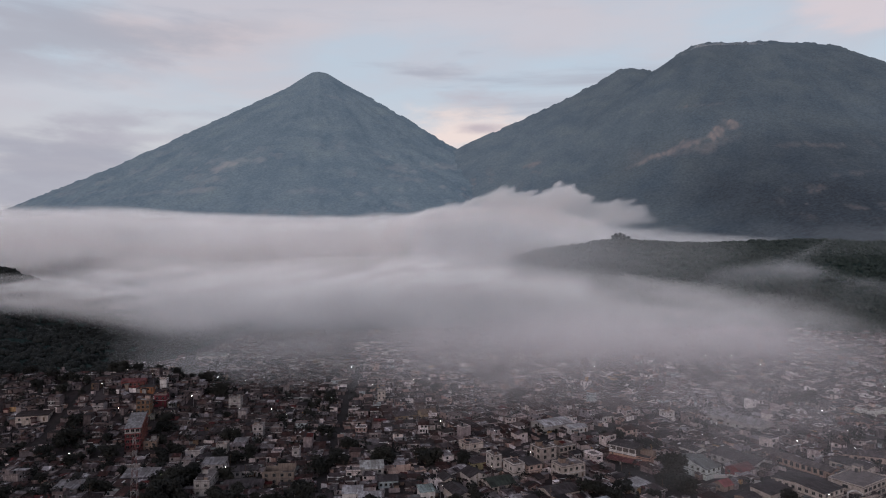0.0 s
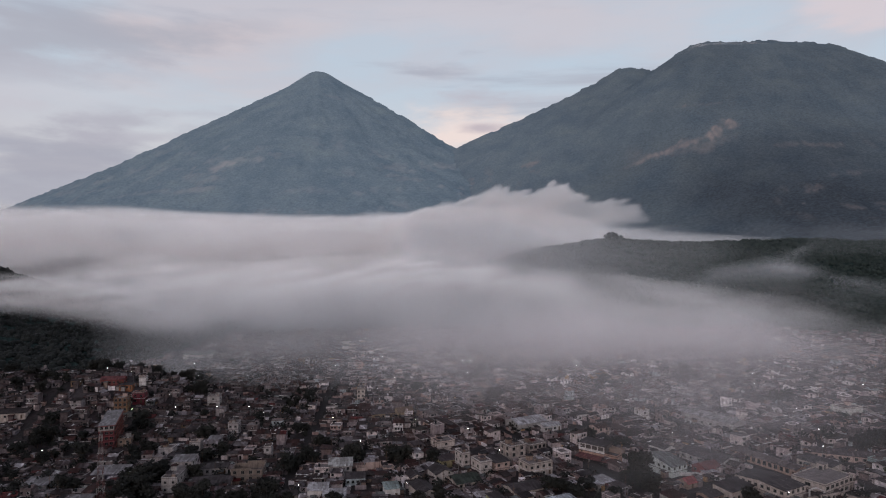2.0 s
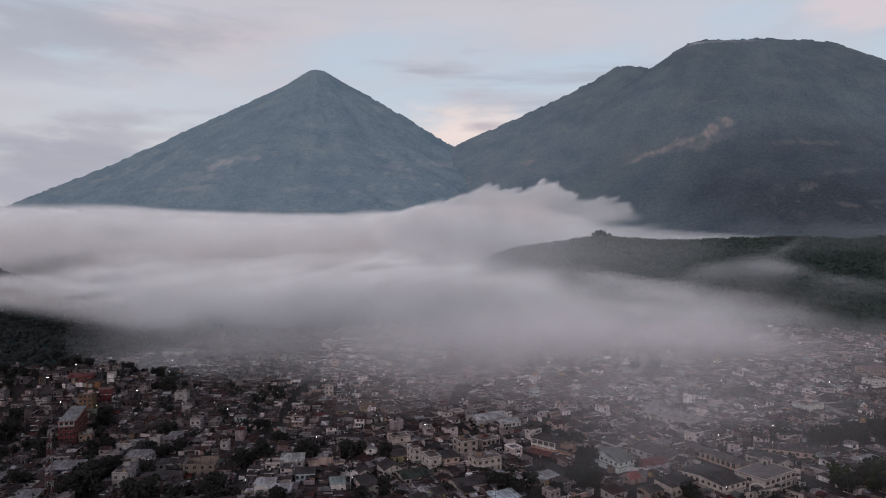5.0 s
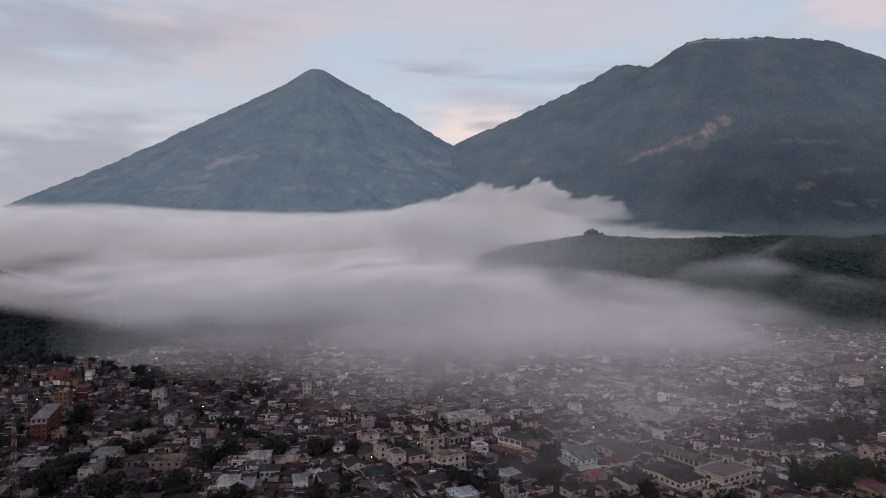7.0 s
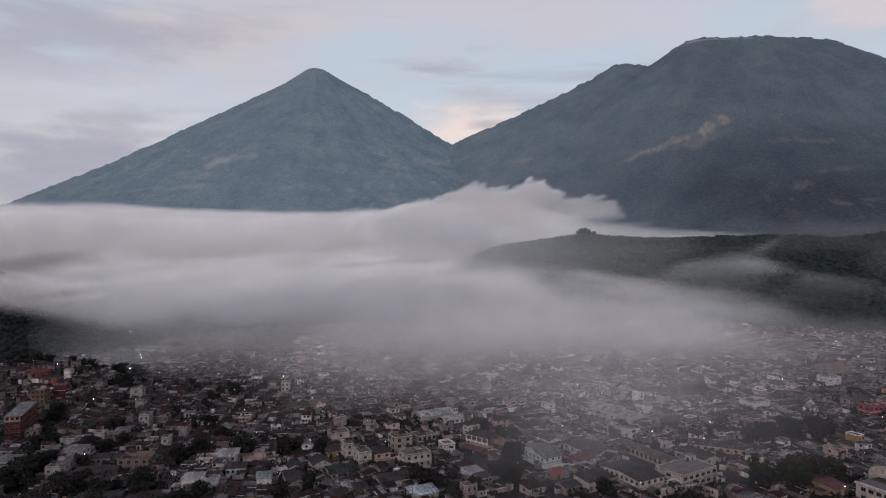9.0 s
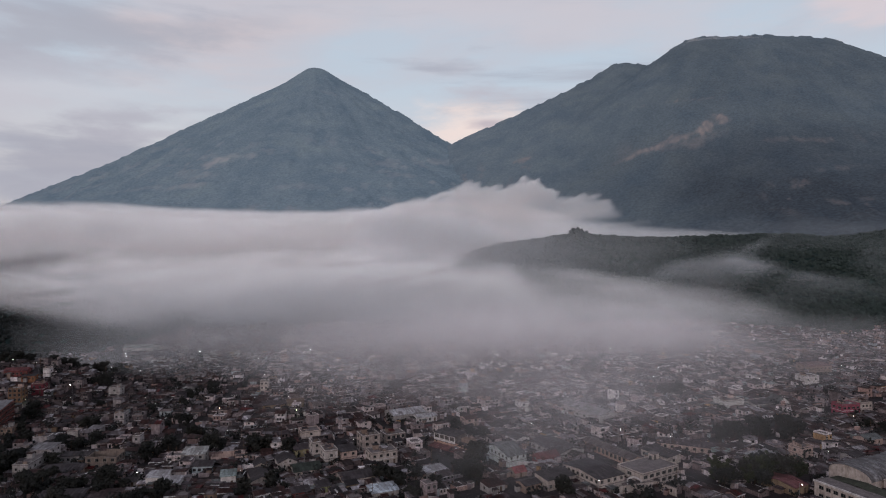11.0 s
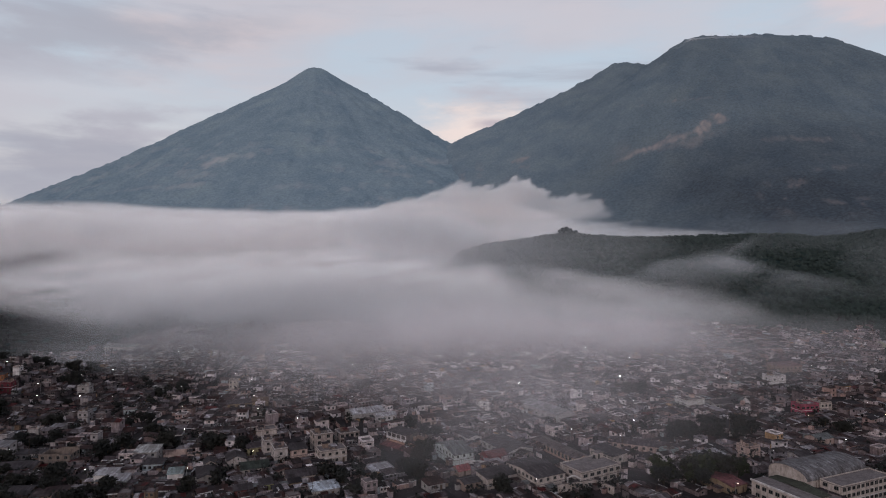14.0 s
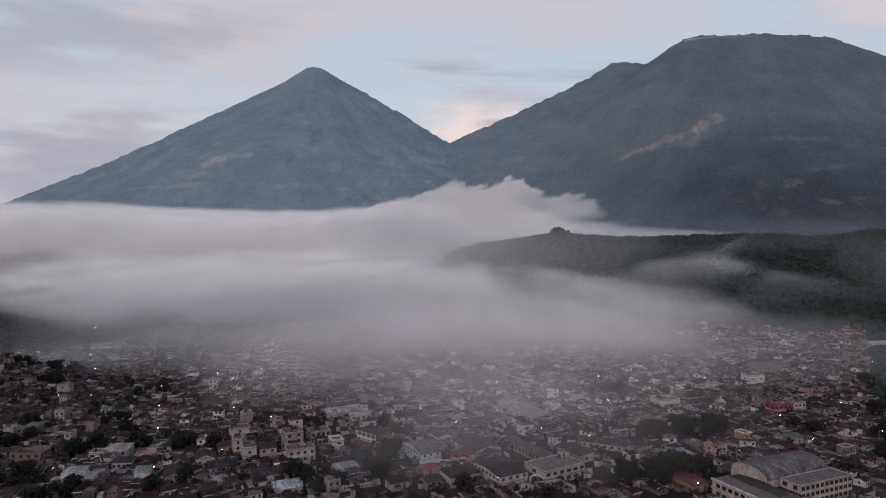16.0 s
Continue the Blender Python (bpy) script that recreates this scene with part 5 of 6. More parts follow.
# middle of the town
known(6.0, 244.0, 115, 5, w=12, d=7, floors=1, fh=3.2, roof="gable", wall=CREAM, cover=DARK_TIN, rise=1.2, front=2, side=0, label="long cream-walled house with a dark gabled roof")
known(1.5, 259.5, 112, 4, w=7, d=5, floors=1, fh=2.8, roof="gable", wall=CREAM, cover=DARK_TIN, rise=1.2, front=1, side=1, label="small cream gabled house")
known(12.5, 259.5, 115, 5, w=9, d=7.6, floors=1, fh=4.2, roof="gable", wall=PALE_BLOCK, cover=DARK_TIN, rise=1.6, front=2, side=2, label="pale gable-fronted house with a dark tin roof")
known(22.0, 254.0, 25, 6, w=11, d=10, floors=1, fh=2.5, roof="gable", wall=CREAM, cover=GREEN_TIN, rise=1.5, front=3, side=1, label="cream house under a broad dark green roof")
facing(15.0, 295.8, 25, w=9, d=8, floors=2, fh=2.35, wall=paint((0.48, 0.39, 0.36)), front=1, side=1, bare_floor=True, label="plain pinkish two-storey block house")
facing(16.3, 274.5, 25, w=7.5, d=6, floors=1, fh=3.2, roof="slope", wall=paint((0.329, 0.274, 0.170)), cover=TIN_NEAR, rise=0.7, front=2, side=1, label="dull yellow house with a rusty roof")
facing(23.5, 268.9, 26, w=3.8, d=7, floors=3, fh=2.5, wall=PALE_BLOCK, front=1, side=2, rebar=2, label="narrow pale block tower with three storeys")
facing(31.5, 260.4, 26, w=5.6, d=8, floors=2, fh=3.2, wall=PALE_BLOCK, rebar=2, front=1, side=2, label="unfinished pinkish block house with column stubs")
facing(38.5, 263.5, 26, w=7, d=8, floors=2, fh=2.6, roof="slope", wall=PINK, cover=DARK_TIN, rise=0.6, front=2, side=1, label="pinkish house with a dark tin roof")
facing(46.4, 276.3, 28, w=8.3, d=8, floors=3, fh=2.5, rebar=4, win=(1.3, 1.3), wall=paint((0.32, 0.258, 0.243)), front=2, side=2, tank=True, label="three-storey cream-pink house with a flat roof")
facing(56.5, 285.5, 28, w=9.4, d=8, floors=2, fh=2.5, rebar=4, win=(1.3, 1.3), wall=paint((0.32, 0.258, 0.243)), front=4, side=1, label="two-storey cream-pink house with dark windows")
facing(54.0, 259.6, 26, w=11.6, d=8, floors=2, fh=2.7, wall=CREAM, band=WHITE, front=4, side=2, tank=True, label="cream two-storey house with a pale balcony band")
facing(46.5, 238.0, 25, w=13, d=9, floors=1, fh=2.8, roof="gable", wall=CREAM, cover=DARK_TIN, rise=1.2, front=4, side=2, label="low cream house with broad dark roofs")
facing(34.5, 230.5, 25, w=5, d=6, floors=1, fh=2.6, roof="slope", wall=LIME, cover=DARK_TIN, rise=0.5, front=1, side=1, label="small lime-yellow house with a dark tin roof")
facing(27.0, 226.5, 25, w=6.5, d=5, floors=1, fh=2.4, roof="slope", wall=paint((0.175, 0.065, 0.065)), cover=DARK_TIN, rise=0.5, front=2, side=1, label="small dark red house with a tin roof")
facing(45.0, 232.0, 25, w=4.4, d=4, floors=1, fh=2.5, roof="slope", wall=OCHRE, cover=TIN_NEAR, rise=0.4, front=2, side=1, label="tiny ochre house with a rusty roof")
known(57.0, 226.0, 25, 6, w=10, d=7, floors=1, fh=3.0, roof="slope", wall=GREY, cover=BLUE_TIN, rise=0.6, front=2, side=1, label="low house under a pale blue metal roof")
facing(77.0, 243.0, 30, w=9, d=7, floors=1, fh=2.6, roof="slope", wall=GREY, cover=PALE_TIN, rise=0.3, front=2, side=1, label="low house with a pale terrace roof")
known(108.0, 243.0, 30, 4, w=5.5, d=5, floors=1, fh=2.2, roof="gable", wall=BRICK, cover=paint((0.216, 0.063, 0.066), 0.6), rise=1.5, front=1, side=1, label="small brick house under a bright red roof")
facing(69.6, 322.2, 24, w=10.6, d=7, floors=1, fh=2.8, roof="gable", wall=WHITE, cover=PALE_TIN, rise=0.8, front=4, side=1, label="low white house with a pale roof")
facing(92.5, 309.3, 26, w=7, d=7, floors=2, fh=2.3, roof="gable", wall=PINK, cover=TIN_NEAR, rise=0.8, front=2, side=1, label="pink two-storey house with a tin roof")
facing(109.0, 281.5, -60, w=9, d=7, floors=1, fh=3.2, roof="gable", wall=WHITE, cover=DARK_TIN, rise=1.0, front=3, side=1, label="white-walled house with a dark roof")
facing(123.0, 229.0, 30, w=13, d=8, floors=1, fh=3.8, roof="slope", wall=CREAM, cover=DARK_TIN, rise=0.8, front=5, side=1, label="cream house with dark openings and a tin roof")
facing(98.8, 226.2, 30, w=7, d=6, floors=1, fh=2.6, roof="slope", wall=GREY, cover=TIN_NEAR, rise=0.5, front=2, side=1, label="small grey house with a rusty roof")
facing(112.0, 226.0, 30, w=7, d=6, floors=1, fh=2.8, roof="gable", wall=BRICK, cover=DARK_TIN, rise=0.8, front=2, side=1, label="small brick house with a dark roof")

# the large school with its vaulted gymnasium
def big_school():
    top = building(26.7, 8, 3, 2.4, "flat", CREAM, None, "three-storey cream school with a vaulted gymnasium roof behind", 11, 2, (1.5, 1.2), True, False, 0, WHITE, "large_school")
    part("side_wing", Shape().box(-32.5, -25.5, -14, 16, -4, 6), CREAM, top)
    part("wing_roof", Shape().box(-32.6, -25.4, -14.1, 16.1, 6, 6.2), SLAB, top)
    part("wing_cornice", Shape().box(-32.9, -32.5, -14.3, 16.3, 5.9, 6.5).box(-32.5, -25.4, -14.4, -14.0, 5.9, 6.5), WHITE, top)
    part("middle_roof", Shape().gable(-25, -19.4, -4, 16, 5.6, 0.9), paint((0.049, 0.049, 0.039), 0.95), top, "mossy dark roof")
    part("middle_block", Shape().box(-24.8, -19.6, -3.8, 15.8, -4, 5.4), CREAM, top)
    part("court_roof", Shape().box(-19.2, -13.6, -6, 3.5, 4.6, 4.8), DARK_TIN, top)
    part("court_block", Shape().box(-19, -13.8, -5.8, 3.3, -4, 4.6), CREAM, top)
    for k in range(11):
        for z in (0.9, 3.8):
            window(top, 1.5, 1.2, pose(-32.5, -12.6 + k * 2.6, z, 0, 0, -90))
    vault, steps = Shape(), 14
    half, rise, base = 8.0, 3.4, 7.0
    arc = [(-half * math.cos(math.pi * k / steps), base + rise * math.sin(math.pi * k / steps)) for k in range(steps + 1)]
    vault.strip(-16, 16, [(y, z + 0.15, y * 0.985, z) for y, z in arc])
    place = pose(-3, 12.4, 0)
    part("vaulted_roof", vault, paint((0.124, 0.115, 0.122), 0.6), top, "grey sheet-metal barrel roof", place)
    part("gymnasium", Shape().strip(-15.7, 15.7, [(y * 0.98, z - 0.02, y * 0.98, -4) for y, z in arc]), CREAM, top, at=place)
    for k in range(7):
        rib = Shape()
        for j in range(1, steps - 1):
            a, b = math.pi * j / steps, math.pi * (j + 1) / steps
            rib.tube((0, -half * math.cos(a), base + 0.22 + rise * math.sin(a)), (0, -half * math.cos(b), base + 0.22 + rise * math.sin(b)), 0.12, 0.12, 4)
        part("roof_rib", rib, paint((0.196, 0.181, 0.189), 0.6), top, at=place @ pose(-14 + k * 4.6, 0, 0))
    return top


TAKEN += [(248, 222, 16), (233, 226, 16), (216, 214, 13), (257, 229, 14), (222, 204, 9)]
put(big_school(), 247.4, 220.8, 25)
known(205.0, 230.0, 30, 8, w=8, d=13, floors=1, fh=3.0, roof="gable", wall=OCHRE, cover=paint((0.115, 0.042, 0.045), 0.6), rise=1.0, front=2, side=4, label="ochre house with a dark red sheet roof")


def lattice_mast():
    """A radio mast of four legs with cross braces, in red and white lengths."""
    top = tagged(new("radio_mast"), "slender red and white lattice radio mast among the houses", "mast")
    white, red = paint((0.24, 0.215, 0.22), 0.8), paint((0.12, 0.055, 0.055), 0.8)
    n, h = 11, 28.0
    for k in range(n):
        z0, z1 = h * k / n, h * (k + 1) / n
        r0, r1 = 1.3 - 0.85 * k / n, 1.3 - 0.85 * (k + 1) / n
        c, mat = [(1, 1), (-1, 1), (-1, -1), (1, -1)], red if k % 2 else white
        for (a, b), (p, q) in zip(c, c[1:] + c[:1]):
            part("leg", Shape().tube((a * r0, b * r0, z0), (a * r1, b * r1, z1), 0.08, 0.08, 4), mat, top)
            part("brace", Shape().tube((a * r0, b * r0, z0), (p * r1, q * r1, z1), 0.06, 0.06, 4), mat, top)
            part("crossbar", Shape().tube((a * r1, b * r1, z1), (p * r1, q * r1, z1), 0.06, 0.06, 4), mat, top)
    part("antenna", Shape().tube((0, 0, h), (0, 0, h + 3.5), 0.06, 0.04, 5), STEEL, top)
    return top


TAKEN.append((-119.5, 244, 4))
put(lattice_mast(), -119.5, 244, 12)


def yard_wall(x0, y0, x1, y1, h, mat, label, openings=0):
    a, b = Vector((x0, y0, 0)), Vector((x1, y1, 0))
    n = (b - a).length
    top = tagged(new("yard_wall"), label, "wall")
    z = max(ground_at(x0, y0), ground_at(x1, y1))
    top.matrix_basis = pose(x0, y0, z, 0, 0, math.degrees(math.atan2(y1 - y0, x1 - x0)))
    part("masonry", Shape().box(0, n, -0.12, 0.12, -4, h), mat, top)
    part("coping", Shape().box(-0.05, n + 0.05, -0.2, 0.2, h, h + 0.12), SHEET if mat is WHITE else SLAB, top)
    for k in range(openings):
        u = n * (k + 0.5) / openings
        hole = part("opening", Shape().box(u - 0.35, u + 0.35, -0.16, -0.123, h - 1.9, h - 0.9), GLASS, top)
        part("sill", Shape().box(u - 0.45, u + 0.45, -0.26, -0.123, h - 2.02, h - 1.9), SLAB, hole)


def gate_arch(x0, y0, x1, y1, h):
    """Two piers and a low arch over a gateway."""
    n = math.hypot(x1 - x0, y1 - y0)
    top = tagged(new("gate_arch"), "white masonry gateway with a low arch between the school blocks", "gate")
    top.matrix_basis = pose(x0, y0, ground_at(x0, y0), 0, 0, math.degrees(math.atan2(y1 - y0, x1 - x0)))
    for u in (0.0, n - 0.5):
        part("pier", Shape().box(u, u + 0.5, -0.25, 0.25, -3, h), WHITE, top)
    for k in range(10):
        a, b = k / 10, (k + 1) / 10
        za, zb = (h + 1.1 * math.sin(math.pi * q) for q in (a, b))
        part("arch_stone", Shape().hexa([(n * a, -0.22, za - 0.45), (n * b, -0.22, zb - 0.45), (n * b, 0.22, zb - 0.45), (n * a, 0.22, za - 0.45), (n * a, -0.22, za), (n * b, -0.22, zb), (n * b, 0.22, zb), (n * a, 0.22, za)]), WHITE, top)
    part("gate_leaf", Shape().box(0.55, n - 0.55, -0.05, 0.05, -1, h - 0.7), DARK_TIN, top, "dark sheet metal gate leaf")


yard_wall(118.9, 291.1, 133.7, 271.6, 2.0, CREAM, "pale street wall along the dark roofs")
yard_wall(106.4, 254.1, 115.5, 254.1, 1.2, WHITE, "low white yard wall beside the long hall")
yard_wall(115.5, 254.1, 120.8, 248.6, 1.2, WHITE, "low white yard wall at the red house")
yard_wall(120.8, 248.6, 127.5, 244.1, 1.2, WHITE, "low white yard wall along the lane")
yard_wall(142.5, 223.3, 157.5, 228.6, 3.0, CREAM, "long cream yard wall of the school", 3)
yard_wall(157.5, 228.6, 162.5, 221.5, 3.0, CREAM, "cream yard wall at the school gate", 2)
gate_arch(146.9, 229.3, 152.0, 228.1, 3.4)
TAKEN += [(147.0, 220.5, 7), (156.0, 221.5, 7)]
known(150.5, 266.0, -62, 9, w=30, d=7, floors=1, fh=3.0, roof="gable", wall=paint((0.34, 0.22, 0.18)), cover=paint((0.085, 0.065, 0.065), 0.7), rise=1.0, front=12, side=1, win=(1.3, 1.6), label="long reddish building with a row of openings along the street", name="row_house")
known(189.0, 274.0, -23, 12, w=27, d=9, floors=1, fh=2.7, roof="gable", wall=PINK, cover=TIN_NEAR, rise=1.2, front=9, side=1, label="long low pink row house with a rusty roof", name="row_house")
known(128.0, 271.0, -60, 10, w=20, d=13, floors=1, fh=2.8, roof="gable", wall=GREY, cover=DARK_TIN, rise=1.6, front=5, side=2, label="broad market hall under a dark tin roof", name="market_hall")
known(170.0, 262.0, -60, 6, w=14, d=8, floors=1, fh=3.0, roof="slope", wall=CREAM, cover=DARK_TIN, rise=0.7, front=4, side=1, label="low cream house with a dark tin roof")

# ---------------------------------------------------------------- trees


def tree_kind(seed, height, spread_, leaf, clumps=70, leaves=22):
    """A broad-leaved tree: tapered trunk, limbs, and a crown of small leaf clumps with gaps."""
    rng = random.Random(seed)
    top = tagged(new("tree"), "dark broad-leaved tree with a full uneven crown", "tree")
    tr = Shape()
    lean = Vector((rng.uniform(-0.5, 0.5), rng.uniform(-0.5, 0.5), height * 0.36))
    tr.tube((0, 0, -1.5), lean, 0.32, 0.2, 7)
    centres = []
    for k in range(9):
        a = 2 * math.pi * (k + rng.random() * 0.7) / 9
        reach = spread_ * rng.uniform(0.35, 0.8)
        tip = Vector((math.cos(a) * reach, math.sin(a) * reach, height * rng.uniform(0.42, 0.85)))
        tr.tube(lean * rng.uniform(0.6, 1.0), tip, 0.13, 0.04, 5)
        centres.append(tip)
    part("trunk", tr, BARK, top)
    cr = Shape()
    for k in range(clumps):
        base = rng.choice(centres) if rng.random() < 0.7 else Vector((rng.gauss(0, spread_ * 0.35), rng.gauss(0, spread_ * 0.35), height * rng.uniform(0.36, 0.95)))
        c = base + Vector((rng.gauss(0, 0.2), rng.gauss(0, 0.2), rng.gauss(0, 0.14))) * spread_
        size = spread_ * rng.uniform(0.14, 0.26)
        for j in range(leaves):
            d = Vector((rng.gauss(0, 1), rng.gauss(0, 1), rng.gauss(0, 0.8)))
            p = c + d.normalized() * size * rng.uniform(0.6, 1.15)
            u = Vector((rng.uniform(-1, 1), rng.uniform(-1, 1), rng.uniform(-0.6, 0.6))).normalized() * rng.uniform(0.35, 0.7)
            w = u.cross(d).normalized() * rng.uniform(0.3, 0.55)
            n = len(cr.v)
            cr.v += [tuple(p - u), tuple(p + w * 0.9), tuple(p + u), tuple(p - w)]
            cr.f.append((n, n + 1, n + 2, n + 3))
    part("crown", cr, leaf, top)
    return top


TREES = [tree_kind(1, 9.0, 4.2, LEAF), tree_kind(2, 12.0, 5.2, LEAF, 80), tree_kind(3, 7.0, 3.4, LEAF, 45), tree_kind(4, 10.5, 4.0, LEAF, 64), tree_kind(5, 8.0, 4.0, LEAF_LIGHT, 50)]
PLACED = set()


def plant(kind, x, y, size=1.0, turn=0.0, wide=1.0):
    m = pose(x, y, ground_at(x, y), 0, 0, turn) @ Matrix.Diagonal((size * wide, size * wide, size, 1))
    if kind in PLACED:
        ob = copy_thing(TREES[kind], m)
    else:
        ob = TREES[kind]
        ob.matrix_basis = m
        PLACED.add(kind)
    ob["group"] = "trees of the town"
    return ob


HOUSE_SPOTS = len(TAKEN)
tree_rng = random.Random(12)
# clusters of trees among the roofs: x, y, how far they spread, how many
GROVES_WEST = [(-113, 264, 8, 18), (-107, 251, 7, 12), (-144, 322, 5, 5), (-132, 300, 9, 8), (-95, 296, 5, 6), (-75, 240, 7, 6), (-57, 242, 5, 5), (-152, 340, 8, 6), (-52, 278, 7, 6), (-141, 262, 6, 3), (-170, 310, 9, 6), (-190, 320, 10, 6), (-110, 325, 8, 4), (-140, 400, 12, 7), (-60, 330, 7, 4), (-170, 430, 14, 8), (-75, 395, 10, 5), (-85, 246, 6, 4), (-60, 220, 5, 5), (-72, 214, 5, 4), (-66, 240, 6, 6), (-50, 236, 5, 5), (-28, 228, 6, 5), (-104, 288, 6, 5), (-92, 268, 5, 4), (-212, 420, 14, 10), (-190, 432, 14, 10), (-235, 395, 12, 9), (-160, 440, 12, 8)]
GROVES_MIDDLE = [(-7, 284, 4, 7), (9, 277, 2, 2), (40, 267, 2, 2), (14, 237, 4, 3), (58, 242, 4, 5), (-26, 283, 4, 3), (-45, 307, 4, 4), (89, 248, 6, 10), (94, 291, 4, 5), (69, 231, 7, 8), (0, 420, 12, 6), (45, 395, 10, 5), (80, 300, 4, 3), (30, 460, 14, 8), (92, 236, 5, 4), (5, 231, 4, 3), (-45, 226, 7, 4), (-36, 222, 4, 4)]
GROVES_EAST = [(194, 236, 7, 9), (206, 238, 7, 8), (180, 232, 6, 6), (212, 286, 7, 8), (226, 288, 7, 8), (240, 296, 6, 6), (204, 366, 9, 6), (120, 420, 14, 8), (180, 440, 14, 8), (290, 300, 8, 5), (320, 290, 8, 5), (300, 262, 8, 5), (340, 330, 10, 5), (380, 400, 14, 8), (120, 221, 4, 3)]
for cx, cy, r, n in GROVES_WEST + GROVES_MIDDLE + GROVES_EAST:
    for k in range(n):
        x, y = cx + tree_rng.gauss(0, r * 0.55), cy + tree_rng.gauss(0, r * 0.55)
        if all(math.hypot(x - a, y - b) > c * 0.8 + 1.5 for a, b, c in TAKEN):
            kind = tree_rng.choice((0, 0, 1, 2, 3, 3))
            plant(4 if (cx, cy) in ((180, 232), (194, 236), (206, 238), (40, 267)) and k % 2 else kind, x, y, tree_rng.uniform(0.62, 1.0) * (1.2 if cx in (194, 206, 180) else 1.2 if cx in (212, 226, 240, 89) else 1.0), tree_rng.uniform(0, 360))
    TAKEN.append((cx, cy, r * 0.7))
# the west quarter lies among trees
for _ in range(70):
    y = tree_rng.uniform(205, 470)
    x = tree_rng.uniform(-0.72 * y, -70)
    if all(math.hypot(x - a, y - b) > c * 0.9 + 2.5 for a, b, c in TAKEN):
        plant(tree_rng.choice((0, 1, 2, 3, 3)), x, y, tree_rng.uniform(0.6, 0.95), tree_rng.uniform(0, 360), 1.15)
        TAKEN.append((x, y, 3.2))

# ---------------------------------------------------------------- street lamps


def street_lamp(bulb):
    top = tagged(new("street_lamp"), "lit street lamp on a slim pole", "street lamp", "street lamps")
    part("pole", Shape().tube((0, 0, -0.5), (0, 0, 6.4), 0.09, 0.06, 6), STEEL, top)
    part("arm", Shape().tube((0, 0, 6.3), (0, -1.1, 6.6), 0.04, 0.04, 5), STEEL, top)
    head = part("lamp_head", Shape().hexa([(-0.2, -1.7, 6.5), (0.2, -1.7, 6.5), (0.2, -0.95, 6.55), (-0.2, -0.95, 6.55), (-0.12, -1.6, 6.68), (0.12, -1.6, 6.68), (0.12, -1.0, 6.7), (-0.12, -1.0, 6.7)]), STEEL, top)
    ball = Shape()
    n = len(ball.v)
    for i in range(5):
        a = math.pi * (i + 0.5) / 5
        ball.v += [(0.17 * math.sin(a) * math.cos(2 * math.pi * j / 8), -1.35 + 0.17 * math.sin(a) * math.sin(2 * math.pi * j / 8), 6.42 + 0.16 * math.cos(a)) for j in range(8)]
    ball.f += [(8 * i + j, 8 * (i + 1) + j, 8 * (i + 1) + (j + 1) % 8, 8 * i + (j + 1) % 8) for i in range(4) for j in range(8)]
    ball.f += [tuple(range(8)), tuple(range(39, 31, -1))]
    part("bulb", ball, bulb, head)
    return top


LAMPS_WEST = [(-352, 659), (-336, 693), (-300, 718), (-196, 391), (-179, 390), (-201.5, 374), (-206, 548), (-196, 530), (-151, 425), (-138, 400), (-136, 434.5), (-148, 374), (-179.5, 351.5), (-139, 359.5), (-117, 365.5),
              (-99.5, 368.5), (-88, 356.5), (-177, 299.5), (-135.5, 539.5), (-73, 499.5), (-69, 393.5), (-94, 273), (-99, 445), (-85, 416), (-38, 534), (-30, 410), (-48, 432)]
LAMPS_EAST = [(-25, 298), (29, 499), (26, 312), (-1, 242), (-42, 244), (38, 277), (31, 452), (210, 507), (231, 507), (182, 443), (233, 464), (223, 428), (210, 398), (218, 374), (201, 335), (191, 298),
              (178, 273), (134.5, 221), (274, 393), (158, 283), (234, 254), (273, 269), (321, 331), (352, 437), (417, 452), (278, 306), (316, 308), (309, 281), (35, 498), (110, 461), (143, 378), (189, 447), (216, 510), (120, 292)]
LAMPS_WARM = [(-13, 365), (12, 302), (20, 261), (-20, 444), (204, 218), (-47, 344)]
LAMPS_GREEN = [(-160.5, 351), (-118, 265.5), (-1, 334)]
for bulb, places in ((LAMP_WHITE, LAMPS_WEST + LAMPS_EAST), (LAMP_WARM, LAMPS_WARM), (LAMP_GREEN, LAMPS_GREEN)):
    first = None
    for x, y in places:
        m = pose(x, y, ground_at(x, y), 0, 0, tree_rng.uniform(-40, 40))
        if first is None:
            first = street_lamp(bulb)
            first.matrix_basis = m
        else:
            copy_thing(first, m)
        TAKEN.append((x, y - 1, 2.0))

# ---------------------------------------------------------------- streets


def street(x0, y0, angle, length, width=4.2):
    """A paved street that follows the ground."""
    n = int(length / 8)
    c, s = math.cos(radians(angle)), math.sin(radians(angle))
    me = Shape()
    for k in range(n + 1):
        px, py = x0 + c * k * 8, y0 + s * k * 8
        for side in (-1, 1):
            qx, qy = px - s * side * width / 2, py + c * side * width / 2
            me.v.append((qx, qy, ground_at(qx, qy) + 0.12))
        if k:
            i = 2 * k
            me.f.append((i - 2, i, i + 1, i - 1))
    tagged(new("road", me.mesh("road", ASPHALT)), "narrow dark asphalt street between houses", "road", "", "structure")


STREETS = []
for x0, y0, angle, length in ((40, 330, -60, 170), (104, 366, -60, 200), (170, 395, -60, 230), (250, 425, -60, 260), (60, 206, 30, 330), (20, 290, 30, 420), (-20, 372, 30, 380),
                              (-48, 205, 94, 330), (-205, 235, 94, 300), (-250, 312, 4, 250), (-260, 410, 4, 290)):
    street(x0, y0, angle, length)
    STREETS.append((x0, y0, math.cos(radians(angle)), math.sin(radians(angle)), length))


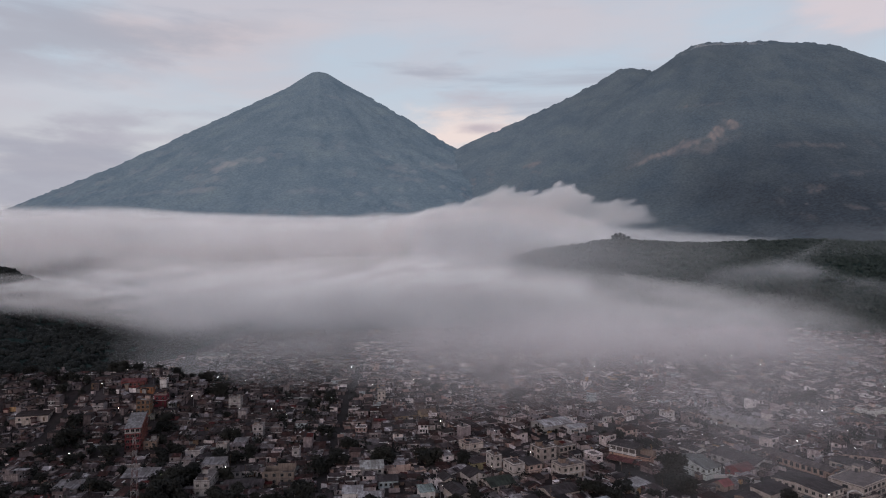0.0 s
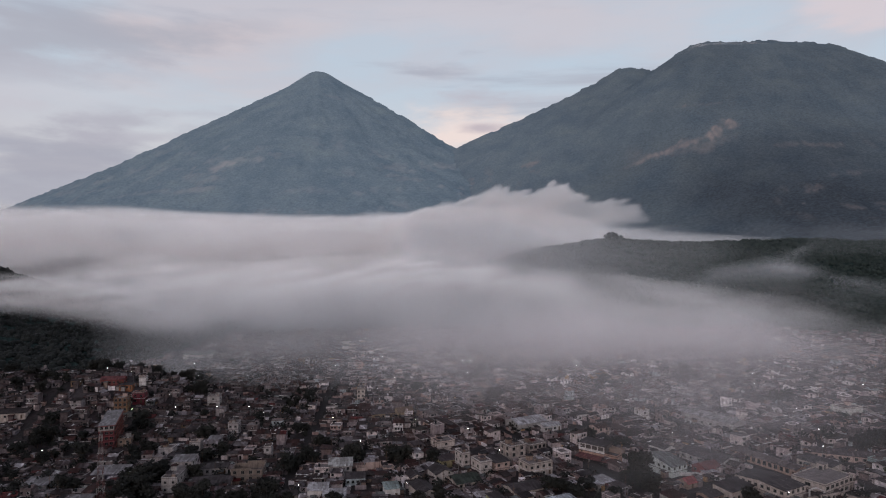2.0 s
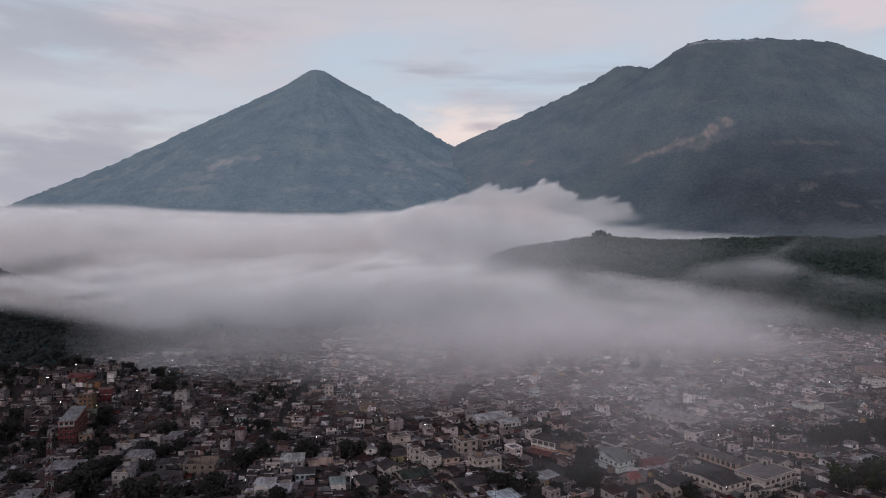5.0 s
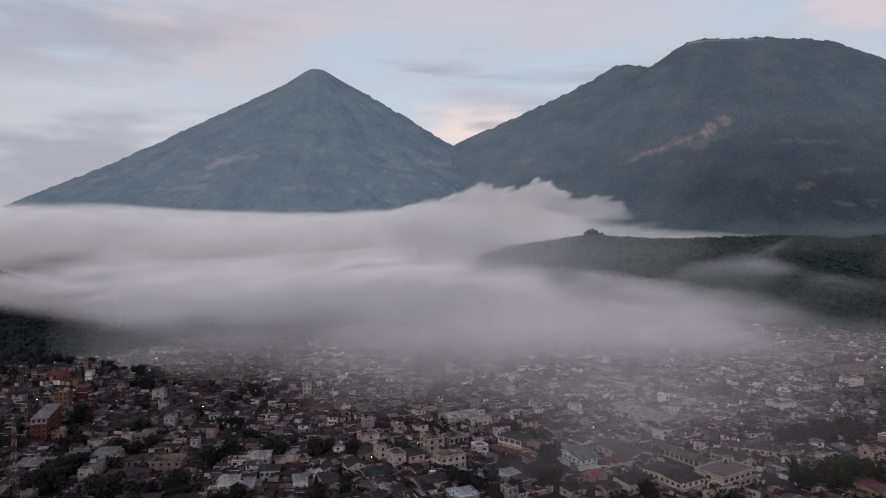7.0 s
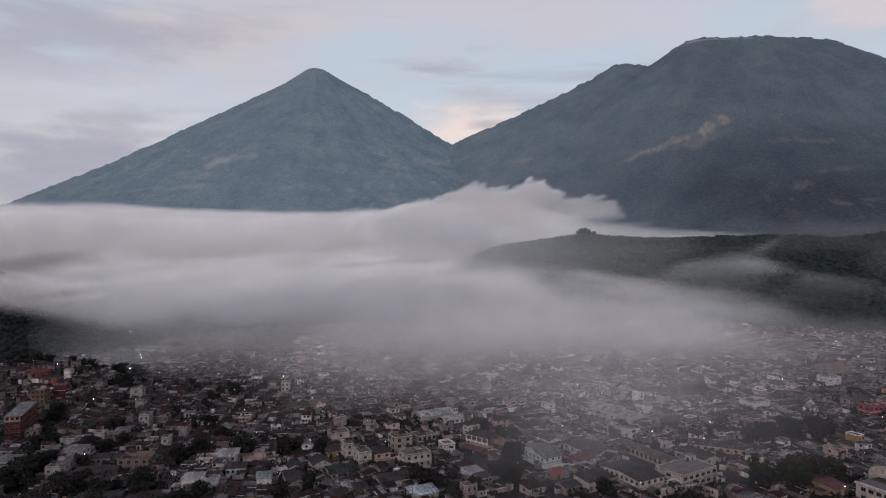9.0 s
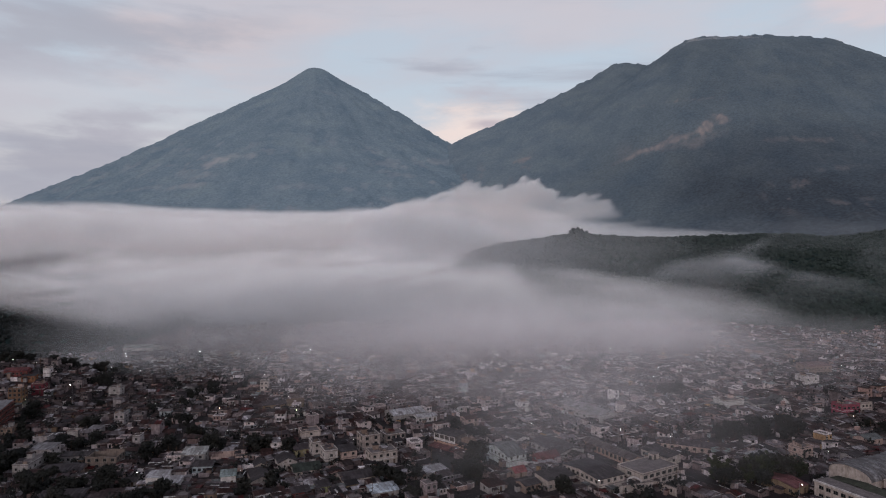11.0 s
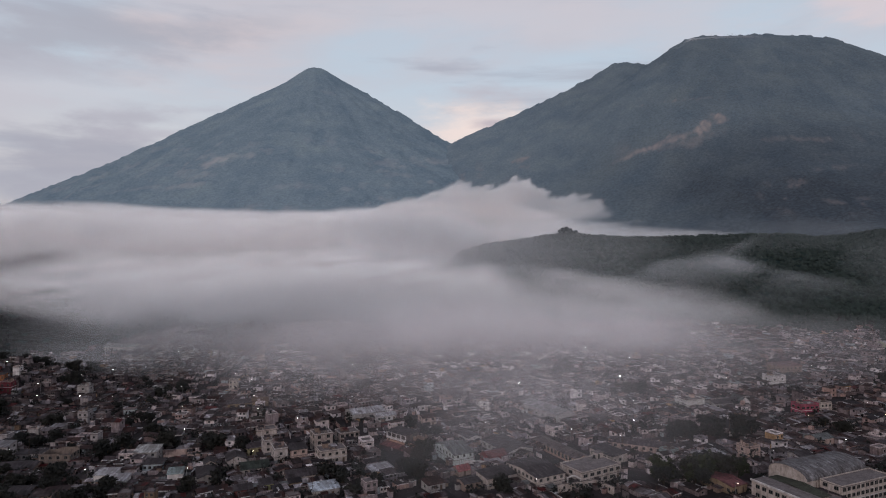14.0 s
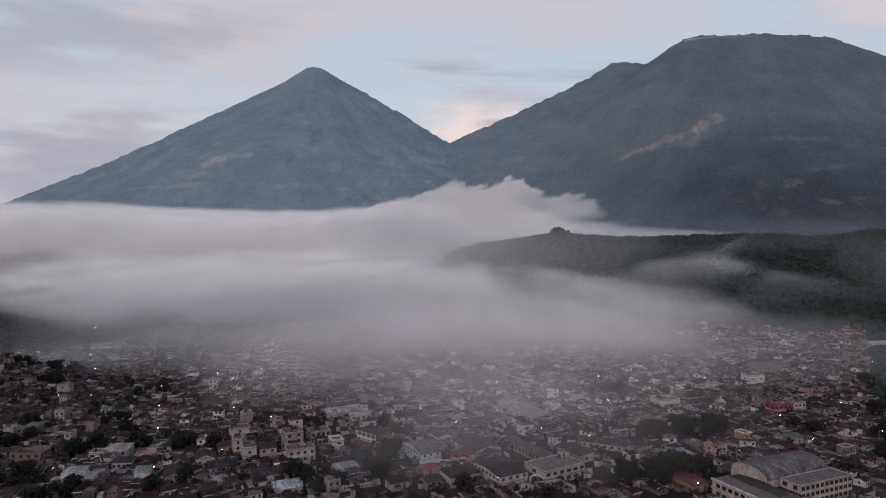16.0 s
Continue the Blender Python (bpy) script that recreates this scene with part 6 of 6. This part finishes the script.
def on_street(x, y, margin=4.6):
    for x0, y0, c, s, length in STREETS:
        along, off = (x - x0) * c + (y - y0) * s, abs(-(x - x0) * s + (y - y0) * c)
        if -2 < along < length + 2 and off < margin:
            return True
    return False


# ---------------------------------------------------------------- ordinary houses
def ordinary(wall):
    """The ten kinds of house that the town repeats, with how often each stands."""
    return [
        (building(6.4, 6.6, 1, 2.35, "gable", wall, label="low block house with a gabled tin roof", front=3, side=1, both=False, win=(0.9, 0.9), rise=0.8, strips=3, fascia=1.0), 18),
        (building(6.8, 7.0, 1, 2.4, "slope", wall, label="low block house under one sloping tin roof", front=2, side=1, both=False, rise=0.6, sheets=1, strips=3, fascia=0.4), 12),
        (building(5.2, 5.6, 1, 2.2, "slope", wall, name="shack", label="small shack under a sloping tin roof with a lean-to", front=2, side=0, rise=0.5, annex=1.8, strips=2), 20),
        (building(6.4, 6.4, 1, 2.6, "flat", wall, name="concrete_house", label="one-storey concrete house with a flat roof and column stubs", front=3, side=1, both=False, rebar=4), 7),
        (building(5.6, 6.0, 2, 2.4, "flat", wall, name="two_storey_house", label="two-storey plastered house with a flat roof and tank", front=2, side=2, both=False, tank=True), 3),
        (building(6.2, 6.2, 2, 2.4, "slope", wall, name="two_storey_house", label="two-storey house with a sloping tin roof", front=3, side=1, both=False, rise=0.6, strips=3, fascia=1.0), 3),
        (building(5.4, 5.8, 2, 2.5, "flat", wall, name="unfinished_house", label="unfinished two-storey house with column stubs and a lean-to", front=2, side=1, both=False, rebar=4, annex=1.6), 2),
        (building(4.6, 5.0, 3, 2.4, "flat", wall, name="tower_house", label="narrow three-storey house with a flat roof", front=2, side=1, both=False, tank=True), 1),
        (building(8.4, 5.8, 1, 2.4, "gable", wall, name="row_house", label="wide low house with a long tin roof", front=4, side=1, both=False, rise=0.9, strips=3, fascia=0.6), 18),
        (building(5.8, 7.4, 1, 2.3, "gable", wall, name="row_house", label="long narrow house with a rusty gabled roof and lean-to", front=2, side=2, both=False, rise=0.8, annex=1.7, strips=3), 16),
    ]


KINDS = ordinary(WALL_NEAR) + ordinary(WALL_DIM)
CHOICES = [k for k, (ob, share) in enumerate(KINDS[:10]) for _ in range(share)]
house_rng = random.Random(7)
SITES = []
for district, turn, lo, hi in (("east", 30.0, 0, 900), ("west", 4.0, -700, 0)):
    c, s = math.cos(radians(turn)), math.sin(radians(turn))
    for i in range(-137, 186):
        for j in range(-77, 166):
            u, v = i * 6.5, j * 6.6
            x, y = u * c - v * s + house_rng.uniform(-1.1, 1.1), u * s + v * c + house_rng.uniform(-0.9, 0.9)
            jump = house_rng.random()
            if not (lo <= x < hi) or y < 188 or y > 760 or x < -0.74 * y - 20 or x > 0.74 * y + 150 or jump < (0.10 if x > -50 else 0.24):
                continue
            if left_hill_z(x, y) > town_z(x, y) + 1 or x > 0.62 * y + 135 or (x > 380 and ridge_z(x, y) > town_z(x, y) + 1) or on_street(x, y):
                continue
            if any(abs(x - a) < r + 3.6 and abs(y - b) < r + 3.6 and math.hypot(x - a, y - b) < r * 0.85 + 2.8 for a, b, r in TAKEN):
                continue
            SITES.append((x, y, turn + house_rng.gauss(0, 3.5) + house_rng.choice((0, 0, 90, 180)) * (house_rng.random() < 0.5)))
SITES.sort(key=lambda p: p[1] + 0.0004 * (p[0] - 60) ** 2)
NEAR_COUNT = 290
USED = set()
for x, y, turn in SITES[:NEAR_COUNT]:
    # western and nearest left houses take the darkened walls
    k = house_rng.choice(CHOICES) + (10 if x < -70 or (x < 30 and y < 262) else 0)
    m = pose(x, y, ground_at(x, y), 0, 0, turn) @ Matrix.Diagonal((house_rng.uniform(0.76, 0.98), house_rng.uniform(0.76, 0.98), house_rng.uniform(0.82, 1.05), 1))
    if k in USED:
        copy_thing(KINDS[k][0], m)["group"] = "houses of the town"
    else:
        USED.add(k)
        KINDS[k][0].matrix_basis = m
        KINDS[k][0]["group"] = "houses of the town"
for k, (ob, share) in enumerate(KINDS):
    if k not in USED:
        x, y, turn = SITES[NEAR_COUNT + k]
        ob.matrix_basis = pose(x, y, ground_at(x, y), 0, 0, turn)


def far_town(sites, name, label, wall, seed, trim=1.0):
    """The rest of the town, too many to count: walls, roofs and dark openings."""
    rng = random.Random(seed)
    walls, roofs, holes, slabs, pale = (Shape() for _ in range(5))
    for x, y, turn in sites:
        m = pose(x, y, ground_at(x, y), 0, 0, turn + rng.gauss(0, 2))
        w, d = rng.uniform(1.8, 3.3), rng.uniform(1.8, 3.2)
        floors = 3 if rng.random() < 0.012 else 2 if rng.random() < 0.13 else 1
        h = floors * rng.uniform(1.9, 2.5)
        walls.ring(-w, w, -d, d, -3, h, 0.2, m)
        style = rng.random() + (0.2 if floors > 1 else 0)
        e = rng.uniform(0.2, 0.55)
        if style < 0.5:
            rise, flip = rng.uniform(0.3, 0.8), rng.choice((-1, 1))
            za, zb = (h, h + rise) if flip > 0 else (h + rise, h)
            cuts = sorted([-w - e, w + e] + [rng.uniform(-w, w) for _ in range(rng.choice((0, 1, 2, 3)))])
            for q, (xa, xb) in enumerate(zip(cuts, cuts[1:])):
                o = 0.05 * (q % 2)
                roofs.hexa([m @ Vector(p) for p in ((xa, -d - e, za + o), (xb, -d - e, za + o), (xb, d + e, zb + o), (xa, d + e, zb + o), (xa, -d - e, za + o + 0.1), (xb, -d - e, za + o + 0.1), (xb, d + e, zb + o + 0.1), (xa, d + e, zb + o + 0.1))])
            side = d - 0.2 if flip > 0 else -d
            walls.box(-w, w, side, side + 0.2, h, h + rise * 0.85, m)
            if rng.random() < 0.35 * trim:
                u, q = rng.uniform(-w, w - 0.8), rng.uniform(-d * 0.6, d * 0.2)
                k0, k1 = (q + d + e) / (2 * d + 2 * e), (q + 2.2 + d + e) / (2 * d + 2 * e)
                z0, z1 = za + (zb - za) * k0 + 0.14, za + (zb - za) * k1 + 0.14
                pale.hexa([m @ Vector(p) for p in ((u, q, z0), (u + 0.8, q, z0), (u + 0.8, q + 2.2, z1), (u, q + 2.2, z1), (u, q, z0 + 0.05), (u + 0.8, q, z0 + 0.05), (u + 0.8, q + 2.2, z1 + 0.05), (u, q + 2.2, z1 + 0.05))])
        elif style < 0.9:
            ridge, cuts = rng.uniform(0.5, 1.1), sorted([-w - e, w + e] + [rng.uniform(-w, w) for _ in range(rng.choice((0, 0, 1, 2)))])
            for q, (xa, xb) in enumerate(zip(cuts, cuts[1:])):
                g = Shape().gable(xa, xb, -d, d, h + 0.02 + 0.05 * (q % 2), ridge, 0.1, e, 0.0)
                n = len(roofs.v)
                roofs.v += [tuple(m @ Vector(p)) for p in g.v]
                roofs.f += [tuple(n + k for k in face) for face in g.f]
        else:
            slabs.box(-w - 0.1, w + 0.1, -d - 0.1, d + 0.1, h, h + 0.2, m)
            walls.ring(-w, w, -d, d, h + 0.2, h + rng.choice((0.45, 0.7, 1.0)), 0.15, m)
            if rng.random() < 0.3:
                walls.box(w * 0.2, w * 0.8, d * 0.2, d * 0.8, h + 0.2, h + rng.uniform(1.4, 2.4), m)
            if rng.random() < 0.4:
                px, py = rng.uniform(-w * 0.6, w * 0.6), rng.uniform(-d * 0.6, d * 0.6)
                holes.tube(m @ Vector((px, py, h + 0.2)), m @ Vector((px, py, h + 1.5)), 0.5, 0.45, 8)
        if style < 0.82 and rng.random() < 0.4 * trim:
            # a pale edge sheet along the eave, its tone standing for sky glint
            pale.box(-w - e, w * rng.uniform(-0.2, 1.0), -d - e - 0.06, -d - e + 0.2, h - 0.12, h + 0.16, m)
        for fl in range(floors):
            z = fl * h / floors
            if fl:
                pale.box(-w - 0.15, w + 0.15, -d - 0.5 * (rng.random() < 0.4) - 0.12, -d, z - 0.08, z + 0.1, m)
            for k in range(rng.choice((1, 2, 2, 3))):
                px = rng.uniform(-w * 0.8, w * 0.8)
                tall = fl == 0 and k == 0
                holes.box(px - 0.45, px + 0.45, -d - 0.06, -d + 0.05, z + (0 if tall else 0.85), z + 1.85, m)
                if not tall and rng.random() < 0.6 * trim:
                    pale.box(px - 0.58, px + 0.58, -d - 0.03, -d + 0.05, z + 0.72, z + 1.96, m)
            if rng.random() < 0.7:
                holes.box(-w - 0.04, -w + 0.05, -0.5, 0.5, z + 0.85, z + 1.85, m)
        # lean-tos, sheds and walls in the yards
        for _ in range(rng.choice((1, 1, 2, 3))):
            a, b, q = rng.uniform(-w - 1.5, w + 1.5), rng.choice((-1, -1, 1)) * (d + rng.uniform(0.4, 1.6)), rng.uniform(0.7, 1.7)
            t = rng.uniform(1.5, 2.3)
            roofs.box(a - q, a + q, b - q * 0.8, b + q * 0.8, t, t + 0.1, m @ pose(0, 0, 0, rng.uniform(-5, 5), rng.uniform(-5, 5)))
            walls.box(a - q * 0.9, a + q * 0.9, b - q * 0.7, b + q * 0.7, -3, t - 0.12, m)
        if rng.random() < 0.3:
            walls.box(w + 0.3, w + 0.5, -d - 1.0, d + 0.6, -3, 1.7, m)
    top = tagged(new(name), label, "houses", "", "stuff")
    for piece, s, mat in (("walls", walls, wall), ("roofs", roofs, TIN_FAR), ("flat_roofs", slabs, SLAB), ("openings", holes, GLASS), ("pale_trim", pale, SHEET)):
        tagged(part(piece, s, mat, top), kind="stuff")


REST = SITES[NEAR_COUNT + len(KINDS):]
far_town([p for p in REST if p[0] >= -85], "crowded_houses", "many crowded low houses with tin and concrete roofs", WALL_FAR, 21)
far_town([p for p in REST if p[0] < -85], "hillside_houses", "crowded low houses with dimmed walls and dark tin roofs", WALL_WEST, 22, 0.5)


def leaf_mass(name, label, spots, seed, leaf, count):
    """Shrubs and small trees, too many to count, as leaf clumps."""
    rng = np.random.RandomState(seed)
    verts, faces = [], []
    for x, y, z, r in spots:
        lobes = rng.normal(0, 0.45, (5, 3)) * r
        lobes[:, 2] = np.abs(lobes[:, 2]) * 0.9 + 0.35 * r
        c = lobes[rng.randint(0, 5, count)] + rng.normal(0, 0.3, (count, 3)) * r + np.array([x, y, z])
        c[:, 2] = np.maximum(c[:, 2], z - 0.2)
        u = rng.normal(0, 1, (count, 3))
        u *= (rng.uniform(0.22, 0.38, (count, 1)) * r ** 0.6) / np.linalg.norm(u, axis=1, keepdims=True)
        w = np.cross(u, rng.normal(0, 1, (count, 3)))
        w *= (rng.uniform(0.2, 0.32, (count, 1)) * r ** 0.6) / np.maximum(np.linalg.norm(w, axis=1, keepdims=True), 1e-6)
        n = len(verts)
        verts += np.stack([c - u, c + w, c + u, c - w], 1).reshape(-1, 3).tolist()
        faces += [(n + 4 * k, n + 4 * k + 1, n + 4 * k + 2, n + 4 * k + 3) for k in range(count)]
    me = bpy.data.meshes.new(name)
    me.from_pydata(verts, [], faces)
    me.materials.append(leaf)
    tagged(new(name, me), label, "shrubs", "", "stuff")


def garden_spots(count, seed):
    rng = random.Random(seed)
    out = []
    while len(out) < count:
        y = rng.uniform(190, 640)
        x = rng.uniform(-0.74 * y - 10, 0.74 * y + 140)
        if x > -70 and rng.random() < 0.6:
            continue
        if on_street(x, y, 3.2) or any(abs(x - a) < r and abs(y - b) < r and math.hypot(x - a, y - b) < 0.7 * r for a, b, r in TAKEN[:HOUSE_SPOTS]):
            continue
        out.append((x, y, ground_at(x, y), rng.choice((1.2, 1.6, 2.0, 2.6, 3.4))))
    return out


leaf_mass("garden_greenery", "dark shrubs and small trees in the yards", garden_spots(2600, 31), 41, LEAF, 70)


def yard_clutter(count, seed):
    """Sheds, fences, washing places and loose sheets in the yards of the near houses, too many to count."""
    rng = random.Random(seed)
    walls, sheets, pale, poles = (Shape() for _ in range(4))
    made = 0
    while made < count:
        y = rng.uniform(192, 430)
        x = rng.uniform(max(-0.72 * y, -260), 0.72 * y + 110)
        if on_street(x, y, 2.6) or any(abs(x - a) < r and abs(y - b) < r and math.hypot(x - a, y - b) < 0.55 * r for a, b, r in TAKEN):
            continue
        made += 1
        m = pose(x, y, ground_at(x, y), 0, 0, (30 if x > 0 else 4) + rng.choice((0, 0, 90)) + rng.gauss(0, 8))
        k = rng.random()
        if k < 0.55:
            w, d, t = rng.uniform(0.7, 1.9), rng.uniform(0.6, 1.3), rng.uniform(1.5, 2.7)
            walls.box(-w, w, -d, d, -3, t - 0.1, m)
            tip = rng.uniform(-0.2, 0.35)
            sheets.hexa([m @ Vector(p) for p in ((-w - 0.3, -d - 0.3, t), (w + 0.3, -d - 0.3, t), (w + 0.3, d + 0.3, t + tip), (-w - 0.3, d + 0.3, t + tip), (-w - 0.3, -d - 0.3, t + 0.07), (w + 0.3, -d - 0.3, t + 0.07), (w + 0.3, d + 0.3, t + tip + 0.07), (-w - 0.3, d + 0.3, t + tip + 0.07))])
            if rng.random() < 0.4:
                pale.box(-w - 0.32, w * rng.uniform(-0.3, 1.0), -d - 0.38, -d - 0.3, t - 0.12, t + 0.12, m)
        elif k < 0.85:
            w, t = rng.uniform(1.2, 3.6), rng.uniform(1.2, 2.4)
            walls.box(-w, w, -0.1, 0.1, -3, t, m)
            if rng.random() < 0.3:
                pale.box(-w, w, -0.16, 0.16, t, t + 0.12, m)
        elif k < 0.94:
            w = rng.uniform(0.3, 0.8)
            pale.box(-w, w, -w * 0.7, w * 0.7, -1, rng.uniform(0.5, 1.6), m)
        else:
            poles.tube(m @ Vector((0, 0, -1)), m @ Vector((0, 0, rng.uniform(5, 7.5))), 0.1, 0.07, 5)
            poles.box(-0.7, 0.7, -0.05, 0.05, 4.6, 4.72, m)
    top = tagged(new("yard_clutter"), "small sheds, low walls and loose sheets crowded between the houses", "sheds", "", "stuff")
    for piece, s, mat in (("shed_walls", walls, WALL_FAR), ("shed_roofs", sheets, TIN_FAR), ("pale_edges", pale, SHEET), ("poles", poles, WOOD)):
        tagged(part(piece, s, mat, top), kind="stuff")


yard_clutter(3600, 51)

# ---------------------------------------------------------------- woods


def wood(name, label, spots, seed, mat, size):
    """Tree crowns of a wood, too many to count: uneven lumps with leaf clumps."""
    rng = random.Random(seed)
    s = Shape()
    for x, y, z in spots:
        r = size * rng.uniform(0.6, 1.3)
        for k in range(rng.choice((5, 6, 7))):
            c = Vector((x + rng.gauss(0, r * 0.35), y + rng.gauss(0, r * 0.35), z + r * rng.uniform(0.1, 0.85)))
            q = r * rng.uniform(0.3, 0.6)
            n = len(s.v)
            ring = [(math.cos(2 * math.pi * j / 6), math.sin(2 * math.pi * j / 6)) for j in range(6)]
            s.v.append((c.x, c.y, c.z + q * rng.uniform(0.7, 1.1)))
            for lev, rad in ((0.45, 0.8), (-0.4, 0.95)):
                s.v += [(c.x + a * q * rad * rng.uniform(0.7, 1.25), c.y + b * q * rad * rng.uniform(0.7, 1.25), c.z + q * lev + q * rng.uniform(-0.2, 0.2)) for a, b in ring]
            s.f += [(n, n + 1 + j, n + 1 + (j + 1) % 6) for j in range(6)]
            s.f += [(n + 1 + j, n + 7 + j, n + 7 + (j + 1) % 6, n + 1 + (j + 1) % 6) for j in range(6)]
    tagged(new(name, s.mesh(name, mat, False)), label, "trees", "", "stuff")


def scatter(height, x0, x1, y0, y1, count, seed, lowest):
    rng = np.random.RandomState(seed)
    x, y = rng.uniform(x0, x1, count), rng.uniform(y0, y1, count)
    z = height(x, y)
    ok = z > town_z(x, y) + lowest
    return list(zip(x[ok].tolist(), y[ok].tolist(), (z[ok] - 1.5).tolist()))


CROWNS = leaf_material("wood_crowns", (0.014, 0.020, 0.020), (0.026, 0.036, 0.034))
# the same crowns darkened, so the dim western hill is in their colour
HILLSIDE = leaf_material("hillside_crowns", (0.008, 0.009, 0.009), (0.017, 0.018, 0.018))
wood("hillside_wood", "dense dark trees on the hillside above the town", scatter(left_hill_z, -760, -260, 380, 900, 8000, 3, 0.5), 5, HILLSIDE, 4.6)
wood("ridge_wood", "dense dark green trees on the low ridge", scatter(ridge_z, 30, 1000, 760, 1090, 9500, 4, 2.0) + scatter(ridge_z, 330, 1000, 540, 760, 5500, 9, 0.5), 6, CROWNS, 4.6)
wood("valley_wood", "dark trees at the end of the town", [p for p in scatter(lambda x, y: town_z(x, y) + 1.5, 360, 760, 330, 720, 5200, 15, 0.5) if p[0] > 0.62 * p[1] + 138], 16, CROWNS, 4.6)
wood("lone_trees", "taller trees standing out on the ridge top", [(270 + 3.5 * k, 1000 + (k * 7) % 9, float(ridge_z(270 + 3.5 * k, 1000)) + 3) for k in range(7)], 8, CROWNS, 6.5)
